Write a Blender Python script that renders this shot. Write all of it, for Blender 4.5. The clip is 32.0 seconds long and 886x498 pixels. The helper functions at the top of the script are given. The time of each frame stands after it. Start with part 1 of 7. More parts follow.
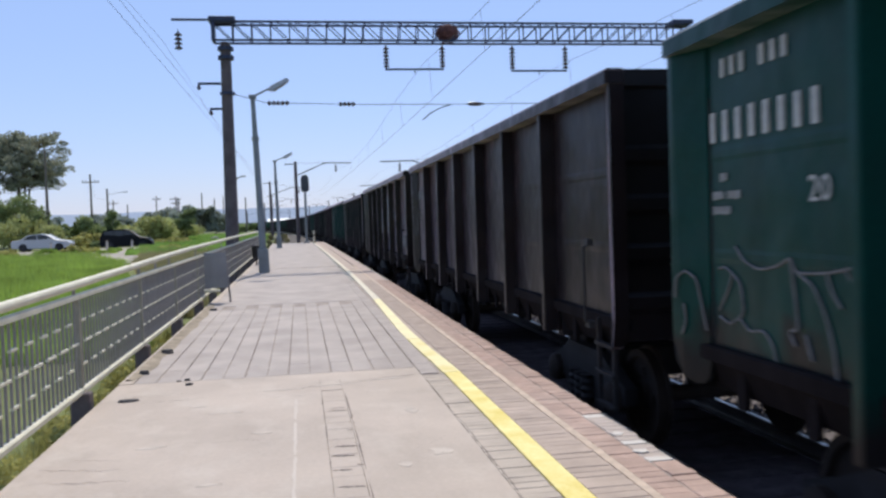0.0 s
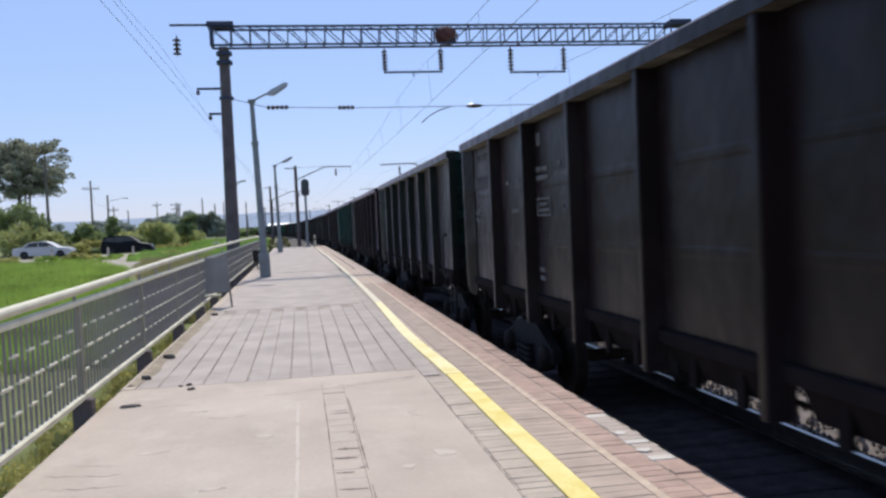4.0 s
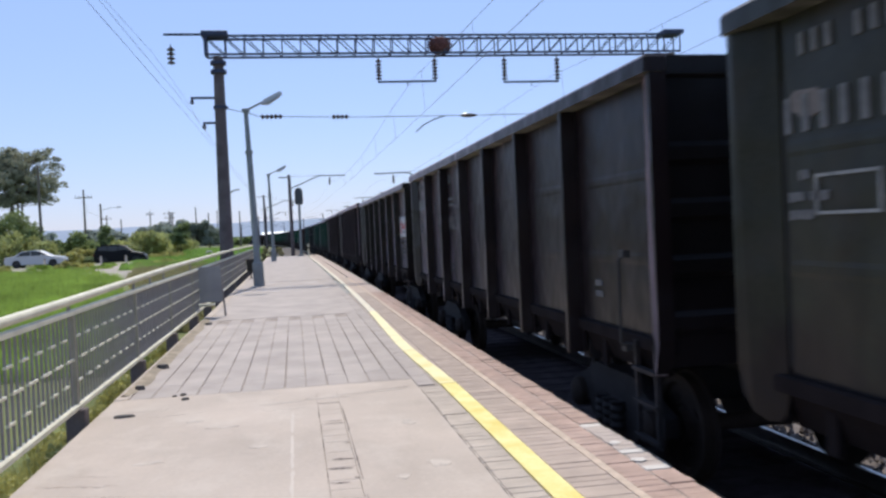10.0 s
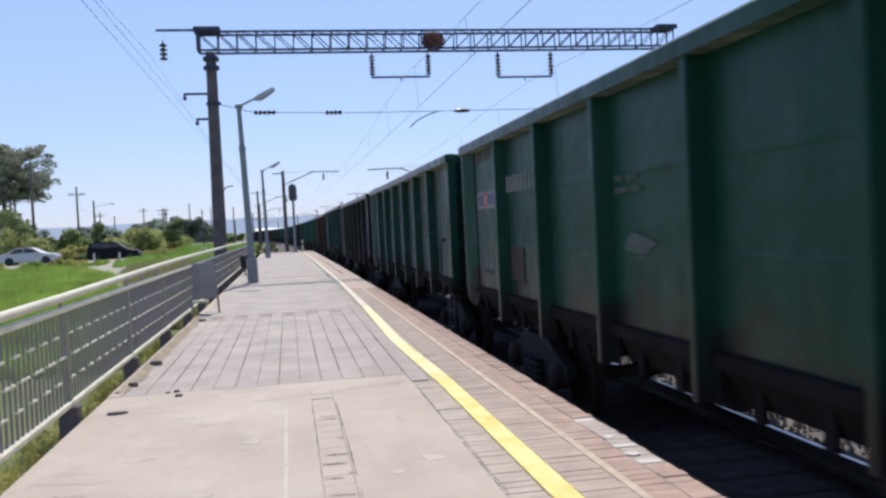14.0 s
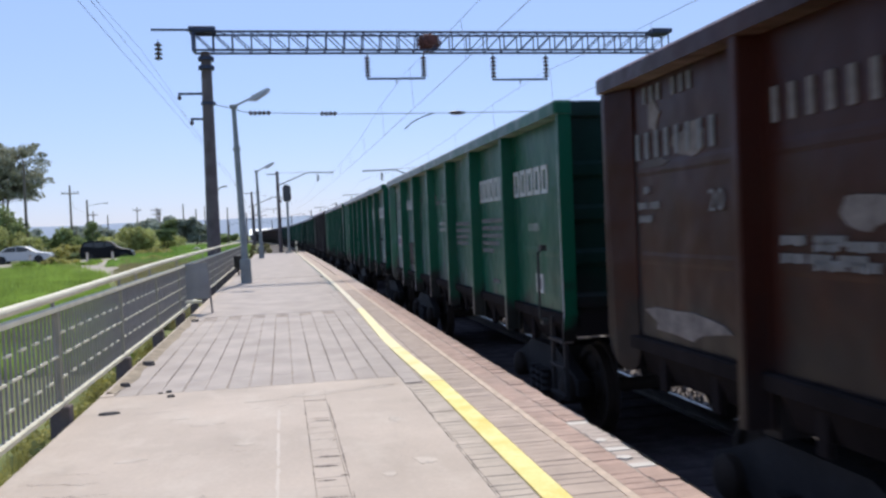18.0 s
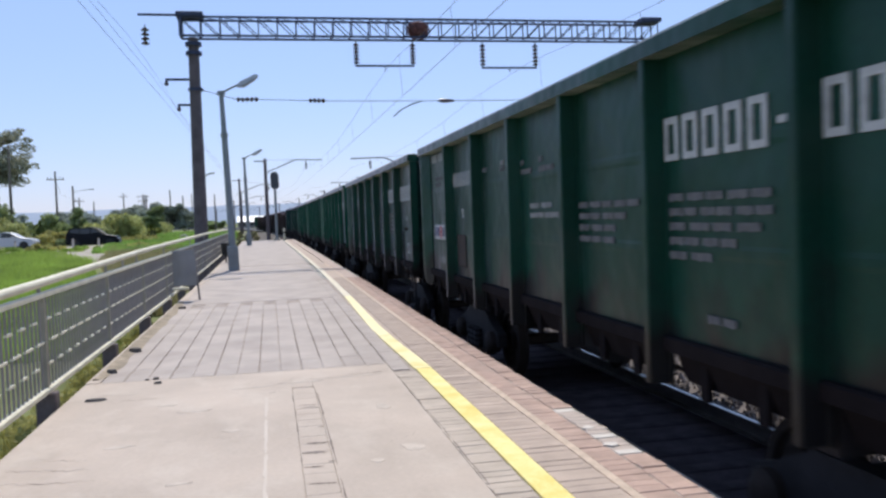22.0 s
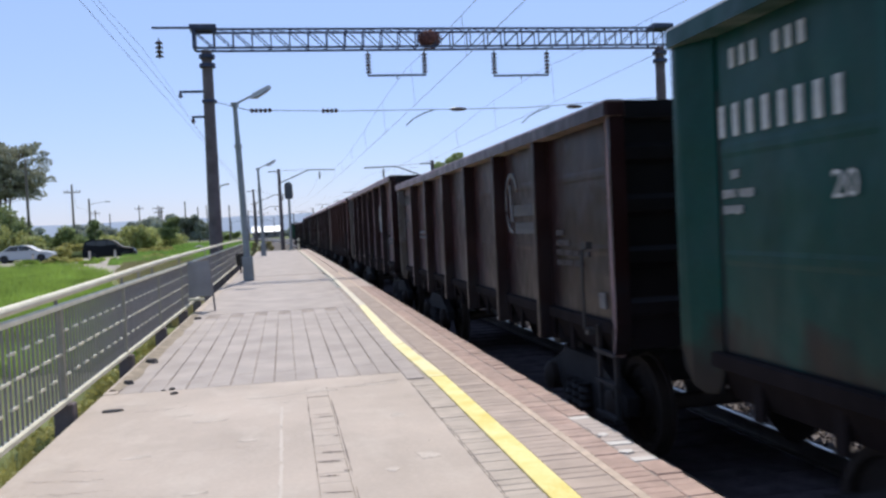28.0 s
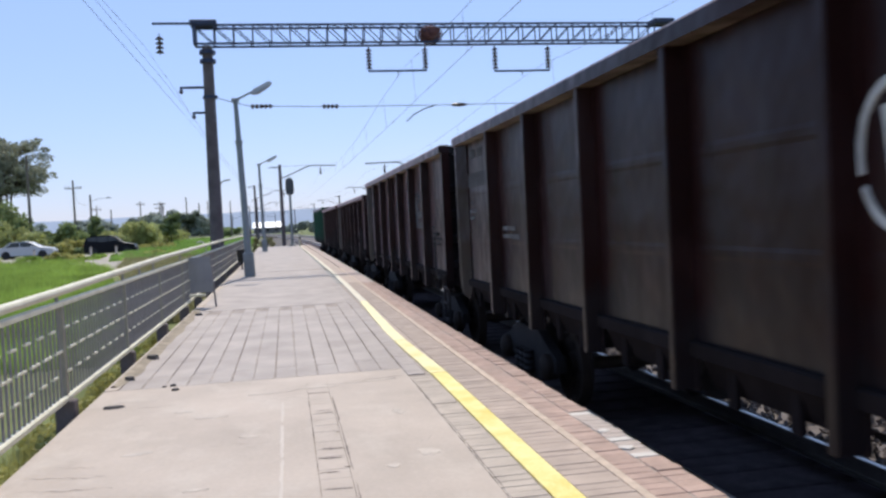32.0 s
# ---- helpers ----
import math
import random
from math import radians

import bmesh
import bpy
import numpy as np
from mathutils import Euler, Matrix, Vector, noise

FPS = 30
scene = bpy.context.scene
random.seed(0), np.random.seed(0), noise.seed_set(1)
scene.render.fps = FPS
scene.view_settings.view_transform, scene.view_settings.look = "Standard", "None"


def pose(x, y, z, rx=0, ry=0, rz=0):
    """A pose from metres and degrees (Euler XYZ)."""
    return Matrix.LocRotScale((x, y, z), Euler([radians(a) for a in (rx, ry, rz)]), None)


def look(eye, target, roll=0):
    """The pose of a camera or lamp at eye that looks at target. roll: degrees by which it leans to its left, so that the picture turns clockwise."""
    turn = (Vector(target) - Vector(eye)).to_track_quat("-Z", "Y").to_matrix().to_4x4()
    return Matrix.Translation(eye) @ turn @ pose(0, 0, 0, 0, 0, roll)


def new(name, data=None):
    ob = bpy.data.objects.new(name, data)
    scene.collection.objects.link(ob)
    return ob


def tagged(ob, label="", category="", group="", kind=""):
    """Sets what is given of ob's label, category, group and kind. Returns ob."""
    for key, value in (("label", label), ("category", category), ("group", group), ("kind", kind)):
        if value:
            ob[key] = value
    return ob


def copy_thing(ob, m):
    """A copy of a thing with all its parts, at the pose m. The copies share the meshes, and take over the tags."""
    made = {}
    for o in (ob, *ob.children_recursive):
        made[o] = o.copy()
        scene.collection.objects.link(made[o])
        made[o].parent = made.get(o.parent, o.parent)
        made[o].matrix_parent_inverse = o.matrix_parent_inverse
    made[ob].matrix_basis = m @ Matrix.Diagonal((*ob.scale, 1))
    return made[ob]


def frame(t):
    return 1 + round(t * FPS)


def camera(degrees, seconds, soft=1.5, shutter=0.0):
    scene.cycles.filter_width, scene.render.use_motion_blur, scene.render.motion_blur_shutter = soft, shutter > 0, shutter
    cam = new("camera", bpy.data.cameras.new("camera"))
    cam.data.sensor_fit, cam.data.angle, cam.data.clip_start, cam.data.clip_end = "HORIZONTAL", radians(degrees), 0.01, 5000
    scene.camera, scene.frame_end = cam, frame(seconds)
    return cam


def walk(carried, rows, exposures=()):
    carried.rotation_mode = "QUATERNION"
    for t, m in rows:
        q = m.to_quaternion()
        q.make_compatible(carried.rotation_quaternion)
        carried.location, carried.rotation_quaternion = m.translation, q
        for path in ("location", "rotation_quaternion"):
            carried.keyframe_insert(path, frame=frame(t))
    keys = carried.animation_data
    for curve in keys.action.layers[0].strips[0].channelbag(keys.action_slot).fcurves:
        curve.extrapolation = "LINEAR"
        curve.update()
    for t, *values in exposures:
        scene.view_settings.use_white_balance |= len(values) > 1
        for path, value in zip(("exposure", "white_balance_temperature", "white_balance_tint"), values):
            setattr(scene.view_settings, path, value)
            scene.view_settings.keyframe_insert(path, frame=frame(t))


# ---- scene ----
# Camera held in the hand on a station platform; z = 0 is the platform's top, y runs along the track.
cam = camera(56.0, 32.0, soft=2.6, shutter=0.12)
PATH = [  # t, x, y, z, yaw, pitch, roll
    (0.0, 0.007, 0.008, 1.557, -9.50, -2.06, 1.87),
    (0.5, -0.001, 0.015, 1.555, -9.65, -2.23, 1.83),
    (1.0, -0.009, 0.016, 1.561, -8.97, -2.26, 2.55),
    (1.5, 0.011, 0.007, 1.563, -9.00, -1.87, 2.59),
    (2.0, 0.008, 0.018, 1.558, -9.35, -2.20, 2.48),
    (2.5, -0.001, 0.009, 1.555, -9.38, -1.95, 2.56),
    (3.0, 0.007, 0.018, 1.555, -9.45, -1.91, 2.54),
    (3.5, 0.014, 0.012, 1.547, -9.43, -1.89, 2.59),
    (5.5, 0.005, 0.014, 1.547, -9.61, -1.90, 2.49),
    (6.0, 0.013, 0.005, 1.555, -9.40, -2.15, 2.84),
    (6.5, -0.000, 0.008, 1.559, -9.69, -1.80, 2.75),
    (7.0, 0.020, 0.018, 1.555, -9.77, -1.68, 3.10),
    (7.5, 0.012, 0.004, 1.556, -9.67, -1.22, 3.23),
    (8.0, 0.023, 0.003, 1.554, -9.63, -1.31, 3.02),
    (8.5, 0.021, 0.002, 1.552, -10.14, -1.23, 2.97),
    (9.0, 0.017, 0.003, 1.558, -9.99, -1.14, 2.69),
    (9.5, 0.015, 0.002, 1.553, -9.99, -1.14, 2.53),
    (10.0, 0.002, -0.004, 1.557, -9.89, -1.30, 2.56),
    (10.5, 0.002, 0.017, 1.549, -9.84, -1.80, 2.57),
    (11.0, 0.014, 0.014, 1.556, -9.88, -1.84, 2.33),
    (11.5, 0.002, 0.009, 1.554, -10.03, -1.84, 2.14),
    (12.0, 0.010, 0.007, 1.555, -10.07, -1.36, 2.54),
    (12.5, 0.012, 0.008, 1.557, -9.87, -1.26, 2.67),
    (13.0, 0.004, -0.010, 1.545, -10.24, -1.36, 2.51),
    (13.5, 0.006, 0.009, 1.550, -10.50, -1.47, 2.52),
    (14.0, 0.012, 0.005, 1.551, -10.28, -1.61, 2.77),
    (14.5, 0.009, -0.010, 1.563, -10.50, -1.82, 2.68),
    (16.5, 0.032, 0.001, 1.557, -10.53, -1.33, 3.33),
    (17.0, 0.027, 0.004, 1.552, -10.60, -1.61, 3.18),
    (17.5, 0.024, -0.001, 1.556, -10.39, -1.47, 2.87),
    (18.0, 0.012, 0.006, 1.554, -10.68, -1.50, 2.33),
    (18.5, 0.014, 0.009, 1.549, -10.63, -1.40, 2.58),
    (19.0, -0.001, -0.001, 1.550, -10.72, -1.21, 2.10),
    (19.5, 0.007, 0.005, 1.549, -10.58, -1.11, 2.00),
    (20.0, 0.010, 0.001, 1.542, -10.89, -1.60, 1.67),
    (20.5, -0.005, 0.004, 1.547, -11.23, -2.20, 1.43),
    (21.0, -0.001, 0.003, 1.556, -11.09, -2.22, 1.92),
    (21.5, -0.018, 0.003, 1.548, -11.31, -2.08, 2.12),
    (22.0, 0.008, 0.007, 1.548, -11.49, -2.33, 2.01),
    (22.5, -0.004, 0.010, 1.543, -11.49, -2.70, 1.95),
    (23.0, 0.005, 0.015, 1.548, -10.74, -2.40, 2.01),
    (23.5, -0.011, 0.005, 1.546, -10.89, -1.65, 1.96),
    (24.0, -0.019, -0.019, 1.554, -10.55, -1.49, 2.04),
    (24.5, -0.001, -0.024, 1.547, -10.88, -1.42, 1.64),
    (25.0, -0.013, -0.009, 1.543, -11.14, -1.71, 1.54),
    (25.5, -0.006, 0.007, 1.545, -10.77, -1.93, 1.89),
    (27.5, 0.003, -0.019, 1.555, -10.26, -1.33, 3.01),
    (28.0, 0.014, -0.010, 1.549, -10.55, -1.73, 2.66),
    (28.5, 0.014, 0.016, 1.551, -10.60, -1.83, 2.75),
    (29.0, 0.028, -0.000, 1.553, -10.43, -1.17, 3.06),
    (29.5, 0.019, -0.006, 1.552, -10.45, -1.53, 2.98),
    (30.0, 0.022, 0.011, 1.553, -10.42, -1.88, 2.86),
    (30.5, 0.016, 0.002, 1.557, -10.42, -1.71, 2.84),
    (31.0, 0.019, 0.005, 1.542, -10.42, -1.79, 2.59),
    (31.5, 0.015, 0.007, 1.552, -10.68, -1.99, 2.59),
    (32.0, 0.021, -0.008, 1.555, -10.47, -2.04, 2.75),
]
walk(cam, [(t, pose(x, y, z, 90 + p, r, w)) for t, x, y, z, w, p, r in PATH], exposures=((0, -0.07), (6, -0.06), (10, 0.0), (21, 0.03), (26, 0.0), (29, 0.0), (32, 0.05)))

# ---- light ----
SUN_EL, SUN_AZ = radians(55), radians(8)      # azimuth: right of the track's direction
world = bpy.data.worlds.new("sky")
scene.world = world
world.use_nodes = True
wn = world.node_tree
sky = wn.nodes.new("ShaderNodeTexSky")
sky.sky_type, sky.sun_disc = "NISHITA", False
sky.sun_elevation, sky.sun_rotation = SUN_EL, SUN_AZ
sky.air_density, sky.dust_density, sky.ozone_density = 1.2, 0.15, 2.5
wn.nodes["Background"].inputs["Strength"].default_value = 0.10
warm = wn.nodes.new("ShaderNodeMix")
warm.data_type, warm.blend_type = "RGBA", "MULTIPLY"
warm.inputs["Factor"].default_value, warm.inputs["B"].default_value = 1.0, (1.05, 1.0, 1.38, 1)
haze = wn.nodes.new("ShaderNodeMix")          # thin even haze over the clear sky
haze.data_type, haze.inputs["Factor"].default_value, haze.inputs["B"].default_value = "RGBA", 0.5, (4.5, 6.6, 10.0, 1)
wn.links.new(sky.outputs[0], warm.inputs["A"])
wn.links.new(warm.outputs["Result"], haze.inputs["A"])
wn.links.new(haze.outputs["Result"], wn.nodes["Background"].inputs["Color"])
sun = new("sun", bpy.data.lights.new("sun", "SUN"))
sun.data.energy, sun.data.angle, sun.data.color = 4.2, radians(0.5), (1.0, 0.93, 0.82)
SUN_DIR = Vector((math.sin(SUN_AZ) * math.cos(SUN_EL), math.cos(SUN_AZ) * math.cos(SUN_EL), math.sin(SUN_EL)))
sun.matrix_world = look(SUN_DIR * 60, (0, 0, 0))

# ---- plan ----
RAIL = -0.77            # rail top
TRACK, TRACK_2 = 4.19, 9.25   # track centres at y = 0
GROUND = -0.55


def bend(y):
    """How far the line has swung to its left at y."""
    return 0.0 if y < 0 else -0.0028 * y - 0.0001 * y * y - 0.00013 * max(0.0, y - 100) ** 2


def heading(y):
    return 0.0 if y < 0 else 0.0028 + 0.0002 * y + 0.00026 * max(0.0, y - 100)


# ---- materials ----
def material(name, colour, rough=0.8, metal=0.0, vary=0.25, scale=3.0, grain=45.0, bump=0.25, tint=None, streak=False, spread=0.0, spec=0.5, fixed=False):
    """A procedural surface: a base colour with blotches and fine grain, fine relief, and a shift from object to object."""
    m = bpy.data.materials.new(name)
    m.use_nodes = True
    nt = m.node_tree
    bsdf = nt.nodes["Principled BSDF"]
    bsdf.inputs["Roughness"].default_value, bsdf.inputs["Metallic"].default_value = rough, metal
    bsdf.inputs["Specular IOR Level"].default_value = spec
    co = nt.nodes.new("ShaderNodeTexCoord")
    mp = nt.nodes.new("ShaderNodeMapping")
    mp.inputs["Scale"].default_value = (1, 1, 0.12) if streak else (1, 1, 1)
    where = nt.nodes.new("ShaderNodeNewGeometry").outputs["Position"] if fixed else co.outputs["Object"]
    nt.links.new(where, mp.inputs["Vector"])
    big = nt.nodes.new("ShaderNodeTexNoise")
    big.inputs["Scale"].default_value, big.inputs["Detail"].default_value = scale, 5
    small = nt.nodes.new("ShaderNodeTexNoise")
    small.inputs["Scale"].default_value, small.inputs["Detail"].default_value = grain, 3
    nt.links.new(mp.outputs[0], big.inputs["Vector"])
    nt.links.new(where, small.inputs["Vector"])
    add = nt.nodes.new("ShaderNodeMath")
    add.operation = "MULTIPLY_ADD"
    add.inputs[1].default_value = 0.35
    nt.links.new(small.outputs["Fac"], add.inputs[0])
    nt.links.new(big.outputs["Fac"], add.inputs[2])
    ramp = nt.nodes.new("ShaderNodeValToRGB")
    lo = [c * (1 - vary) for c in colour]
    hi = tint or [min(1, c * (1 + vary)) for c in colour]
    ramp.color_ramp.elements[0].position, ramp.color_ramp.elements[1].position = 0.45, 0.9
    ramp.color_ramp.elements[0].color, ramp.color_ramp.elements[1].color = (*lo, 1), (*hi, 1)
    nt.links.new(add.outputs[0], ramp.inputs[0])
    out = ramp.outputs[0]
    if spread:
        info = nt.nodes.new("ShaderNodeObjectInfo")
        geo = nt.nodes.new("ShaderNodeNewGeometry")
        both = nt.nodes.new("ShaderNodeMath")
        both.operation = "ADD"
        nt.links.new(info.outputs["Random"], both.inputs[0])
        nt.links.new(geo.outputs["Random Per Island"], both.inputs[1])
        rng = nt.nodes.new("ShaderNodeMapRange")
        rng.inputs["From Max"].default_value = 2.0
        rng.inputs["To Min"].default_value, rng.inputs["To Max"].default_value = 1 - spread, 1 + spread
        hsv = nt.nodes.new("ShaderNodeHueSaturation")
        nt.links.new(both.outputs[0], rng.inputs["Value"])
        nt.links.new(rng.outputs[0], hsv.inputs["Value"])
        nt.links.new(out, hsv.inputs["Color"])
        out = hsv.outputs[0]
    nt.links.new(out, bsdf.inputs["Base Color"])
    if bump:
        bp = nt.nodes.new("ShaderNodeBump")
        bp.inputs["Strength"].default_value, bp.inputs["Distance"].default_value = bump, 0.01
        nt.links.new(add.outputs[0], bp.inputs["Height"])
        nt.links.new(bp.outputs[0], bsdf.inputs["Normal"])
    return m


def leaves(name, colour, spread=0.35, scale=1.5, vary=0.35):
    m = material(name, colour, rough=0.6, vary=vary, scale=scale, grain=20, bump=0, spread=spread, spec=0.3)
    nt = m.node_tree
    bsdf, outn = nt.nodes["Principled BSDF"], nt.nodes["Material Output"]
    tr, mix = nt.nodes.new("ShaderNodeBsdfTranslucent"), nt.nodes.new("ShaderNodeMixShader")
    src = bsdf.inputs["Base Color"].links[0].from_socket
    nt.links.new(src, tr.inputs["Color"])
    mix.inputs[0].default_value = 0.4
    nt.links.new(bsdf.outputs[0], mix.inputs[1])
    nt.links.new(tr.outputs[0], mix.inputs[2])
    nt.links.new(mix.outputs[0], outn.inputs["Surface"])
    return m


CONCRETE = material("screed concrete", (0.472, 0.396, 0.334), rough=0.9, vary=0.13, scale=0.9, grain=30, bump=0.3, fixed=True)
def worn(m, scale, colour, amount, seed):
    """Adds pale or dark worn blotches of a larger size to a surface."""
    nt = m.node_tree
    bsdf = nt.nodes["Principled BSDF"]
    src = bsdf.inputs["Base Color"].links[0].from_socket
    co, mp, big = nt.nodes.new("ShaderNodeNewGeometry"), nt.nodes.new("ShaderNodeMapping"), nt.nodes.new("ShaderNodeTexNoise")
    mp.inputs["Location"].default_value = (seed * 3.7, seed * 1.9, 0)
    mp.inputs["Scale"].default_value = (1.0, 0.6, 1.0)
    nt.links.new(co.outputs["Position"], mp.inputs["Vector"])
    nt.links.new(mp.outputs[0], big.inputs["Vector"])
    big.inputs["Scale"].default_value, big.inputs["Detail"].default_value, big.inputs["Roughness"].default_value = scale, 7, 0.65
    rg = nt.nodes.new("ShaderNodeMapRange")
    rg.inputs["From Min"].default_value, rg.inputs["From Max"].default_value = 0.50, 0.72
    rg.inputs["To Min"].default_value, rg.inputs["To Max"].default_value = 0.0, amount
    mx = nt.nodes.new("ShaderNodeMix")
    mx.data_type = "RGBA"
    mx.inputs["B"].default_value = (*colour, 1)
    nt.links.new(big.outputs["Fac"], rg.inputs["Value"])
    nt.links.new(rg.outputs[0], mx.inputs["Factor"])
    nt.links.new(src, mx.inputs["A"])
    nt.links.new(mx.outputs["Result"], bsdf.inputs["Base Color"])


worn(CONCRETE, 1.3, (0.36, 0.30, 0.25), 0.55, 1)      # darker trodden dirt
worn(CONCRETE, 2.6, (0.58, 0.51, 0.44), 0.55, 2)      # pale rubbed spots
SLAB = material("old concrete", (0.30, 0.29, 0.27), rough=0.95, vary=0.3, scale=2.0, grain=30, bump=0.6)
JOINT = material("joint dirt", (0.33, 0.28, 0.243), rough=1.0, vary=0.4, scale=5, grain=80, bump=0.5, fixed=True)
PAVER = material("grey paver", (0.405, 0.352, 0.318), rough=0.92, vary=0.16, scale=1.6, grain=60, bump=0.4, spread=0.03, fixed=True)
PAVER_PALE = material("sandy paver", (0.462, 0.392, 0.328), rough=0.92, vary=0.14, scale=4, grain=60, bump=0.4, spread=0.06, fixed=True)
PAVER_WARM = material("tan paver", (0.44, 0.352, 0.296), rough=0.92, vary=0.14, scale=4, grain=90, bump=0.4, spread=0.14, fixed=True)
PAVER_RED = material("red paver", (0.43, 0.305, 0.255), rough=0.92, vary=0.18, scale=5, grain=90, bump=0.5, spread=0.18, fixed=True)
PAVER_FAR = material("bleached red paving", (0.43, 0.34, 0.30), rough=0.92, vary=0.18, scale=3, grain=40, bump=0.4, fixed=True)
CRACK = material("open crack", (0.17, 0.14, 0.125), rough=1.0, vary=0.4, scale=8, grain=60, bump=0.3)
PAVER_DUSTY = material("dusty paver", (0.455, 0.385, 0.345), rough=0.92, vary=0.2, scale=6, grain=70, bump=0.4)
PAVER_WHITE = material("whitened paver", (0.60, 0.56, 0.52), rough=0.9, vary=0.15, scale=7, grain=70, bump=0.4)
worn(PAVER, 0.8, (0.33, 0.28, 0.25), 0.5, 3)
worn(PAVER, 2.0, (0.47, 0.42, 0.38), 0.4, 4)
worn(PAVER_RED, 1.5, (0.36, 0.29, 0.25), 0.5, 5)
worn(PAVER_WARM, 1.2, (0.38, 0.31, 0.26), 0.5, 6)
YELLOW = material("yellow line paint", (0.80, 0.63, 0.12), rough=0.7, vary=0.16, scale=3, grain=50, bump=0.2, tint=(0.86, 0.76, 0.36))
YELLOW_WORN = material("worn yellow paint", (0.80, 0.67, 0.24), rough=0.72, vary=0.14, scale=3, grain=50, bump=0.2, tint=(0.84, 0.76, 0.46))
YELLOW_PALE = material("bleached yellow paint", (0.80, 0.71, 0.42), rough=0.75, vary=0.12, scale=3, grain=50, bump=0.2)
DIRT = material("dry dirt", (0.30, 0.25, 0.19), rough=1.0, vary=0.35, scale=4, grain=40, bump=0.8)
CHIP = material("dark grey stone", (0.10, 0.09, 0.085), rough=0.95, vary=0.3, scale=9, grain=50, bump=0.5)
TAN_LINE = material("faded line paint", (0.53, 0.42, 0.335), rough=0.85, vary=0.2, scale=9, grain=60, bump=0.2)
MARK_WHITE = material("white line paint", (0.545, 0.478, 0.418), rough=0.85, vary=0.06, scale=2, grain=60, bump=0.2)
SCUFF = material("pale dust", (0.505, 0.437, 0.375), rough=0.95, vary=0.15, scale=7, grain=60, bump=0.2, fixed=True)
LINE_WHITE = material("bleached line paint", (0.66, 0.60, 0.48), rough=0.85, vary=0.12, scale=6, grain=60, bump=0.2)
BALLAST = material("ballast stone", (0.15, 0.125, 0.115), rough=0.95, vary=0.3, scale=4, grain=30, bump=0.5, spread=0.35)
# the train's shade is put into the near bed's dark colour
BED_SHADED = material("shade-dark track bed", (0.075, 0.060, 0.066), rough=1.0, vary=0.4, scale=3, grain=20, bump=0.6, spec=0.1)
CINDER = material("cinder ground", (0.10, 0.086, 0.075), rough=1.0, vary=0.35, scale=0.8, grain=9, bump=0.4)
GRAVEL = material("pale gravel", (0.36, 0.32, 0.26), rough=1.0, vary=0.22, scale=0.6, grain=9, bump=0.4)
EARTH = material("grassy earth", (0.13, 0.165, 0.045), rough=1.0, vary=0.45, scale=0.25, grain=4, bump=0.6, tint=(0.20, 0.22, 0.07))
STEEL = material("rail steel", (0.35, 0.33, 0.31), rough=0.35, metal=1.0, vary=0.2, scale=4, grain=60, bump=0.05)
RUST = material("rusty steel", (0.030, 0.019, 0.015), rough=0.85, metal=0.2, vary=0.4, scale=5, grain=40, bump=0.4)
IRON = material("oily cast iron", (0.024, 0.020, 0.022), rough=0.75, metal=0.3, vary=0.4, scale=5, grain=40, bump=0.4)
GALV = material("galvanised steel", (0.42, 0.43, 0.45), rough=0.5, metal=0.7, vary=0.2, scale=5, grain=50, bump=0.15)
CREAM = material("cream rail paint", (0.66, 0.62, 0.48), rough=0.6, vary=0.14, scale=4, grain=40, bump=0.2)
FENCE_POST = material("dull olive-grey paint", (0.30, 0.28, 0.22), rough=0.6, vary=0.2, scale=4, grain=40, bump=0.2)
SILVER = material("dull silver paint", (0.27, 0.245, 0.24), rough=0.55, metal=0.15, vary=0.16, scale=5, grain=50, bump=0.15, spread=0.1)
BLOCK = material("grey foot block", (0.13, 0.105, 0.105), rough=0.9, vary=0.25, scale=5, grain=40, bump=0.5)
BOARD = material("dull grey sheet", (0.28, 0.27, 0.28), rough=0.6, metal=0.1, vary=0.15, scale=3, grain=40, bump=0.1)
BOARD_DARK = material("weathered signal paint", (0.06, 0.065, 0.075), rough=0.7, vary=0.25, scale=3, grain=30, bump=0.2)
MAST = material("weathered mast concrete", (0.115, 0.095, 0.10), rough=0.95, vary=0.25, scale=2.5, grain=30, bump=0.5)
POST = material("grey post paint", (0.22, 0.24, 0.255), rough=0.75, vary=0.15, scale=3, grain=40, bump=0.2)
TRUSS = material("painted truss steel", (0.045, 0.058, 0.105), rough=0.6, metal=0.4, vary=0.25, scale=3, grain=40, bump=0.2)
PORCELAIN = material("brown porcelain", (0.07, 0.045, 0.04), rough=0.25, vary=0.2, scale=5, grain=30, bump=0.0)
COPPER = material("dull copper wire", (0.10, 0.085, 0.08), rough=0.6, metal=0.6, vary=0.1, scale=5, grain=40, bump=0)
TWIGS = material("dry twigs", (0.13, 0.055, 0.05), rough=1.0, vary=0.4, scale=6, grain=40, bump=0.3, spread=0.3)
WOOD = material("grey pole wood", (0.17, 0.145, 0.12), rough=0.95, vary=0.3, scale=3, grain=40, bump=0.4, streak=True)
BARK = material("bark", (0.10, 0.08, 0.065), rough=1.0, vary=0.4, scale=4, grain=25, bump=0.8)
LEAF_DARK = leaves("dark leaves", (0.27, 0.28, 0.20))
LEAF_MID = leaves("mid green leaves", (0.27, 0.33, 0.14))
LEAF_LIGHT = leaves("light green leaves", (0.40, 0.42, 0.165))
# distance haze is put into this paler, greyer leaf colour
LEAF_FAR = leaves("haze-paled far leaves", (0.33, 0.37, 0.31))
GRASS_LUSH = leaves("lush grass", (0.25, 0.39, 0.085), spread=0.3, scale=0.3, vary=0.4)
GRASS_DRY = leaves("dry grass", (0.34, 0.31, 0.15), spread=0.3)
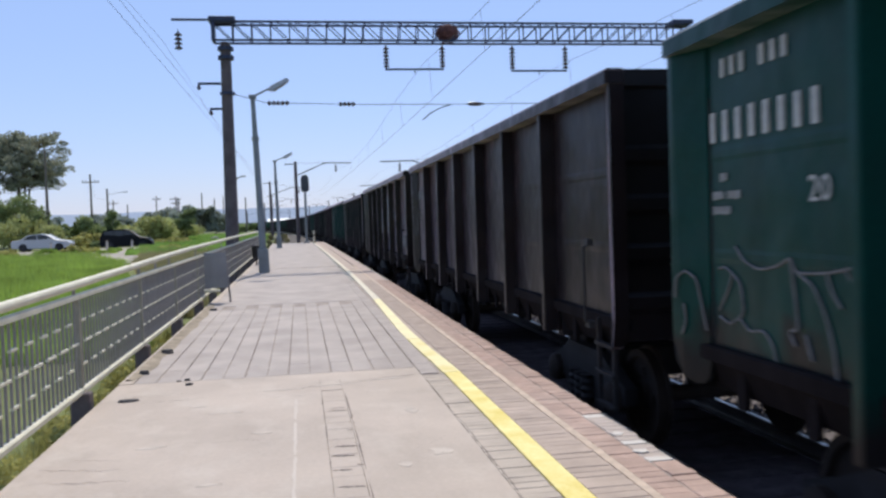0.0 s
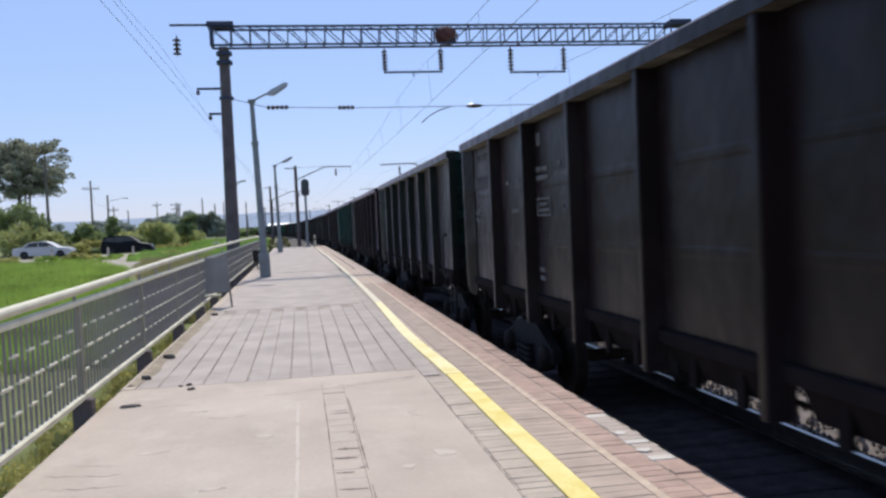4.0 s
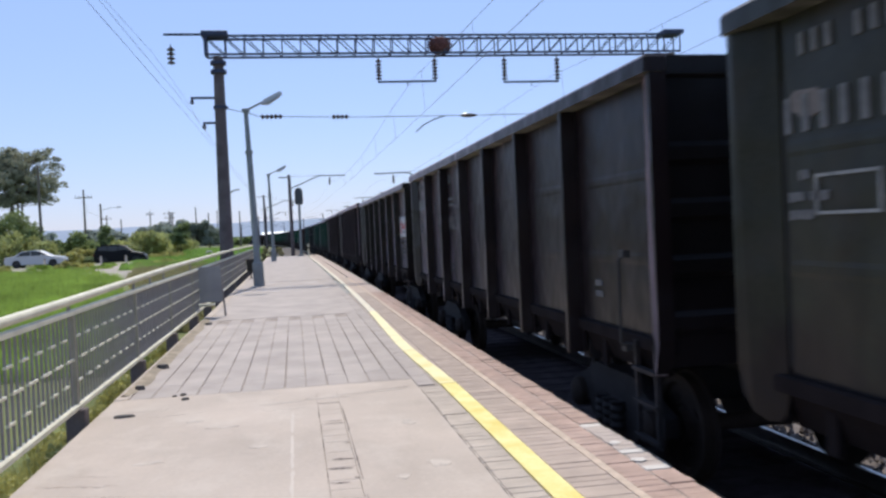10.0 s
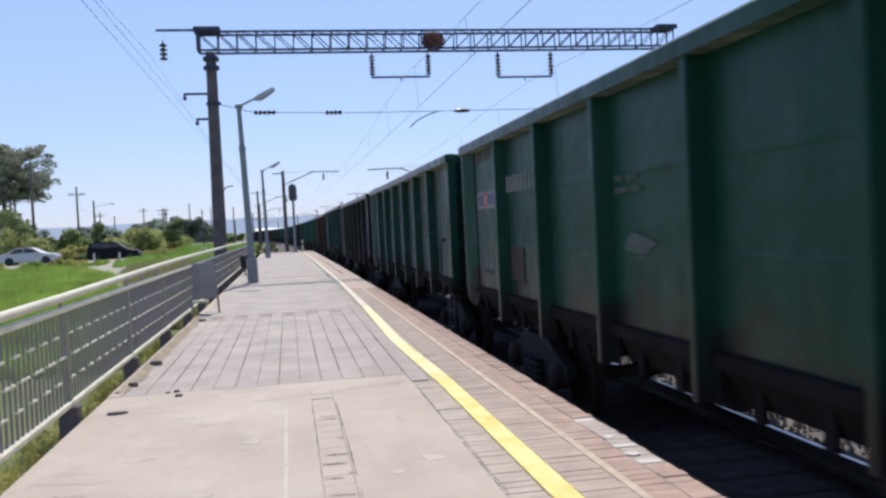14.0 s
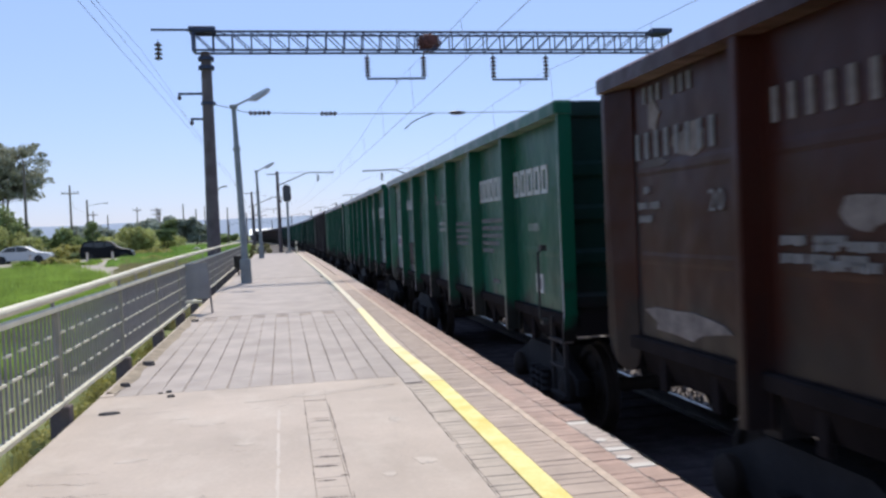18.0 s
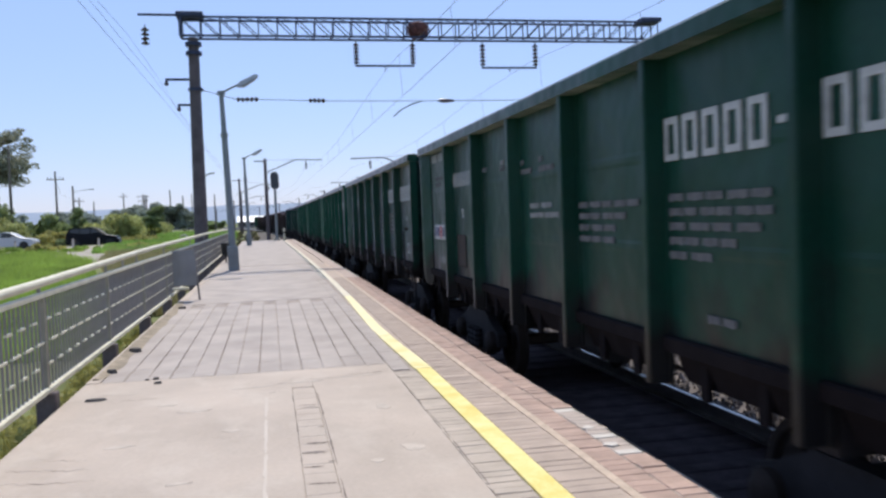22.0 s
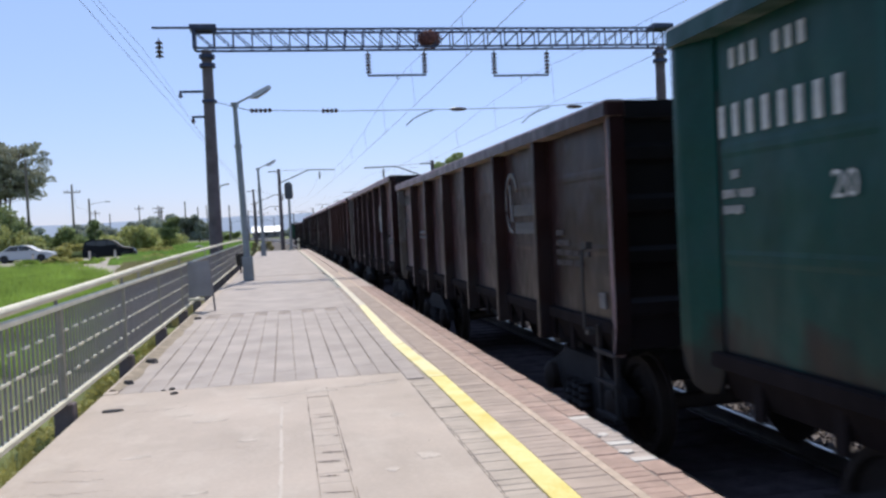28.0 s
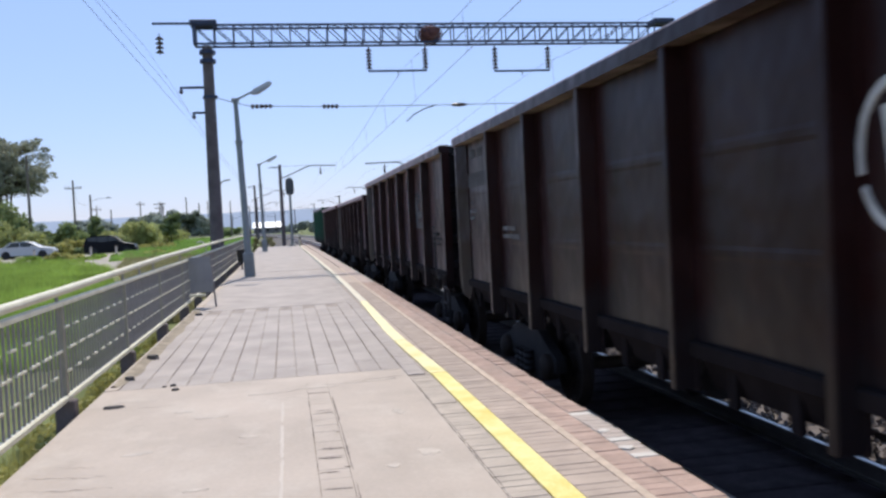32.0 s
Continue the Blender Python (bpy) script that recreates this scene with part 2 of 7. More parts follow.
GRASS = leaves("grass", (0.31, 0.42, 0.085), spread=0.35, scale=0.45, vary=0.5)
WEEDS = leaves("weeds", (0.38, 0.36, 0.12), spread=0.4)
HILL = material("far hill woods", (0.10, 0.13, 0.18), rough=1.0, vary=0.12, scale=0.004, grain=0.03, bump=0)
hb = HILL.node_tree.nodes["Principled BSDF"]      # distance seen through bright air: haze put in as a pale glow
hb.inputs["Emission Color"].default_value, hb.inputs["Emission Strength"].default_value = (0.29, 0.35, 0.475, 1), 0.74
ROOF_WHITE = material("pale roof sheet", (0.75, 0.76, 0.78), rough=0.5, metal=0.1, vary=0.06, scale=1, grain=10, bump=0.1)
WALL_DARK = material("shed wall", (0.16, 0.15, 0.15), rough=0.9, vary=0.2, scale=1, grain=10, bump=0.2)
CAR_WHITE = material("white car paint", (0.46, 0.46, 0.46), rough=0.3, vary=0.03, scale=1, grain=10, bump=0)
CAR_BLACK = material("black car paint", (0.006, 0.006, 0.007), rough=0.5, vary=0.1, scale=1, grain=10, bump=0, spec=0.15)
GLASS = material("dark car glass", (0.02, 0.024, 0.028), rough=0.08, vary=0.05, scale=1, grain=10, bump=0)
RUBBER = material("tyre rubber", (0.025, 0.025, 0.027), rough=0.9, vary=0.2, scale=8, grain=50, bump=0.3)
CHROME = material("dull alloy", (0.55, 0.56, 0.58), rough=0.35, metal=0.9, vary=0.08, scale=8, grain=50, bump=0)
LAMP_RED = material("red lamp glass", (0.35, 0.02, 0.02), rough=0.2, vary=0.1, scale=5, grain=30, bump=0)
BLACK = material("matt black", (0.02, 0.02, 0.022), rough=0.7, vary=0.2, scale=5, grain=40, bump=0.1)


def paint(name, colour, dirt=0.35, rust=(0.10, 0.05, 0.03), dark_span=(0.70, 1.18), dust=(1.0, 0.84, 0.95)):
    """Wagon paint: streaked, with patches of pale dust."""
    colour, rust = [0.84 * c for c in colour], [0.84 * c for c in rust]
    m = material(name, colour, rough=0.36, metal=0.0, vary=dirt, scale=2.2, grain=30, bump=0.2, streak=True, spec=0.14)
    nt = m.node_tree
    bsdf = nt.nodes["Principled BSDF"]
    src = bsdf.inputs["Base Color"].links[0].from_socket
    co = nt.nodes.new("ShaderNodeTexCoord")
    sc = nt.nodes.new("ShaderNodeTexNoise")
    sc.inputs["Scale"].default_value, sc.inputs["Detail"].default_value = 1.3, 8
    nt.links.new(co.outputs["Object"], sc.inputs["Vector"])
    rm = nt.nodes.new("ShaderNodeValToRGB")
    rm.color_ramp.elements[0].position, rm.color_ramp.elements[1].position = 0.50, 0.66
    rm.color_ramp.elements[0].color, rm.color_ramp.elements[1].color = (0, 0, 0, 1), (0.55, 0.55, 0.55, 1)
    nt.links.new(sc.outputs["Fac"], rm.inputs[0])
    mx = nt.nodes.new("ShaderNodeMix")
    mx.data_type = "RGBA"
    nt.links.new(rm.outputs[0], mx.inputs["Factor"])
    nt.links.new(src, mx.inputs["A"])
    mx.inputs["B"].default_value = (*rust, 1)
    bsdf.inputs["Sheen Weight"].default_value, bsdf.inputs["Sheen Roughness"].default_value = 0.85, 0.20    # fine coal dust
    bsdf.inputs["Sheen Tint"].default_value = (*dust, 1)
    # ragged darkening of the side, strongest low down
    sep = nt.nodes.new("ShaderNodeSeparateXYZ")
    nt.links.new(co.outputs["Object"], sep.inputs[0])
    ragged_noise = nt.nodes.new("ShaderNodeTexNoise")
    ragged_noise.inputs["Scale"].default_value, ragged_noise.inputs["Detail"].default_value = 2.2, 6
    nt.links.new(co.outputs["Object"], ragged_noise.inputs["Vector"])
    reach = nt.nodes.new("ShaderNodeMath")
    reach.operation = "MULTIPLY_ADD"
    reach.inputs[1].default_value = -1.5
    nt.links.new(ragged_noise.outputs["Fac"], reach.inputs[0])
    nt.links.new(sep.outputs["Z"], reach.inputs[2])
    low_dark = nt.nodes.new("ShaderNodeMapRange")
    low_dark.inputs["From Min"].default_value, low_dark.inputs["From Max"].default_value = dark_span
    low_dark.inputs["To Min"].default_value, low_dark.inputs["To Max"].default_value = 0.93, 0.0
    nt.links.new(reach.outputs[0], low_dark.inputs["Value"])
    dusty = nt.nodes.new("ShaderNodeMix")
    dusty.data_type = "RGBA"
    nt.links.new(low_dark.outputs[0], dusty.inputs["Factor"])
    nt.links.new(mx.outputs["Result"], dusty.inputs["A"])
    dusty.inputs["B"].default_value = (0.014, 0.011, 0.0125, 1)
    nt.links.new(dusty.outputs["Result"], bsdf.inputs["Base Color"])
    dent = nt.nodes.new("ShaderNodeTexNoise")       # shallow dents in the sheet
    dent.inputs["Scale"].default_value, dent.inputs["Detail"].default_value = 1.7, 2
    nt.links.new(co.outputs["Object"], dent.inputs["Vector"])
    bp = nt.nodes.new("ShaderNodeBump")
    bp.inputs["Strength"].default_value, bp.inputs["Distance"].default_value = 0.5, 0.09
    nt.links.new(dent.outputs["Fac"], bp.inputs["Height"])
    nt.links.new(bsdf.inputs["Normal"].links[0].from_socket, bp.inputs["Normal"])
    nt.links.new(bp.outputs[0], bsdf.inputs["Normal"])
    return m


# one dark streaked colour for the hatches and sills
DARK_UNDER = material("dark underframe paint", (0.013, 0.0105, 0.0115), rough=0.9, vary=0.4, scale=3, grain=30, bump=0.3, streak=True, spec=0.06)
SLEEPER_GREY = material("dirty sleeper concrete", (0.15, 0.135, 0.125), rough=0.95, vary=0.3, scale=3, grain=30, bump=0.5)
# near sleepers coloured dark for the shade under the train
SLEEPER_SHADED = material("shade-dark sleeper", (0.07, 0.057, 0.062), rough=1.0, vary=0.4, scale=4, grain=30, bump=0.5, spec=0.1)
LOW_SPAN = (0.55, 0.86)     # on newly painted wagons the darkening reaches less high
RUSTY = (1.0, 0.68, 0.70)     # tint of the fine dust on brown wagons
PAINTS = {
    "green": paint("bright green wagon paint", (0.005, 0.08, 0.04562), 0.25, (0.0125, 0.075, 0.05), LOW_SPAN),
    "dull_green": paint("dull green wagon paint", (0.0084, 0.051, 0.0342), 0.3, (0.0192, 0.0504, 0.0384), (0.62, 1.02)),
    "teal": paint("blue-green wagon paint", (0.0038, 0.045, 0.039), 0.28, (0.0115, 0.042, 0.038), LOW_SPAN),
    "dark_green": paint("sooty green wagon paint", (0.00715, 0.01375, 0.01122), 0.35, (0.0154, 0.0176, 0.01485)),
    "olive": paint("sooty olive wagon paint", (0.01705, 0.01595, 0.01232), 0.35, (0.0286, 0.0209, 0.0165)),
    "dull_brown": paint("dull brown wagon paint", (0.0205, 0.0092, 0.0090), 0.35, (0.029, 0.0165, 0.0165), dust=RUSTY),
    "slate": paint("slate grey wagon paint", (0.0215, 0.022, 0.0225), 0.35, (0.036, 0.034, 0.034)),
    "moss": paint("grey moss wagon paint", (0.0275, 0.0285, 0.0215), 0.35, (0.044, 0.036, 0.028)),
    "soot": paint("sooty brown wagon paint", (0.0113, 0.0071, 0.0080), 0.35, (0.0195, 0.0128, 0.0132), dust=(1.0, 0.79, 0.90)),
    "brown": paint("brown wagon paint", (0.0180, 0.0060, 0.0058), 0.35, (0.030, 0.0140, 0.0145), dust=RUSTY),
    # two end-wall colours darkened for the shade between the wagons
    "end_shaded": paint("shade-darkened end-wall paint", (0.0090, 0.0078, 0.0084), 0.35, (0.010, 0.008, 0.008)),
    "end_green_shaded": paint("shade-darkened green end-wall paint", (0.0070, 0.0250, 0.0210), 0.35, (0.012, 0.024, 0.021)),
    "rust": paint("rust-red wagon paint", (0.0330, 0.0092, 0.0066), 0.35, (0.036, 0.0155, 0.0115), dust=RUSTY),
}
STENCIL = material("white stencil paint", (0.42, 0.43, 0.43), rough=0.7, vary=0.2, scale=9, grain=60, bump=0.1)
STENCIL_DULL = material("dusty stencil paint", (0.24, 0.245, 0.245), rough=0.8, vary=0.3, scale=9, grain=60, bump=0.1)
CHALK_GREEN = material("pale greenish overpaint", (0.050, 0.072, 0.060), rough=0.85, vary=0.3, scale=5, grain=30, bump=0.2)
STENCIL_OLD = material("worn stencil paint", (0.13, 0.13, 0.135), rough=0.8, vary=0.3, scale=9, grain=60, bump=0.1)
CHALK = material("chalky smear", (0.125, 0.108, 0.102), rough=0.9, vary=0.45, scale=6, grain=30, bump=0.2)
BANNER = material("white banner vinyl", (0.42, 0.42, 0.435), rough=0.5, vary=0.06, scale=4, grain=40, bump=0.05)
BANNER_SOFT = material("bleached banner vinyl", (0.33, 0.325, 0.335), rough=0.6, vary=0.12, scale=3, grain=40, bump=0.05)
BANNER_DUSTY = material("dusty banner vinyl", (0.20, 0.195, 0.20), rough=0.7, vary=0.2, scale=3, grain=40, bump=0.05)
BLUE_INK = material("navy ink", (0.025, 0.025, 0.10), rough=0.5, vary=0.1, scale=4, grain=40, bump=0)
RED_INK = material("red ink", (0.38, 0.035, 0.04), rough=0.5, vary=0.1, scale=4, grain=40, bump=0)
GREY_INK = material("grey ink", (0.10, 0.10, 0.12), rough=0.5, vary=0.1, scale=4, grain=40, bump=0)


# ---- mesh helpers ----
class Shape:
    """Collects boxes, tubes and prisms for one mesh."""

    def __init__(self):
        self.v, self.f = [], []

    def add(self, verts, faces):
        n = len(self.v)
        self.v += [tuple(p) for p in verts]
        self.f += [tuple(i + n for i in f) for f in faces]
        return self

    def box(self, x0, x1, y0, y1, z0, z1, lean=0.0):
        return self.add([(x0, y0, z0), (x1, y0, z0), (x1, y1, z0), (x0, y1, z0), (x0 + lean, y0, z1), (x1 + lean, y0, z1), (x1 + lean, y1, z1), (x0 + lean, y1, z1)],
                        [(0, 3, 2, 1), (4, 5, 6, 7), (0, 1, 5, 4), (1, 2, 6, 5), (2, 3, 7, 6), (3, 0, 4, 7)])

    def soft(self, x0, x1, y0, y1, z0, z1, c=0.004):
        """A box with its top and upright edges chamfered."""
        base = lambda d, z: [(x0 + d, y0, z), (x1 - d, y0, z), (x1, y0 + d, z), (x1, y1 - d, z), (x1 - d, y1, z), (x0 + d, y1, z), (x0, y1 - d, z), (x0, y0 + d, z)]
        top = [(x0 + c, y0 + c, z1), (x1 - c, y0 + c, z1), (x1 - c, y1 - c, z1), (x0 + c, y1 - c, z1)]
        v = base(c, z0) + base(c, z1 - c) + top
        f = [(i, (i + 1) % 8, 8 + (i + 1) % 8, 8 + i) for i in range(8)]
        f += [(8, 9, 17, 16), (9, 10, 17), (10, 11, 18, 17), (11, 12, 18), (12, 13, 19, 18), (13, 14, 19), (14, 15, 16, 19), (15, 8, 16), (16, 17, 18, 19), tuple(range(7, -1, -1))]
        return self.add(v, f)

    def tube(self, a, b, r0, r1=None, n=8, caps=True):
        r1 = r0 if r1 is None else r1
        a, b = Vector(a), Vector(b)
        d = (b - a).normalized()
        u = d.orthogonal().normalized()
        w = d.cross(u)
        v = []
        for p, r in ((a, r0), (b, r1)):
            v += [p + r * (math.cos(2 * math.pi * i / n) * u + math.sin(2 * math.pi * i / n) * w) for i in range(n)]
        f = [(i, (i + 1) % n, n + (i + 1) % n, n + i) for i in range(n)]
        if caps:
            f += [tuple(range(n - 1, -1, -1)), tuple(range(n, 2 * n))]
        return self.add(v, f)

    def chain(self, pts, r, n=6):
        """One continuous bent tube through the points."""
        pts = [Vector(q) for q in pts]
        v, f, u = [], [], None
        for i, q in enumerate(pts):
            d = (pts[min(i + 1, len(pts) - 1)] - pts[max(i - 1, 0)]).normalized()
            u = d.orthogonal().normalized() if u is None else (u - d * u.dot(d)).normalized()
            w = d.cross(u)
            v += [q + r * (math.cos(2 * math.pi * k / n) * u + math.sin(2 * math.pi * k / n) * w) for k in range(n)]
        for i in range(len(pts) - 1):
            f += [(i * n + k, i * n + (k + 1) % n, (i + 1) * n + (k + 1) % n, (i + 1) * n + k) for k in range(n)]
        f += [tuple(range(n - 1, -1, -1)), tuple(range((len(pts) - 1) * n, len(pts) * n))]
        return self.add(v, f)

    def prism(self, poly, x0, x1, axis=0):
        """A polygon of (u, v) pushed along an axis: 0: u, v = y, z; 1: x, z; 2: x, y."""
        put = {0: lambda u, v, k: (k, u, v), 1: lambda u, v, k: (u, k, v), 2: lambda u, v, k: (u, v, k)}[axis]
        n = len(poly)
        v = [put(u, w, x0) for u, w in poly] + [put(u, w, x1) for u, w in poly]
        f = [tuple(range(n)), tuple(range(2 * n - 1, n - 1, -1))] + [(i, n + i, n + (i + 1) % n, (i + 1) % n) for i in range(n)]
        return self.add(v, f)

    def disc_stack(self, p, axis, rings, n=12):
        """A turned form: rings of (along, radius) from p along an axis."""
        p, d = Vector(p), Vector(axis).normalized()
        u = d.orthogonal().normalized()
        w = d.cross(u)
        v = []
        for s, r in rings:
            v += [p + s * d + r * (math.cos(2 * math.pi * i / n) * u + math.sin(2 * math.pi * i / n) * w) for i in range(n)]
        f = []
        for k in range(len(rings) - 1):
            f += [(k * n + i, k * n + (i + 1) % n, (k + 1) * n + (i + 1) % n, (k + 1) * n + i) for i in range(n)]
        f += [tuple(range(n - 1, -1, -1)), tuple(range((len(rings) - 1) * n, len(rings) * n))]
        return self.add(v, f)

    def mesh(self, name, mats, smooth=False):
        me = bpy.data.meshes.new(name)
        me.from_pydata(self.v, [], self.f)
        bm = bmesh.new()
        bm.from_mesh(me)
        bmesh.ops.recalc_face_normals(bm, faces=bm.faces)
        bm.to_mesh(me)
        bm.free()
        for m in mats if isinstance(mats, (list, tuple)) else [mats]:
            me.materials.append(m)
        if smooth:
            for p in me.polygons:
                p.use_smooth = True
            me.set_sharp_from_angle(angle=radians(40))
        return me


def part(name, shape, mat, parent=None, label="", smooth=False, m=None):
    ob = new(name, shape.mesh(name, mat, smooth))
    if parent:
        ob.parent = parent
    if m is not None:
        ob.matrix_basis = m
    return tagged(ob, label)


def thing(name, m, label, category, group="", kind=""):
    ob = new(name)
    ob.matrix_basis = m
    ob.empty_display_size = 0.2
    return tagged(ob, label, category, group, kind)


def setting(name, shape, mat, label, category, smooth=False):
    return tagged(part(name, shape, mat, smooth=smooth), label, category, kind="structure")


def soup(name, tris, mat):
    """A mesh from an array of loose triangles or quads, n x k x 3."""
    n, k, _ = tris.shape
    me = bpy.data.meshes.new(name)
    me.vertices.add(n * k)
    me.vertices.foreach_set("co", tris.reshape(-1).astype(np.float32))
    me.loops.add(n * k)
    me.loops.foreach_set("vertex_index", np.arange(n * k, dtype=np.int32))
    me.polygons.add(n)
    me.polygons.foreach_set("loop_start", np.arange(0, n * k, k, dtype=np.int32))
    me.update(calc_edges=True)
    me.materials.append(mat)
    return me


def lettering(text, size, mat, name="lettering"):
    cu = bpy.data.curves.new(name, "FONT")
    cu.body, cu.size, cu.extrude, cu.resolution_u = text, size, 0.001, 2
    ob = bpy.data.objects.new(name, cu)
    scene.collection.objects.link(ob)
    me = bpy.data.meshes.new_from_object(ob.evaluated_get(bpy.context.evaluated_depsgraph_get()))
    bpy.data.objects.remove(ob)
    me.materials.clear()
    me.materials.append(mat)
    return me


# ---- ground ----
def ground_height(x, y):
    edge = -2.0 + bend(y)
    if x < edge:
        d = edge - x
        rise = min(1.0, max(0.0, (y - 18) / 45)) * min(1.0, d / 6)
        z = GROUND + 0.5 * rise + 0.12 * noise.noise((x * 0.15, y * 0.15, 0)) * min(1, d / 3)
        return z if y < 160 else min(z, 0.0)
    if x < 30 + bend(y):
        return RAIL - 0.42
    return RAIL - 0.2


def build_ground():
    s = Shape()
    xs = [-2600, -900, -400, -200, -120, -80] + [-60 + 3 * i for i in range(18)] + [-7.5, -5, -3.4, -2.2, -2.0, -1.95, 1.9, 6, 12, 17, 24, 40, 120, 500, 2600]
    ys = [-300, -60, -20, -6] + [4 * i for i in range(0, 36)] + [150, 180, 220, 280, 360, 480, 640, 900, 1600, 2600, 4200]
    for y in ys:
        for x in xs:
            s.v.append((x + (bend(min(y, 600)) if -300 < x < 300 else 0), y, ground_height(x + bend(min(y, 600)), y)))
    n = len(xs)
    s.f = [(j * n + i, j * n + i + 1, (j + 1) * n + i + 1, (j + 1) * n + i) for j in range(len(ys) - 1) for i in range(n - 1)]
    return setting("ground", s, EARTH, "green grassy ground beside the railway line", "ground", smooth=True)


build_ground()


def strip(x0, x1, y0, y1, z0, z1, step=4.0):
    """A slab that follows the line's bend."""
    s = Shape()
    n = max(1, round((y1 - y0) / step))
    ys = [y0 + (y1 - y0) * i / n for i in range(n + 1)]
    for y in ys:
        b = bend(y)
        s.v += [(x0 + b, y, z0), (x1 + b, y, z0), (x1 + b, y, z1), (x0 + b, y, z1)]
    for i in range(n):
        a, c = 4 * i, 4 * i + 4
        s.f += [(a, a + 1, c + 1, c), (a + 1, a + 2, c + 2, c + 1), (a + 2, a + 3, c + 3, c + 2), (a + 3, a, c, c + 3)]
    s.f += [(0, 3, 2, 1), (4 * n, 4 * n + 1, 4 * n + 2, 4 * n + 3)]
    return s


# gravel lot where the cars stand, and the path to it
def build_lot():
    s = Shape()
    ring = []
    for k in range(40):
        a = 2 * math.pi * k / 40
        r = 1 + 0.14 * noise.noise((math.cos(a) * 2, math.sin(a) * 2, 4))
        ring.append((-19 + 15.5 * math.cos(a) * r, 68 + 6.2 * math.sin(a) * r))
    s.v = [(x, y, max(ground_height(x, y), -0.2) + 0.05) for x, y in ring] + [(-19, 68, 0.0)]
    s.f = [(k, (k + 1) % 40, 40) for k in range(40)]
    setting("gravel_lot", s, GRAVEL, "pale dusty gravel lot with two parked cars", "gravel lot")
    p = Shape()
    ys = [44 + 1.1 * i for i in range(21)]
    for i, y in enumerate(ys):
        xc = -8.9 - 0.29 * i + 0.25 * math.sin(i * 0.8)
        w = 0.55 + 0.11 * i + 0.15 * math.sin(i * 1.7)
        p.v += [(xc - w, y, ground_height(xc - w, y) + 0.08), (xc + w, y, ground_height(xc + w, y) + 0.08)]
    p.f = [(2 * i, 2 * i + 1, 2 * i + 3, 2 * i + 2) for i in range(len(ys) - 1)]
    setting("gravel_path", p, GRAVEL, "pale trodden gravel path through the grass", "path")


build_lot()

setting("cinder_apron", strip(-2.6, 2.3, 69.6, 170, -1.3, -0.60, 4), CINDER, "grey-brown cinders beyond the platform's end", "gravel")

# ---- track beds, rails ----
setting("track_bed", strip(2.35, 5.0, -30, 640, RAIL - 0.5, RAIL - 0.22, 6), BED_SHADED, "near railway track bed coloured as dark as the train's shade", "ballast")
setting("track_bed", strip(5.0, 12.6, -30, 640, RAIL - 0.5, RAIL - 0.224, 6), BALLAST, "grey crushed-stone bed between and under the tracks", "ballast")


def rail(x, name="rail"):
    """One rail, with foot, web and head."""
    prof = [(-0.066, 0), (0.066, 0), (0.066, 0.015), (0.012, 0.03), (0.012, 0.11), (0.036, 0.125), (0.036, 0.168), (0.026, 0.176), (-0.026, 0.176), (-0.036, 0.168), (-0.036, 0.125), (-0.012, 0.11), (-0.012, 0.03), (-0.066, 0.015)]
    s = Shape()
    ys = [-30 + 6.0 * i for i in range(112)]
    k = len(prof)
    for y in ys:
        s.v += [(x + bend(y) + u, y, RAIL - 0.176 + w) for u, w in prof]
    s.f = [(i * k + j, i * k + (j + 1) % k, (i + 1) * k + (j + 1) % k, (i + 1) * k + j) for i in range(len(ys) - 1) for j in range(k)]
    return tagged(part(name, s, [STEEL]), "worn steel rail with a bright running head on sleepers", "rail", "rails of the two tracks", "structure")


for centre in (TRACK, TRACK_2):
    for side in (-0.795, 0.795):
        rail(centre + side)

# ---- platform ----
LEFT, EDGE = -1.85, 2.28
JOINT_Y = 8.3
END_Y = 69.5
platform = setting("platform", strip(LEFT + 0.02, EDGE - 0.03, -8, END_Y, -1.25, -0.035), SLAB, "low concrete railway platform paved with small blocks", "platform")


def on_platform(name, s, mat, label=""):
    ob = part(name, s, mat, platform, label)
    return ob


on_platform("kerb", strip(LEFT, LEFT + 0.13, JOINT_Y + 0.43, 30, -0.2, 0.004), CONCRETE, "pale concrete kerb along the fence")
on_platform("kerb", strip(LEFT, LEFT + 0.13, 30.02, END_Y, -0.2, 0.004), CONCRETE, "pale concrete kerb along the fence")
on_platform("edge_slab", strip(EDGE - 0.05, EDGE, -8, END_Y, -0.28, -0.012), SLAB, "worn concrete edge slab")
on_platform("kerb", strip(LEFT, LEFT + 0.016, -8, JOINT_Y + 0.42, -0.2, -0.004), CONCRETE, "pale concrete kerb along the fence")
# smooth screed in the near bay, split round the strip of blocks
on_platform("screed", strip(LEFT + 0.018, 0.134, -8, JOINT_Y - 0.004, -0.035, 0.0), CONCRETE, "smooth worn concrete screed")
on_platform("screed", strip(0.337, 1.148, -8, JOINT_Y - 0.004, -0.035, 0.0), CONCRETE, "smooth worn concrete screed")
on_platform("screed_ramp", strip(LEFT + 0.018, 1.145, JOINT_Y, JOINT_Y + 0.42, -0.035, -0.001), CONCRETE, "patched strip of screed at the joint")
on_platform("far_paving", strip(LEFT + 0.12, 1.3, 16.6, END_Y, -0.035, -0.003), PAVER, "far grey block paving")
on_platform("far_paving", strip(1.43, 1.86, 22.0, END_Y, -0.035, -0.003), PAVER_WARM, "far tan block paving")
on_platform("far_paving", strip(1.90, EDGE - 0.05, 22.0, END_Y, -0.035, -0.003), PAVER_FAR, "far bleached red block paving")
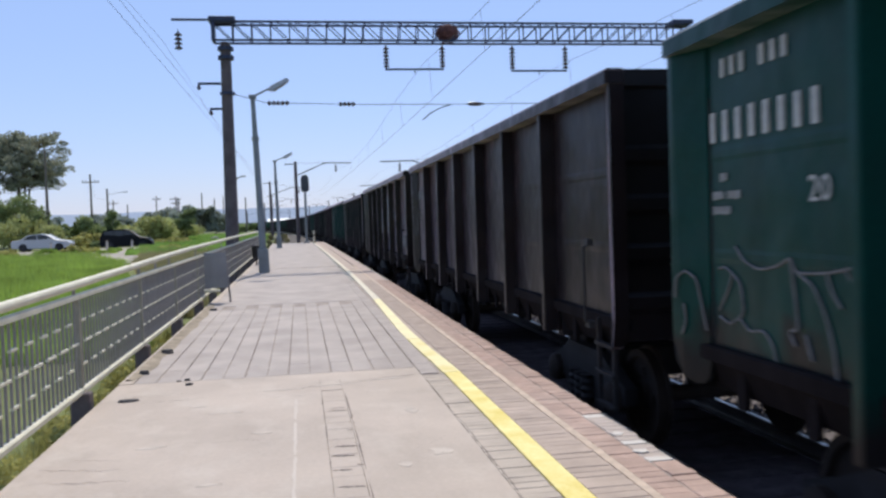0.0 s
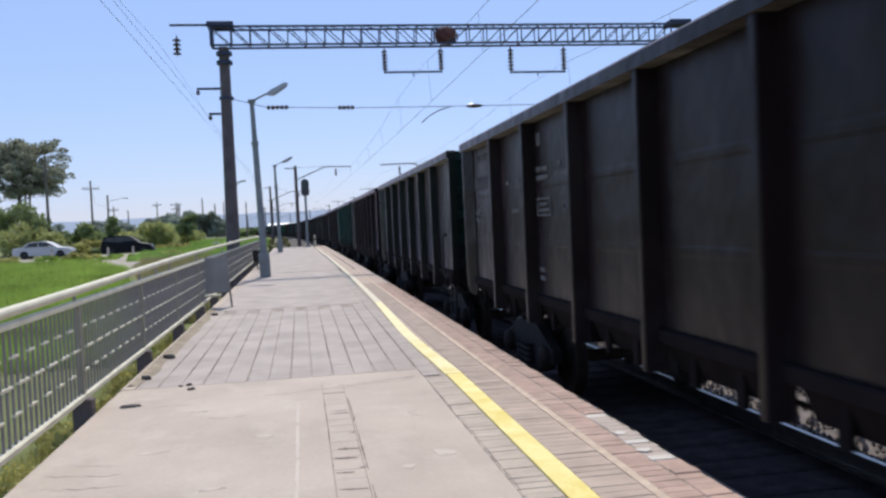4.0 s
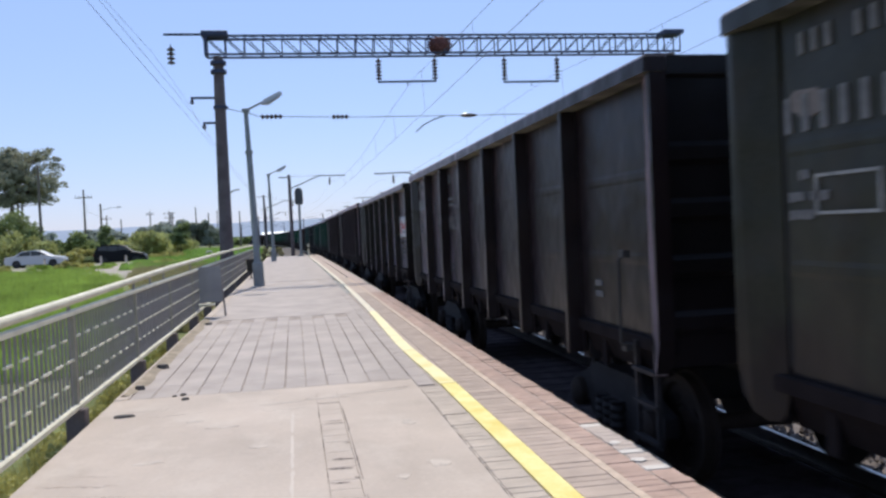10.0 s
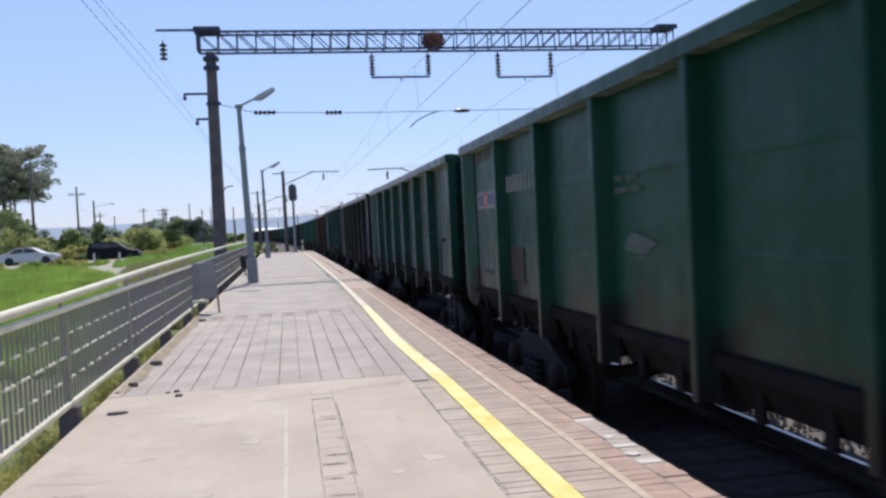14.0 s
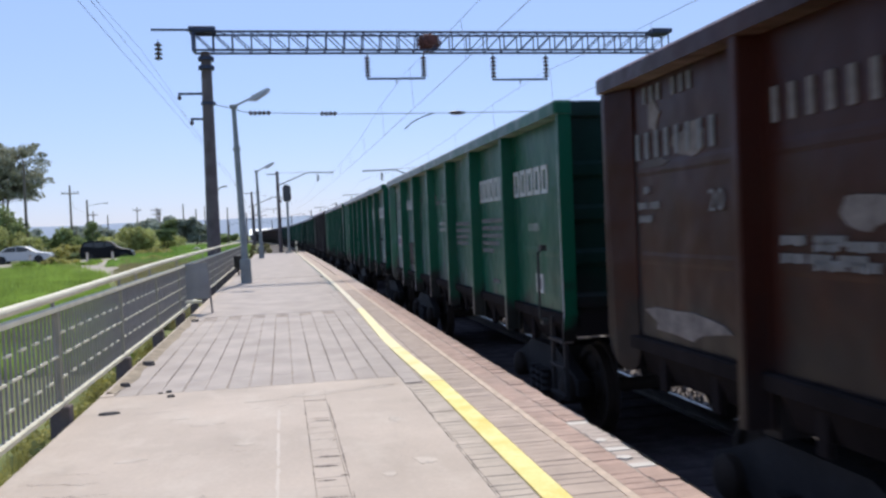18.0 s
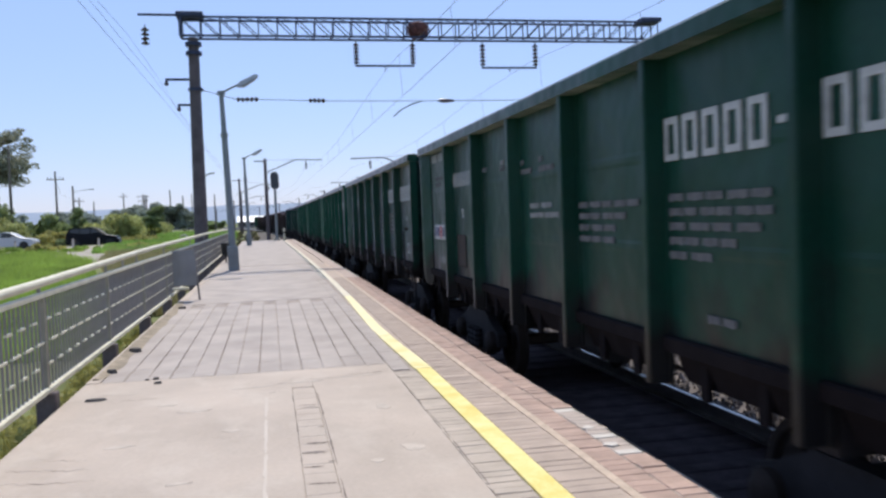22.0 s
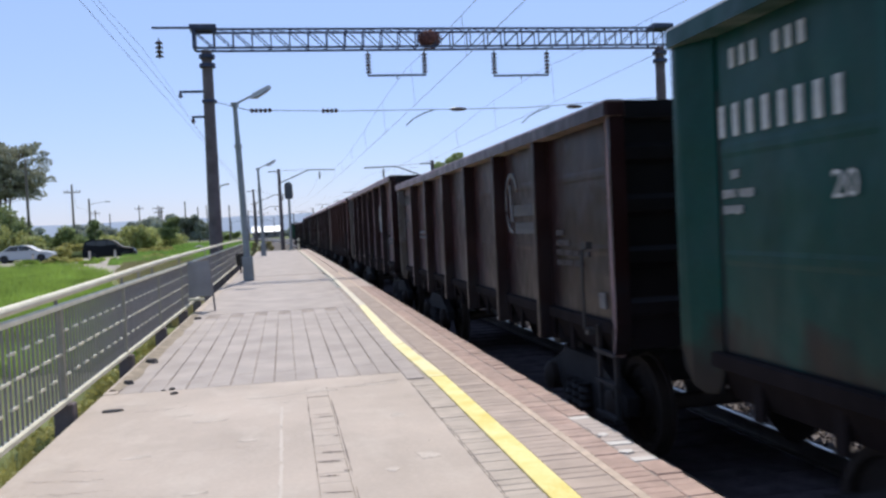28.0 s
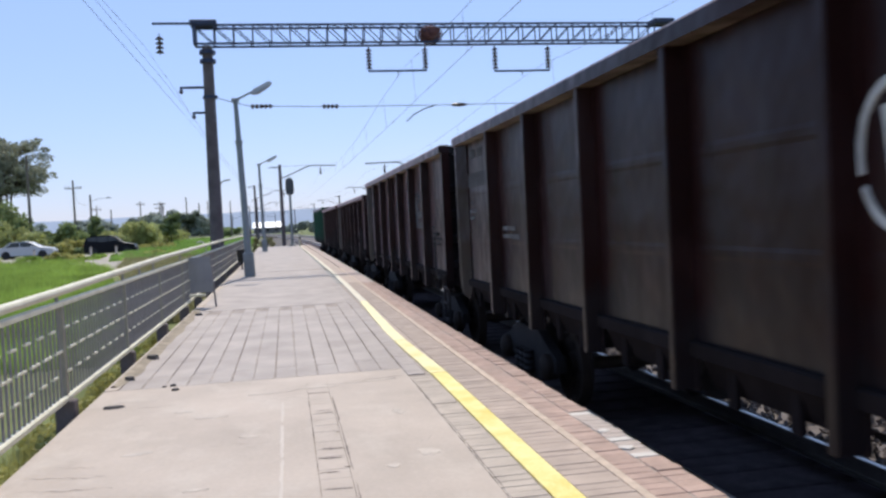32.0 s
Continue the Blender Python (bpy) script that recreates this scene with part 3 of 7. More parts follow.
on_platform("bedding", strip(LEFT + 0.12, EDGE - 0.052, -8, 22, -0.036, -0.008), JOINT, "dark dirt in the joints")
on_platform("yellow_line", strip(1.385, 1.545, -8, JOINT_Y - 0.01, -0.03, 0.006), YELLOW, "bright yellow warning line")
def tapered(rows, z0, z1):
    """A painted strip through rows of (y, x0, x1)."""
    s = Shape()
    for y, x0, x1 in rows:
        b = bend(y)
        s.v += [(x0 + b, y, z0), (x1 + b, y, z0), (x1 + b, y, z1), (x0 + b, y, z1)]
    n = len(rows) - 1
    for i in range(n):
        a, c = 4 * i, 4 * i + 4
        s.f += [(a, a + 1, c + 1, c), (a + 1, a + 2, c + 2, c + 1), (a + 2, a + 3, c + 3, c + 2), (a + 3, a, c, c + 3)]
    s.f += [(0, 3, 2, 1), (4 * n, 4 * n + 1, 4 * n + 2, 4 * n + 3)]
    return s


on_platform("yellow_line", tapered(((JOINT_Y + 0.006, 1.375, 1.548), (9.0, 1.366, 1.535), (9.8, 1.345, 1.505), (10.8, 1.328, 1.485)), -0.03, 0.006), YELLOW_WORN, "bright yellow warning line")
on_platform("yellow_line", tapered(((10.82, 1.328, 1.485), (11.6, 1.320, 1.478), (13.5, 1.345, 1.495), (16.6, 1.395, 1.530)), -0.03, 0.006), YELLOW_PALE, "faded yellow warning line")
on_platform("yellow_line", tapered(((16.62, 1.395, 1.530), (20, 1.415, 1.545), (25, 1.430, 1.560), (30, 1.425, 1.550)), -0.03, 0.006), LINE_WHITE, "faded yellow warning line")
on_platform("yellow_line", tapered(((30.02, 1.425, 1.550), (40, 1.40, 1.515), (55, 1.36, 1.47), (END_Y - 0.5, 1.33, 1.44)), -0.03, 0.006), LINE_WHITE, "bleached end of the warning line")
on_platform("thin_line", strip(1.848, 1.905, -8, 30, -0.03, 0.003), TAN_LINE, "thin faded line beside the red paving")
on_platform("cross_crack", strip(LEFT + 0.3, 2.0, 29.85, 29.98, -0.03, 0.0015), JOINT, "dark open joint across the platform")
# the paved strips go on behind, joined
for x0, x1, mat in ((0.135, 0.336, PAVER_PALE), (1.15, 1.380, PAVER_PALE), (1.552, 1.845, PAVER_WARM), (1.91, EDGE - 0.055, PAVER_RED)):
    on_platform("near_paving", strip(x0, x1, -8, 3.59, -0.03, -0.003), mat, "block paving")
# painted and scuffed marks
wl = random.Random(12)
for y0, y1 in ((3.5, 5.62), (5.66, 6.62), (6.70, 7.5)):
    rows, n = [], round((y1 - y0) / 0.09)
    for k in range(n + 1):
        xc, hw = -0.090 + wl.uniform(-0.005, 0.005), 0.013 * wl.uniform(0.55, 1.15) * (0.5 if k in (0, n) else 1.0)
        rows.append((y0 + (y1 - y0) * k / n, xc - hw, xc + hw))
    on_platform("white_mark", tapered(rows, -0.01, 0.0022), MARK_WHITE, "worn white line on the screed")


def scuff(x, y, w, h, turn, seed, mat=SCUFF, z=0.0018):
    """A thin ragged smear of pale dust."""
    g = random.Random(seed)
    c, sn = math.cos(radians(turn)), math.sin(radians(turn))
    ring = []
    for i in range(18):
        a, k = 2 * math.pi * i / 18, g.uniform(0.6, 1.1)
        u, v = w / 2 * k * math.cos(a), h / 2 * k * math.sin(a)
        ring.append((x + u * c - v * sn, y + u * sn + v * c))
    on_platform("scuff", Shape().prism(ring, -0.004, z, 2), mat, "pale ragged scuff")


for k, c in enumerate(((-0.70, 7.12, 0.30, 0.05, 2), (-0.22, 7.95, 0.46, 0.05, 5), (0.82, 6.75, 0.14, 0.22, 0), (-0.62, 5.15, 0.18, 0.06, 4), (-1.12, 6.15, 0.22, 0.12, 8), (-0.36, 6.35, 0.16, 0.10, 0), (0.86, 5.5, 0.16, 0.20, 10), (-0.95, 7.45, 0.20, 0.09, 3), (0.60, 5.25, 0.10, 0.12, 0), (-0.45, 4.45, 0.24, 0.07, 6), (0.2, 8.05, 0.5, 0.06, 3), (0.75, 8.17, 0.5, 0.06, 8))):
    scuff(*c, seed=40 + k)

# cracks round the bay joint and in the screed
def crack(x0, y0, x1, y1, w, seed):
    """A ragged dark seam; those along the block strips run straighter."""
    g = random.Random(seed)
    s = Shape()
    n = 12 if abs(x1 - x0) > 0.06 else 30
    dx, dy = x1 - x0, y1 - y0
    ln = math.hypot(dx, dy)
    for i in range(n + 1):
        k = i / n
        o = g.uniform(-0.025, 0.025) * (0.14 if abs(dx) < 0.06 or ln < 0.3 else 1)
        ww = w * g.uniform(0.12, 0.8) * (1 - abs(2 * k - 1) ** 3)
        px, py = x0 + dx * k - dy / ln * o, y0 + dy * k + dx / ln * o
        s.v += [(px + dy / ln * ww, py - dx / ln * ww, 0.0022), (px - dy / ln * ww, py + dx / ln * ww, 0.0022)]
    s.f = [(2 * i, 2 * i + 1, 2 * i + 3, 2 * i + 2) for i in range(n)]
    on_platform("crack", s, CRACK, "thin jagged crack")


SEAM = [LEFT + 0.14 + 0.21977 * i for i in range(14)]
SEAMS = [(13, 8.75, 10.6, 0.010), (13, 10.4, 13.4, 0.009), (12, 9.6, 12.2, 0.009), (12, 11.8, 15.4, 0.009), (11, 9.4, 14.4, 0.008), (10, 8.9, 12.6, 0.007), (9, 9.3, 13.4, 0.007), (7, 9.0, 13.8, 0.007), (5, 9.2, 12.9, 0.006), (4, 9.5, 14.2, 0.008), (3, 9.0, 13.5, 0.010), (2, 8.9, 12.8, 0.010), (1, 9.3, 12.0, 0.009)]
CRACKS = [(0.55, 8.22, 1.30, 8.33, 0.012), (1.30, 8.33, 1.75, 8.36, 0.010), (0.2, 8.12, 0.8, 8.20, 0.007), (-1.5, 7.72, -0.9, 7.80, 0.006), (-1.7, 8.05, -1.0, 8.02, 0.005), (-1.75, 5.75, -1.2, 5.62, 0.006), (-1.72, 5.45, -1.1, 5.36, 0.006), (-1.6, 5.95, -1.25, 5.86, 0.004), (-0.9, 6.2, -0.3, 6.15, 0.003), (-0.4, 7.62, 0.02, 7.66, 0.006), (0.7, 5.6, 1.0, 5.9, 0.002)]
CRACKS += [(0.338, 3.8, 0.338, 5.0, 0.006), (0.336, 5.2, 0.332, 6.3, 0.009), (0.330, 6.2, 0.322, 7.65, 0.010), (0.118, 5.35, 0.120, 5.47, 0.006), (0.117, 6.05, 0.118, 6.45, 0.007), (0.114, 6.65, 0.114, 6.95, 0.006), (0.108, 7.15, 0.108, 7.46, 0.006), (1.15, 4.2, 1.152, 6.4, 0.006), (1.140, 6.2, 1.13, 8.0, 0.006)]
CRACKS += [(0.135, 7.03, 0.30, 7.01, 0.016), (0.14, 6.93, 0.31, 6.92, 0.018), (0.16, 5.80, 0.325, 5.78, 0.026), (0.125, 5.57, 0.30, 5.55, 0.026), (0.125, 5.24, 0.255, 5.23, 0.024), (0.285, 5.33, 0.335, 5.32, 0.018), (0.26, 6.25, 0.32, 6.24, 0.014), (0.14, 4.90, 0.32, 4.88, 0.016)]
for c in CRACKS + [(SEAM[i] + bend(y0), y0, SEAM[i] + bend(y1), y1, w) for i, y0, y1, w in SEAMS]:
    crack(*c, seed=int(c[1] * 100))


# crumbled, dirt-filled stretch of the left edge
def dirt_edge():
    s = Shape()
    ys = [8.9 + 0.25 * i for i in range(34)]
    for i, y in enumerate(ys):
        w = 0.10 + 0.13 * (0.5 + 0.5 * noise.noise((y * 1.3, 2, 0))) * min(1, i / 4) * min(1, (33 - i) / 4)
        s.v += [(LEFT - 0.06 + bend(y), y, -0.06), (LEFT + 0.05 + bend(y), y, 0.022 + 0.008 * noise.noise((y * 3, 0, 0))), (LEFT + w + 0.03 + bend(y), y, 0.001)]
    s.f = [q for i in range(33) for q in ((3 * i, 3 * i + 1, 3 * i + 4, 3 * i + 3), (3 * i + 1, 3 * i + 2, 3 * i + 5, 3 * i + 4))]
    on_platform("dirt", s, DIRT, "dry dirt heaped on the broken kerb")


dirt_edge()


# loose debris on the platform
def chip(x, y, w, d, h, a):
    s = Shape()
    n = 7
    ring = [(w / 2 * math.cos(2 * math.pi * i / n) * random.uniform(0.8, 1.1), d / 2 * math.sin(2 * math.pi * i / n) * random.uniform(0.8, 1.1)) for i in range(n)]
    s.v = [(u, v, 0) for u, v in ring] + [(u * 0.8, v * 0.75, h) for u, v in ring]
    s.f = [tuple(range(n - 1, -1, -1)), tuple(range(n, 2 * n))] + [(i, (i + 1) % n, n + (i + 1) % n, n + i) for i in range(n)]
    ob = part("stone_chip", s, CHIP)
    ob.matrix_basis = pose(x, y, 0.0, 0, 0, a)
    tagged(ob, "dark flat stone chip lying on the platform", "stone", "stones on the platform")


for c in ((-1.62, 7.86, 0.20, 0.10, 0.02, 4), (-1.22, 8.75, 0.07, 0.05, 0.02, 30), (-1.17, 8.5, 0.08, 0.06, 0.02, 10), (-1.3, 8.72, 0.05, 0.03, 0.012, 0), (-1.72, 10.75, 0.15, 0.20, 0.05, 40), (-1.74, 9.3, 0.09, 0.14, 0.04, 70), (-1.70, 15.9, 0.14, 0.12, 0.04, 20)):
    chip(*c)


# ---- fence ----
PANEL, BARS = 2.92, 24
FENCE_X = -1.97


def fence_panel():
    """One panel between two feet: rails, bars with small crosspieces, a post."""
    f = thing("fence_panel", pose(0, 0, 0), "silver steel railing panel with cream rails along the platform", "fence", "panels of the platform fence")
    s = Shape()
    s.soft(-0.03, 0.03, 0.0, PANEL, 0.955, 1.0, 0.012)
    part("top_rail", s, CREAM, f, "cream top rail")
    s = Shape()
    s.soft(-0.03, 0.035, 0.0, PANEL, 0.12, 0.165, 0.012)
    part("bottom_rail", s, CREAM, f, "cream bottom rail")
    s = Shape()
    s.soft(-0.024, 0.024, -0.024, 0.024, -0.3, 0.955, 0.006)
    part("post", s, FENCE_POST, f)
    bar = Shape().soft(-0.0095, 0.0095, -0.0095, 0.0095, 0.163, 0.957, 0.003).mesh("bar", SILVER)
    step = PANEL / (BARS + 1)
    bar_y = lambda i: (i + 1) * step
    for i in range(BARS):
        b = new("bar", bar)
        b.parent, b.location = f, (0, bar_y(i), 0)
    dashes = [Shape().soft(-0.014, 0.014, -0.012, step * k + 0.012, -0.010, 0.012, 0.004).mesh("crosspiece", CREAM) for k in (1, 1.7)]
    for i in range(BARS):
        if i == BARS - 1:
            break
        for z in ((0.755, 0.36), (0.56,), ())[i % 3]:
            d = new("crosspiece", dashes[i % 3])
            d.parent, d.location = f, (0, bar_y(i), z)
    s = Shape()
    s.soft(-0.08, 0.09, -0.07, 0.07, -0.75, 0.125, 0.012)
    part("foot_block", s, BLOCK, f, "dark concrete foot block")
    return f


FENCE_Y0 = 1.95 - PANEL
first = fence_panel()
spots = [FENCE_Y0 + PANEL * i for i in range(19)]
for i, y in enumerate(spots):
    x = FENCE_X + bend(y) - (0.0 if y < 18 else 0.02 + 0.004 * (y - 18))
    x2 = FENCE_X + bend(y + PANEL) - (0.0 if y + PANEL < 19 else 0.02 + 0.004 * (y + PANEL - 18))
    m = pose(x, y, 0.0, 0, 0, math.degrees(math.atan2(x - x2, PANEL)))
    if i == 0:
        first.matrix_basis = m
    else:
        copy_thing(first, m)

handrail = thing("handrail", pose(0, 0, 0), "cream tubular handrail running above the fence panels", "handrail")
pts = [(FENCE_X + bend(y) - (0 if y < 18 else 0.004 * (y - 18)), y, z) for y, z in ((-1.0, 1.045), (1.9, 1.045), (4.8, 1.055), (7.7, 1.08), (10.7, 1.115), (13.6, 1.15), (16.6, 1.17), (22, 1.19), (30, 1.21), (40, 1.20), (56, 1.17))]
part("tube", Shape().chain(pts, 0.038, 10), CREAM, handrail, smooth=True)
for y, z in ((7.7, 1.08), (10.7, 1.115), (11.9, 1.13), (13.1, 1.145), (16.4, 1.17), (22, 1.19), (27, 1.2), (32, 1.2)):
    x = FENCE_X + bend(y) - (0 if y < 18 else 0.004 * (y - 18))
    part("bracket", Shape().box(x - 0.012, x + 0.012, y - 0.02, y + 0.02, 0.985, z - 0.01), SILVER, handrail, "short flat bracket")

# a board beside a small leaning post, set across the fence line
board = thing("side_board", pose(-1.95 + bend(18), 17.6, 0, 0, 0, -6), "dull grey sheet-metal board fixed across the fence to a thin post", "board")
part("sheet", Shape().soft(0.0, 0.46, -0.012, 0.012, 0.30, 1.02, 0.004), BOARD, board)
part("post", Shape().tube((0.50, 0.03, 0.0), (0.43, 0.0, 1.10), 0.022, 0.02, 8), SILVER, board, "thin pale post", True)
part("bottom_tube", Shape().tube((-0.02, 0, 0.24), (0.3, 0.02, 0.24), 0.03, 0.03, 8), CREAM, board, smooth=True)


# ---- platform lamps ----
def platform_lamp(y, x, lean):
    lamp = thing("street_lamp", pose(x, y, 0, 0, lean, 0), "tall grey platform lamp with one angled lantern on a thick base", "street lamp", "platform lamps")
    s = Shape()
    s.tube((0, 0, 0.5), (0, 0, 4.3), 0.115, 0.095, 14).tube((0, 0, 4.3), (0, 0, 4.42), 0.12, 0.12, 14).tube((0, 0, 4.4), (0, 0, 5.72), 0.085, 0.07, 14)
    part("pole", s, POST, lamp, smooth=True)
    part("base", Shape().soft(-0.17, 0.17, -0.17, 0.17, 0, 0.78, 0.02), POST, lamp, "thick square base")
    part("door", Shape().soft(-0.10, 0.10, -0.185, -0.168, 0.2, 0.65, 0.004), POST, lamp)
    part("cap", Shape().soft(-0.12, 0.12, -0.1, 0.1, 5.66, 5.78, 0.02), POST, lamp)
    part("arm", Shape().tube((0, 0, 5.72), (0.62, 0, 6.0), 0.035, 0.03, 8), POST, lamp, smooth=True)
    l = Shape()
    l.prism([(0.50, 5.90), (0.62, 5.88), (1.16, 6.16), (1.20, 6.22), (1.12, 6.28), (0.6, 6.04)], -0.11, 0.11, 1)
    lan = part("lantern", l, GALV, lamp, "pale angled lantern head")
    g = Shape()
    g.prism([(0.66, 5.885), (1.10, 6.115), (1.13, 6.14), (1.08, 6.09), (0.72, 5.87)], -0.085, 0.085, 1)
    part("lens", g, BANNER, lan, "clouded lens")
    return lamp


platform_lamp(27.8, -1.31, -1.6)
platform_lamp(56.2, -1.62, -1.0)

bin_ = thing("litter_bin", pose(-1.87, 33.5, 0), "small dark litter bin on a leg by the fence", "bin")
part("bucket", Shape().disc_stack((0, 0, 0.28), (0, 0, 1), [(0, 0.14), (0.02, 0.155), (0.44, 0.18), (0.48, 0.19), (0.48, 0.165)], 14), BLACK, bin_, smooth=True)
part("leg", Shape().tube((0, 0, 0), (0, 0, 0.29), 0.03, 0.03, 8), IRON, bin_)


# ---- overhead portal ----
def insulator(x, y, z0, z1, n=6, r=0.13):
    """A string of porcelain discs hanging from z1 down to z0."""
    s = Shape()
    s.tube((x, y, z0 - 0.05), (x, y, z1 + 0.08), 0.018, 0.018, 6)
    step = (z1 - z0) / n
    for i in range(n):
        s.disc_stack((x, y, z0 + i * step), (0, 0, 1), [(0, 0.03), (0.02, r), (0.05, r * 0.95), (step * 0.75, 0.045), (step * 0.95, 0.03)], 12)
    return s


def flat_insulator(x0, x1, y, z, n, r=0.1):
    s = Shape()
    step = (x1 - x0) / n
    for i in range(n):
        s.disc_stack((x0 + i * step, y, z), (1, 0, 0), [(0, 0.03), (step * 0.3, r), (step * 0.5, r * 0.9), (step * 0.95, 0.03)], 10)
    return s


PY = 32.0
portal = thing("catenary_portal", pose(0, 0, 0), "dark lattice-beam overhead-line portal on concrete masts over two tracks", "portal")


def portal_mast(x, lean):
    s = Shape()
    s.tube((x + lean, PY, -0.9), (x, PY, 8.35), 0.265, 0.185, 20)
    mast = part("mast", s, MAST, portal, "grey tapered concrete mast", True)
    for z in (8.05, 7.72):
        part("clamp", Shape().tube((x, PY, z), (x, PY, z + 0.13), 0.29, 0.29, 16), TRUSS, mast, "bolted steel clamp", True)
    return mast


left_mast = portal_mast(-2.60, -0.04)
portal_mast(15.30, 0.0)
BX0, BX1, BZ0, BZ1 = -3.0, 15.6, 8.38, 9.06
for y in (PY - 0.3, PY + 0.3):
    for z in (BZ0, BZ1):
        s = Shape().box(BX0, BX1, y - 0.035, y + 0.035, z - 0.035, z + 0.035)
        part("chord", s, TRUSS, portal, "long angle-steel chord")
bays = 27
w = (BX1 - BX0) / bays
upright = Shape()
upright.box(-0.02, 0.02, -0.02, 0.02, BZ0 + 0.03, BZ1 - 0.03)
um = upright.mesh("upright", TRUSS)
dm = {}
for sgn in (1, -1):
    dm[sgn] = Shape().tube((0, 0, BZ1 if sgn > 0 else BZ0), (w, 0, BZ0 if sgn > 0 else BZ1), 0.02, 0.02, 5).mesh("brace", TRUSS)
for i in range(bays + 1):
    for y in (PY - 0.3, PY + 0.3):
        o = new("upright", um)
        o.parent, o.location = portal, (BX0 + i * w, y, 0)
        if i < bays:
            o = new("brace", dm[1 if i < 13 else -1])
            o.parent, o.location = portal, (BX0 + i * w, y, 0)
    if i < bays:
        part("lacing", Shape().tube((BX0 + i * w, PY - 0.3, BZ1), (BX0 + (i + 1) * w, PY + 0.3, BZ1), 0.014, 0.014, 4), TRUSS, portal)
for x0, x1 in ((-3.15, -2.2), (14.9, 15.75)):
    part("head_plate", Shape().soft(x0, x1, PY - 0.4, PY + 0.4, 9.08, 9.24, 0.02), TRUSS, portal, "steel head plate on the mast")
part("end_frame", Shape().box(-3.06, -2.96, PY - 0.36, PY + 0.36, BZ0, BZ1), TRUSS, portal)
part("arm", Shape().soft(-4.5, -3.1, PY - 0.05, PY + 0.05, 9.15, 9.22, 0.01), TRUSS, portal, "short arm beyond the mast")
part("insulator", insulator(-4.27, PY, 8.1, 8.75, 4, 0.15), PORCELAIN, portal, "brown insulator string", True)
for x, z in ((-3.65, 6.83), (-3.25, 5.9)):
    b = part("bracket", Shape().box(x, -2.5, PY - 0.04, PY + 0.04, z - 0.03, z + 0.05), TRUSS, left_mast, "small wire bracket")
    part("pin_insulator", Shape().disc_stack((x + 0.04, PY, z - 0.22), (0, 0, 1), [(0, 0.03), (0.05, 0.08), (0.1, 0.07), (0.2, 0.03)], 10), PORCELAIN, left_mast, smooth=True)
part("band", Shape().tube((-2.59, PY, 6.42), (-2.59, PY, 6.52), 0.27, 0.27, 16), TRUSS, left_mast, smooth=True)
PAIRS = ((3.36, 5.54, 7.34), (8.32, 10.48, 7.27))
for x0, x1, z in PAIRS:
    for x in (x0, x1):
        part("insulator", insulator(x, PY, z + 0.08, BZ0 - 0.16, 6, 0.12), PORCELAIN, portal, "brown insulator string", True)
    part("yoke", Shape().box(x0 - 0.05, x1 + 0.05, PY - 0.03, PY + 0.03, z - 0.03, z + 0.04), TRUSS, portal, "thin steel yoke bar")
    part("hanger", Shape().tube(((x0 + x1) / 2, PY, z - 0.16), ((x0 + x1) / 2, PY, z), 0.02, 0.02, 6), TRUSS, portal)

# bird's nest of twigs on the beam
nest = thing("bird_nest", pose(5.78, PY, 8.72), "large untidy bird's nest of dark twigs on the beam", "nest")
rng = np.random.default_rng(3)
s = Shape()
for i in range(620):
    u = rng.normal(size=3)
    u /= np.linalg.norm(u)
    r = rng.uniform(0.35, 1.0)
    c = Vector(u * r) * 1.0
    c = Vector((c.x * 0.46, c.y * 0.42, c.z * 0.36))
    d = Vector(rng.normal(size=3)).normalized() * rng.uniform(0.08, 0.2)
    s.tube(c - d, c + d, 0.011, 0.007, 3, False)
part("twigs", s, TWIGS, nest)
part("core", Shape().disc_stack((0, 0, -0.3), (0, 0, 1), [(0, 0.22), (0.1, 0.36), (0.3, 0.42), (0.5, 0.36), (0.6, 0.2)], 12), TWIGS, nest)


# ---- wires ----
def wire(name, pts, r, label):
    ob = part(name, Shape().chain(pts, r, 5), COPPER)
    return tagged(ob, label, "wire", "overhead wires")


def along(x, z_at, y0=-25, y1=330, n=46):
    ys = [y0 + (y1 - y0) * i / n for i in range(n + 1)]
    return [(x + bend(y), y, z_at(y)) for y in ys]


def sag(z, d):
    span = 56.0
    return lambda y: z - d * (1 - (2 * (((y - PY) / span) % 1.0) - 1) ** 2)


wire("contact_wire", along(4.62, lambda y: 5.62), 0.007, "thin dark contact wire over the track")
wire("contact_wire", along(9.55, lambda y: 5.62), 0.006, "thin dark contact wire over the track")
wire("messenger_wire", along(4.53, sag(7.20, 0.9)), 0.006, "sagging dark messenger wire over the track")
wire("messenger_wire", along(9.48, sag(7.14, 0.9)), 0.006, "sagging dark messenger wire over the track")
for x, z, d in ((-4.27, 8.0, 0.75), (-3.62, 6.6, 0.15), (-3.22, 5.7, 0.05)):
    wire("feeder_wire", along(x, sag(z, d)), 0.005, "thin feeder wire on the masts' field side")
for k in range(-2, 5):
    for x, x2, zt, dd in ((4.53, 4.62, 7.20, 0.9), (9.48, 9.55, 7.14, 0.9)):
        y = PY + 8 * k + 4
        wire("dropper", [(x + bend(y), y, sag(zt, dd)(y)), (x2 + bend(y), y, 5.62)], 0.005, "thin dropper between the wires")
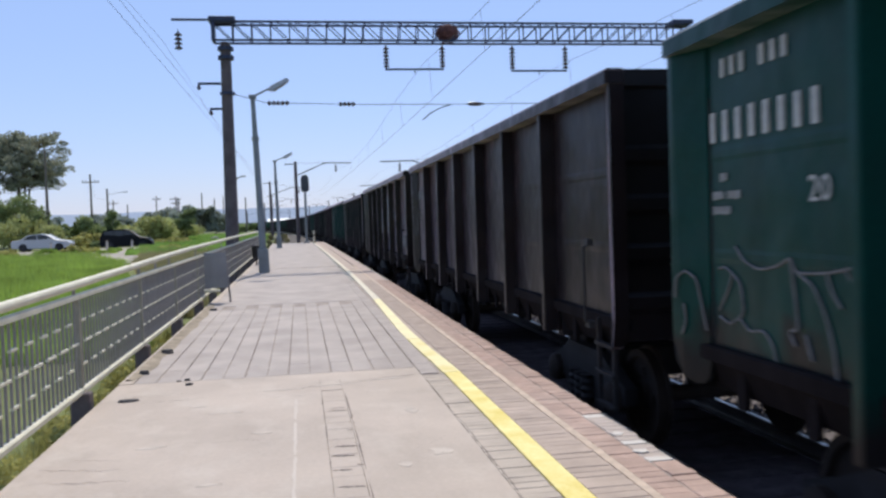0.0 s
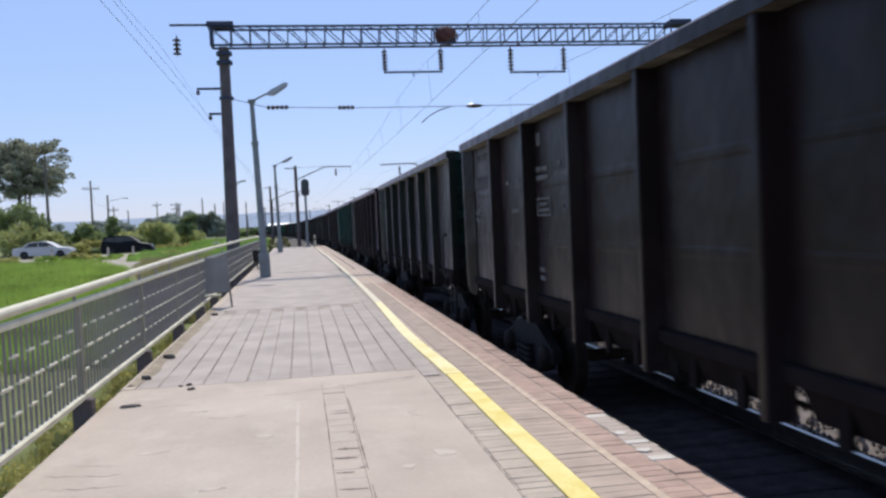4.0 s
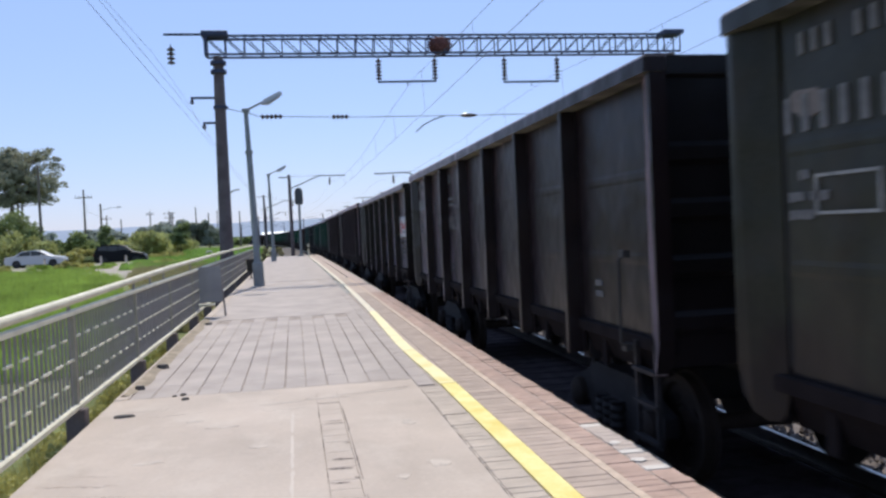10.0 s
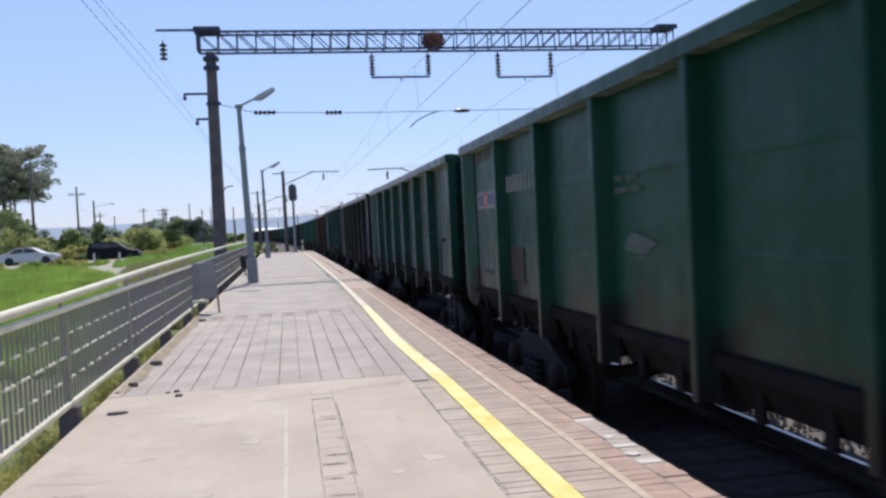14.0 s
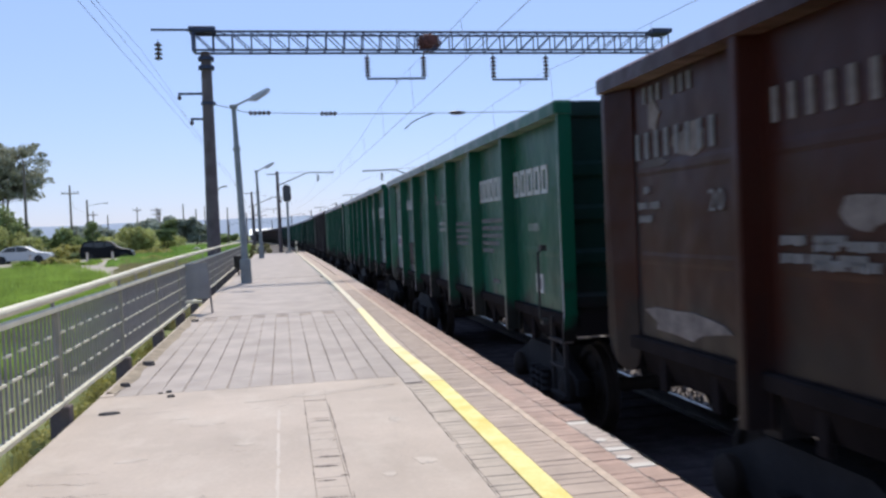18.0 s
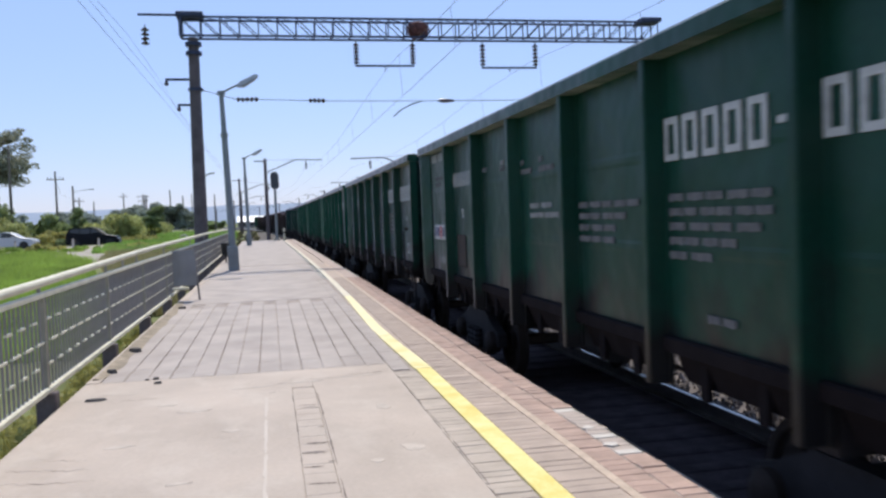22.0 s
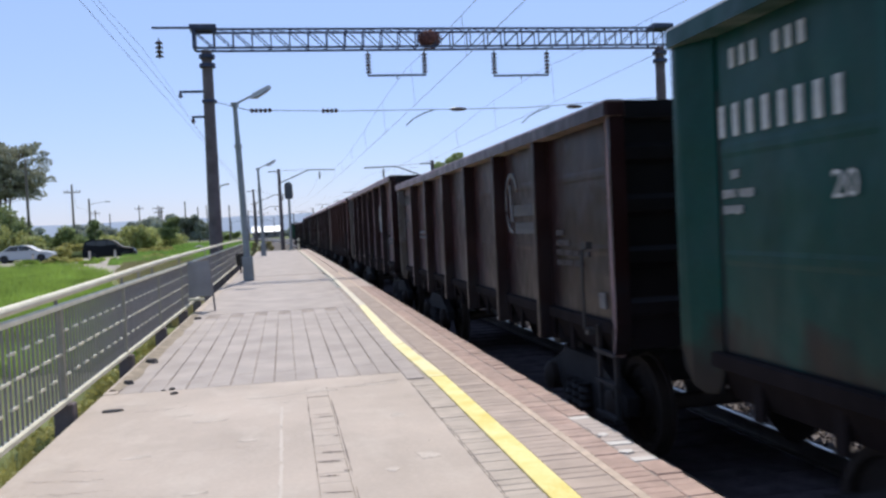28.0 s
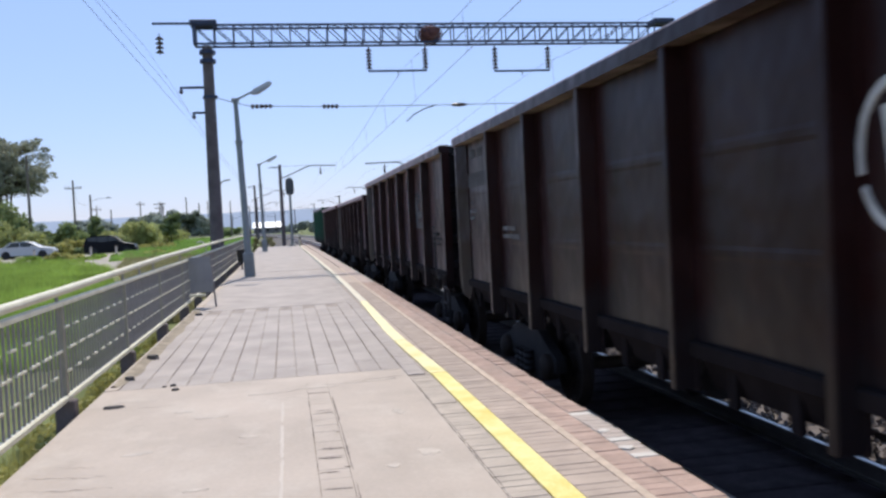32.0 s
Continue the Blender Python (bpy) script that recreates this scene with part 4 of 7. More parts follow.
# fixing cable across, with its insulators and steady arms
cross = thing("fixing_cable", pose(0, PY, 0), "thin cross cable with insulators and steady arms between the masts", "cable")
part("cable", Shape().chain([(-2.4, 0, 6.45), (-1.2, 0, 6.12), (2.2, 0, 6.02), (6.0, 0, 6.0), (9.5, 0, 6.0), (15.2, 0, 6.3)], 0.013, 5), COPPER, cross)
part("insulator", flat_insulator(-1.15, -0.34, 0, 6.10, 5, 0.10), PORCELAIN, cross, "ribbed insulator", True)
part("insulator", flat_insulator(1.5, 2.13, 0, 6.04, 4, 0.10), PORCELAIN, cross, "ribbed insulator", True)
for x in (6.45, 11.2):
    part("insulator", Shape().disc_stack((x, 0, 6.0), (1, 0, 0), [(0, 0.02), (0.15, 0.075), (0.35, 0.085), (0.55, 0.06), (0.7, 0.02)], 10), PORCELAIN, cross, "dark spindle insulator", True)
for x in (5.85, 10.5):
    part("steady_arm", Shape().chain([(x, 0, 6.0), (x - 0.45, 0, 5.86), (x - 0.85, 0, 5.66), (x - 1.15, 0, 5.40)], 0.022, 6), TRUSS, cross, "curved steady arm", True)

# ---- the goods train ----
PITCH, HALF = 13.92, 6.4
PATCH = material("rusty patch steel", (0.022, 0.013, 0.010), rough=0.8, vary=0.4, scale=5, grain=30, bump=0.3)
STAKES = [-4.325 + 1.73 * i for i in range(6)]
BODY = ("panel", "stake", "corner_plate", "top_rail", "end_wall", "sill", "hatch")


def wheelset(parent, y):
    s = Shape()
    s.tube((-1.1, 0, 0), (1.1, 0, 0), 0.08, 0.08, 10)
    for sx in (-1, 1):
        x = sx * 0.80
        s.disc_stack((x - 0.07 * sx, 0, 0), (sx, 0, 0), [(0, 0.51), (0.03, 0.50), (0.035, 0.475), (0.13, 0.47), (0.13, 0.40), (0.08, 0.38), (0.08, 0.16), (0.14, 0.14), (0.14, 0.05)], 20)
        for k in range(4):
            a = k * math.pi / 2
            s.box(x + sx * 0.02 - 0.01, x + sx * 0.02 + 0.01, 0.25 * math.cos(a) - 0.04, 0.25 * math.cos(a) + 0.04, 0.25 * math.sin(a) - 0.04, 0.25 * math.sin(a) + 0.04)
    ob = part("wheelset", s, RUST, parent, "rusty steel wheelset", True)
    ob.location = (0, y, 0.475)
    return ob


def bogie(parent, y):
    b = part("bogie", Shape().soft(-1.0, 1.0, -0.22, 0.22, 0.52, 0.86, 0.03), IRON, parent, "oily cast three-piece bogie")
    b.location = (0, y, 0)
    for sx in (-1, 1):
        s = Shape()
        prof = [(-1.16, 0.42), (-0.72, 0.42), (-0.52, 0.22), (0.52, 0.22), (0.72, 0.42), (1.16, 0.42), (1.18, 0.60), (0.92, 0.68), (0.5, 0.86), (-0.5, 0.86), (-0.92, 0.68), (-1.18, 0.60)]
        x0, x1 = sorted((sx * 0.98, sx * 1.11))
        s.prism(prof, x0, x1, 0)
        part("side_frame", s, IRON, b, "heavy cast side frame")
        spr = Shape()
        for k in (-0.2, 0.0, 0.2):
            spr.disc_stack((sx * 1.15, k, 0.30), (0, 0, 1), [(j * 0.04, 0.085 if j % 2 else 0.065) for j in range(8)], 10)
        part("spring_nest", spr, IRON, b, smooth=True)
        for k in (-0.925, 0.925):
            part("axle_box", Shape().disc_stack((sx * 1.04, k, 0.475), (sx, 0, 0), [(0, 0.16), (0.14, 0.16), (0.17, 0.13), (0.19, 0.06)], 14), RUST, b, "round axle-box cover", True)
    wheelset(b, -0.925)
    wheelset(b, 0.925)
    return b


def wagon(top):
    """An open four-axle coal wagon, y along the track, z from the rail's top."""
    w = thing("gondola_wagon", pose(0, 0, 0), "open steel coal wagon", "wagon", "wagons of the goods train")
    PAINT = PAINTS["green"]
    zb, zt = 1.40, top - 0.13
    ends = [-HALF + 0.12] + STAKES + [HALF - 0.12]
    for sx in (-1, 1):
        for a, b in zip(ends[:-1], ends[1:]):
            y0, y1 = a + 0.02, b - 0.02
            s = Shape()
            # sheet with two shallow pressed ridges
            x = 1.42
            prof = [(x - 0.03, zb), (x, zb), (x, 1.97), (x + 0.003, 2.0), (x + 0.003, 2.04), (x, 2.07), (x, 2.65), (x + 0.003, 2.68), (x + 0.003, 2.72), (x, 2.75), (x, zt), (x - 0.03, zt)]
            s.prism([(sx * u, v) for u, v in prof], y0, y1, 1)
            part("panel", s, PAINT, w)
            if a == ends[0] or b == ends[-1]:      # dark seam beside the corner post
                ys = HALF - 0.372 if b == ends[-1] else -HALF + 0.372
                part("seam", Shape().box(*sorted((sx * 1.4185, sx * 1.4245)), ys - 0.011, ys + 0.011, zb + 0.05, zt - 0.35), BLACK, w, "open dark seam")
            h = Shape()
            h.prism([(sx * 1.47, 1.385), (sx * 1.41, 1.385), (sx * 1.30, 1.10), (sx * 1.35, 1.09)], y0 + 0.16, y1 - 0.16, 1)
            for k in (0.3, 0.7):
                yy = y0 + (y1 - y0) * k
                h.box(sx * 1.40 - 0.02, sx * 1.40 + 0.02, yy - 0.05, yy + 0.05, 1.02, 1.32)
            part("hatch", h, PAINT, w, "dropped discharge hatch")
        for y in STAKES:
            s = Shape()
            s.prism([(sx * 1.41, y - 0.10), (sx * 1.428, y - 0.10), (sx * 1.432, y - 0.06), (sx * 1.56, y - 0.045), (sx * 1.572, y - 0.03), (sx * 1.572, y + 0.03), (sx * 1.56, y + 0.045), (sx * 1.432, y + 0.06), (sx * 1.428, y + 0.10), (sx * 1.41, y + 0.10)], 1.06, zt, 2)
            part("stake", s, PAINT, w)
        for sy in (-1, 1):
            s = Shape()
            pts = [(sy * HALF, 1.42), (sy * (HALF - 0.04), 1.26), (sy * (HALF - 0.12), 1.15), (sy * (HALF - 0.22), 1.11), (sy * (HALF - 0.30), 1.12), (sy * (HALF - 0.34), 1.17), (sy * (HALF - 0.36), 1.26), (sy * (HALF - 0.36), zt), (sy * (HALF - 0.06), zt), (sy * HALF, zt)]
            # pressed post: proud at the wagon's end, falling away to the side sheet
            s.prism(pts, sx * 1.415, sx * 1.55, 0)
            s.v = [(x - sx * 0.11 * min(1.0, max(0.0, (HALF - abs(y) - 0.06) / 0.30)) if abs(x) > 1.5 else x, y, z) for x, y, z in s.v]
            part("corner_plate", s, PAINT, w)
        x0, x1 = sorted((sx * 1.40, sx * 1.59))
        part("top_rail", Shape().soft(x0, x1, -HALF - 0.02, HALF + 0.02, zt - 0.005, top, 0.025), PAINT, w)
        x0, x1 = sorted((sx * 1.36, sx * 1.475))
        part("sill", Shape().soft(x0, x1, -HALF + 0.05, HALF - 0.05, 1.30, 1.405, 0.015), PAINT, w)
    for sy in (-1, 1):
        s = Shape()
        prof = [(HALF - 0.14, 1.2), (HALF - 0.08, 1.2)]
        for z in (1.45, 1.88, 2.31, 2.74):
            prof += [(HALF - 0.08, z), (HALF - 0.035, z + 0.04), (HALF - 0.035, z + 0.14), (HALF - 0.08, z + 0.18)]
        prof += [(HALF - 0.08, zt - 0.04), (HALF, zt - 0.02), (HALF, top - 0.01), (HALF - 0.14, top - 0.01)]
        s.prism([(sy * u, v) for u, v in prof], -1.425, 1.425, 0)
        part("end_wall", s, PAINT, w)
        c = Shape()
        c.tube((0, sy * 6.2, 1.05), (0, sy * 6.72, 1.05), 0.09, 0.09, 8)
        c.soft(-0.2, 0.2, *sorted((sy * 6.70, sy * 6.99)), 0.86, 1.24, 0.05)
        part("coupler", c, IRON, w, "heavy automatic coupler")
        c = Shape()
        c.chain([(0.4, sy * 6.4, 1.15), (0.42, sy * 6.7, 0.75), (0.3, sy * 6.97, 0.7)], 0.03, 6)
        part("brake_hose", c, RUBBER, w, "hanging brake hose")
    part("floor", Shape().box(-1.41, 1.41, -HALF + 0.14, HALF - 0.14, 1.34, 1.41), RUST, w, "worn bare steel floor")
    part("centre_sill", Shape().box(-0.26, 0.26, -HALF + 0.05, HALF - 0.05, 0.92, 1.335), IRON, w)
    part("cross_beam", Shape().box(-1.38, 1.38, -4.42, -4.24, 1.0, 1.335), IRON, w)
    part("cross_beam", Shape().box(-1.38, 1.38, 4.24, 4.42, 1.0, 1.335), IRON, w)
    bc = Shape().tube((-0.55, 0.3, 0.85), (-0.55, 1.1, 0.85), 0.2, 0.2, 14)
    part("brake_cylinder", bc, IRON, w, smooth=True)
    part("brake_rod", Shape().chain([(-0.4, -3.4, 0.72), (-0.45, 0.3, 0.82)], 0.025, 6), RUST, w)
    for sx, sy in ((-1, -1),):
        ys = sorted((sy * (HALF - 0.17), sy * (HALF - 0.62)))
        part("ladder_rung", Shape().box(-1.52, -1.46, *ys, 1.12, 1.15), IRON, w, "thin steel footstep")
        for z in (0.57, 0.86):
            part("ladder_rung", Shape().box(-1.52, -1.46, *ys, z, z + 0.03), IRON, w)
        for k in (0.08, 0.46):
            part("ladder_stile", Shape().box(-1.50, -1.46, sy * (HALF - 0.12 - k) - 0.02, sy * (HALF - 0.12 - k) + 0.02, 0.55, 1.36), IRON, w)
        r = Shape().chain([(sx * 1.56, sy * (HALF - 0.56), 1.3), (sx * 1.62, sy * (HALF - 0.56), 1.34), (sx * 1.62, sy * (HALF - 0.56), 2.02), (sx * 1.56, sy * (HALF - 0.56), 2.06)], 0.014, 6)
        for z in (1.28, 2.04):
            r.box(*sorted((sx * 1.60, sx * 1.54)), sy * (HALF - 0.56) - 0.05, sy * (HALF - 0.56) + 0.05, z, z + 0.06)
        part("grab_rod", r, BLACK, w, "black grab rod")
    bogie(w, -4.325)
    bogie(w, 4.325)
    return w


# -- markings; d: metres from the wagon's trailing end, z: from the rail's top
FACE = -1.4205
THICK = 0.0145
TURN = Matrix(((0, 0, -1, 0), (-1, 0, 0, 0), (0, 1, 0, 0), (0, 0, 0, 1)))


def plate(s, d0, d1, z0, z1, x=FACE, t=THICK, lean=0.0):
    y0, y1 = HALF - d1, HALF - d0
    return s.add([(x, y0, z0), (x, y1, z0), (x, y1 + lean, z1), (x, y0 + lean, z1), (x - t, y0, z0), (x - t, y1, z0), (x - t, y1 + lean, z1), (x - t, y0 + lean, z1)],
                 [(0, 1, 2, 3), (7, 6, 5, 4), (0, 4, 5, 1), (1, 5, 6, 2), (2, 6, 7, 3), (3, 7, 4, 0)])


def inks(parent, name, rects, mat):
    """Flat printed shapes on a plate, each its own piece."""
    for d0, d1, z0, z1 in rects:
        part(name, plate(Shape(), d0, d1, z0, z1, FACE - THICK - 0.0003, 0.002), mat, parent)


BAR_MESHES = {}


def bars(w, name, d, z, n, pitch, width, height, mat, label="", skip=(), x=FACE):
    key = (width, height, mat.name)
    if key not in BAR_MESHES:
        BAR_MESHES[key] = plate(Shape(), HALF, HALF + width, 0, height, 0.0).mesh("bar", mat)
    for i in range(n):
        if i not in skip:
            o = new(name, BAR_MESHES[key])
            o.parent, o.location = w, (x, HALF - d - i * pitch, z)


def hollow(d0, d1, z0, z1, stroke, x=FACE):
    """A flat oblong ring."""
    s = Shape()
    for t in (0.0, THICK):
        for k in (0.0, stroke):
            s.v += [(x - t, HALF - d, z) for d, z in ((d0 + k, z0 + k), (d1 - k, z0 + k), (d1 - k, z1 - k), (d0 + k, z1 - k))]
    for i in range(4):
        j = (i + 1) % 4
        s.f += [(i, j, 4 + j, 4 + i), (8 + i, 12 + i, 12 + j, 8 + j), (i, 8 + i, 8 + j, j), (4 + i, 4 + j, 12 + j, 12 + i)]
    return s


FRAME_MESHES = {}


def frames(w, name, d, z, n, pitch, width, height, mat, stroke=0.045):
    """A row of hollow upright oblongs in place of the tall letters of a name."""
    key = (width, height, mat.name)
    if key not in FRAME_MESHES:
        s = hollow(HALF, HALF + width, 0, height, stroke, 0.0)
        FRAME_MESHES[key] = s.mesh("letter_frame", mat)
    for i in range(n):
        o = new(name, FRAME_MESHES[key])
        o.parent, o.location = w, (FACE, HALF - d - i * pitch, z)


def lines(w, d, z, rows, mat, label="unreadable small stencilled lines"):
    """A few lines of small writing, each line one row of letter-sized bars."""
    for r, (length, words) in enumerate(rows):
        s = Shape()
        step = length / words
        for k in range(words):
            width = step * (0.78 + 0.1 * ((r + k) % 2))
            n = max(2, round(width / 0.045))
            for i in range(n):
                u = d + k * step + i * width / n
                plate(s, u, u + width / n * 0.72, z - r * 0.1 - 0.006 * ((i * 7 + k) % 3 == 0), z - r * 0.1 + 0.05)
        tagged(part("text_line", s, STENCIL_DULL if mat is STENCIL else mat, w), kind="stuff")


def stencil(w, text, d, z, size, mat):
    ob = new("stencil", lettering(text, size, mat, "stencil"))
    ob.parent = w
    ob.matrix_basis = Matrix.Translation((FACE - THICK, HALF - d, z)) @ TURN
    return ob


def ring(w, d, z, r, width, a0, a1, mat, squash=0.75, name="logo_arc"):
    s = Shape()
    n = 14
    for i in range(n):
        q = [math.radians(a0 + (a1 - a0) * (i + k) / n) for k in (0, 1)]
        pts = [(d + rr * squash * math.cos(a), z + rr * math.sin(a)) for rr, a in ((r - width, q[0]), (r, q[0]), (r, q[1]), (r - width, q[1]))]
        v = [(FACE, HALF - u, h) for u, h in pts] + [(FACE - THICK, HALF - u, h) for u, h in pts]
        s.add(v, [(0, 1, 2, 3), (7, 6, 5, 4), (0, 4, 5, 1), (1, 5, 6, 2), (2, 6, 7, 3), (3, 7, 4, 0)])
    return part(name, s, mat, w)


def number(w, mat, d=0.40, z=2.78):
    bars(w, "number_bar", d, z, 8, 0.163, 0.058, 0.20, mat, "row of eight stencilled bars")


def owner_bars(w, mat, d=0.55, z=3.20):
    bars(w, "owner_bar", d, z, 7, 0.118, 0.045, 0.12, mat, "short row of stencilled bars", skip=(3,))


def marks_common(w, mat, num=None):
    number(w, num or mat)
    stencil(w, "20", 1.50, 2.36, 0.21, num or mat)
    lines(w, 0.42, 2.40, ((0.38, 2), (0.26, 1)), mat)
    lines(w, 0.52, 2.52, ((0.12, 1),), mat)


def marks_plate(w, worn):
    """A white maker's plate with navy shapes, a round red sign between them, and a number on the second panel."""
    d0, z0 = (0.50, 2.53) if worn else (0.60, 1.92)
    b = part("maker_plate", plate(Shape(), d0, d0 + 1.08, z0, z0 + 0.24), BANNER_DUSTY if worn else BANNER, w, "white maker's plate with navy and red shapes")
    zc, x = z0 + 0.12, FACE - THICK - 0.0003
    inks(b, "plate_bar", [(d0 + u0, d0 + u1, zc - 0.07, zc + 0.075) for u0, u1 in ((0.05, 0.16), (0.20, 0.24), (0.27, 0.31), (0.33, 0.37), (0.62, 0.73), (0.77, 0.87), (0.905, 0.94), (0.98, 1.01))] + [(d0 + 1.01, d0 + 1.065, zc - 0.07, zc - 0.035)], BLUE_INK)
    s = Shape()
    v = [(x, HALF - d0 - 0.49 - 0.095 * math.cos(a * math.pi / 8), zc + 0.112 * math.sin(a * math.pi / 8)) for a in range(16)]
    v += [(u - 0.002, y, z) for u, y, z in v]
    s.add(v, [tuple(range(16)), tuple(range(31, 15, -1))] + [(i, (i + 1) % 16, 16 + (i + 1) % 16, 16 + i) for i in range(16)])
    part("plate_disc", s, RED_INK, b)
    for dz in (0.02, -0.05):
        part("disc_stroke", plate(Shape(), d0 + 0.45, d0 + 0.53, zc + dz, zc + dz + 0.03, x - 0.0025, 0.001), BANNER, b)


def marks_worn(w):
    """A dull wagon with a dusty maker's plate, a number on the second panel and a patch below it."""
    owner_bars(w, STENCIL_OLD, 0.52, 3.20)
    marks_plate(w, True)
    number(w, STENCIL_DULL, 2.15, 2.70)
    stencil(w, "20", 2.72, 2.24, 0.19, STENCIL_OLD)
    part("repair_patch", plate(Shape(), 2.22, 2.80, 1.60, 2.02, FACE, 0.013), PATCH, w, "dark rusty square patch")
    lines(w, 0.8, 1.62, ((0.5, 2),), CHALK_GREEN)
    lines(w, 5.7, 2.62, ((0.5, 2), (0.6, 2)), CHALK_GREEN)
    lines(w, 9.2, 2.4, ((0.9, 3), (1.0, 4), (0.8, 3)), CHALK_GREEN)


def marks_coal(w, worn=False):
    """Green wagons with the tall two-part name, the white maker's plate and the small notices."""
    mat = STENCIL_OLD if worn else STENCIL
    owner_bars(w, mat, 0.56, 3.20)
    lines(w, 0.78, 2.90, ((0.58, 3), (0.42, 2)), STENCIL_OLD)
    marks_plate(w, False)
    stencil(w, "ТАРА", 0.95, 1.54, 0.13, mat)
    stencil(w, "24", 1.24, 1.53, 0.19, mat)
    lines(w, 1.47, 1.56, ((0.14, 1),), mat)
    number(w, mat, 2.15, 2.73)
    stencil(w, "20", 2.62, 2.27, 0.19, mat)
    part("repair_patch", plate(Shape(), 2.30, 2.82, 1.55, 2.02, FACE, 0.013), PATCH, w, "dark rusty square patch")
    lines(w, 3.92, 2.86, ((0.26, 1),), STENCIL_OLD)
    lines(w, 4.78, 2.90, ((0.2, 1),), mat)
    lines(w, 4.74, 2.83, ((0.26, 1),), STENCIL_OLD)
    lines(w, 5.62, 2.84, ((0.12, 1), (0.42, 2)), STENCIL_OLD)
    lines(w, 6.25, 2.84, ((0.15, 1), (0.5, 2)), STENCIL_OLD)
    lines(w, 5.92, 2.36, ((0.75, 2), (0.95, 4)), mat)
    part("notice_frame", hollow(5.08, 5.26, 1.56, 1.70, 0.02), STENCIL_OLD, w, "small framed notice")
    lines(w, 7.38, 2.34, ((1.30, 5), (1.05, 4), (0.85, 3), (0.80, 3)), STENCIL_OLD)
    lines(w, 9.12, 2.36, ((1.28, 5), (1.28, 6), (1.15, 4), (0.9, 4), (0.6, 2)), STENCIL_OLD)
    lines(w, 9.62, 1.56, ((0.36, 2),), STENCIL_OLD)
    frames(w, "name_frame", 9.07, 2.64, 5, 0.262, 0.19, 0.30, mat)
    frames(w, "name_frame", 10.80, 2.64, 5, 0.268, 0.19, 0.30, mat)
    part("name_dash", plate(Shape(), 10.41, 10.52, 2.76, 2.80), mat, w)
    stencil(w, "12-1293", 11.32, 2.24, 0.12, mat)
    f = part("notice_frame", plate(Shape(), 11.56, 11.80, 1.56, 1.77), STENCIL, w, "small white framed notice")
    part("notice", plate(Shape(), 11.60, 11.76, 1.60, 1.73, FACE - THICK - 0.0003, 0.002), RED_INK if worn else GREY_INK, f)


def marks_company(w, mat, side=8.92):
    """Brown wagons with a broken ring, a slanted stroke and two lines of name bars."""
    marks_common(w, STENCIL_OLD)
    owner_bars(w, STENCIL_OLD)
    c = side + 0.42
    ring(w, c, 2.53, 0.37, 0.05, 100, 195, mat)
    ring(w, c, 2.53, 0.37, 0.05, 205, 275, mat)
    ring(w, c + 0.02, 2.53, 0.37, 0.06, 25, 92, mat)
    part("logo_stroke", plate(Shape(), c - 0.03, c + 0.04, 2.30, 2.76, lean=0.07), mat, w)
    bars(w, "name_bar", c + 0.12, 2.37, 8, 0.105, 0.05, 0.13, mat, "company name drawn as bars")
    bars(w, "name_bar", c + 0.16, 2.16, 8, 0.108, 0.055, 0.13, mat, "company name drawn as bars")
    lines(w, 11.0, 2.15, ((0.3, 1), (0.45, 2), (0.95, 4), (0.8, 3)), STENCIL_OLD if mat is STENCIL else CHALK_DULL)
    lines(w, 2.3, 2.15, ((0.6, 2), (0.75, 3)), STENCIL_OLD)
    part("notice_frame", plate(Shape(), 12.14, 12.29, 1.50, 1.64), STENCIL_OLD, w, "small pale notice")


def marks_banner(w, mat, d=10.92, z0=2.24, z1=2.70, ink=GREY_INK, cloth=BANNER, sign=RED_INK):
    """A white banner with a round red sign and grey name bars."""
    b = part("banner", plate(Shape(), d, d + 1.30, z0, z1), cloth, w, "white banner with a round sign")
    zc = (z0 + z1) / 2
    for a0, a1, r0, r1 in ((20, 150, 0.095, 0.15), (165, 340, 0.10, 0.15), (30, 200, 0.035, 0.075), (215, 350, 0.03, 0.07)):
        s = Shape()
        for i in range(8):
            q = [math.radians(a0 + (a1 - a0) * (i + k) / 8) for k in (0, 1)]
            pts = [(HALF - d - 0.24 + r * 0.95 * math.cos(a), zc + r * 1.1 * math.sin(a)) for r, a in ((r0, q[0]), (r1, q[0]), (r1, q[1]), (r0, q[1]))]
            x = FACE - THICK - 0.0003
            s.add([(x, y, z) for y, z in pts] + [(x - 0.002, y, z) for y, z in pts], [(0, 1, 2, 3), (7, 6, 5, 4), (0, 4, 5, 1), (1, 5, 6, 2), (2, 6, 7, 3), (3, 7, 4, 0)])
        part("banner_ring", s, sign if r1 > 0.1 and a0 < 100 else ink, b)
    inks(b, "banner_bar", [(d + 0.46 + k * 0.155, d + 0.55 + k * 0.155, zc - 0.05, zc + 0.10) for k in range(5)], ink)
    inks(b, "banner_bar", [(d + 0.46 + k * 0.19, d + 0.60 + k * 0.19, zc - 0.15, zc - 0.11) for k in range(4)], GREY_INK)


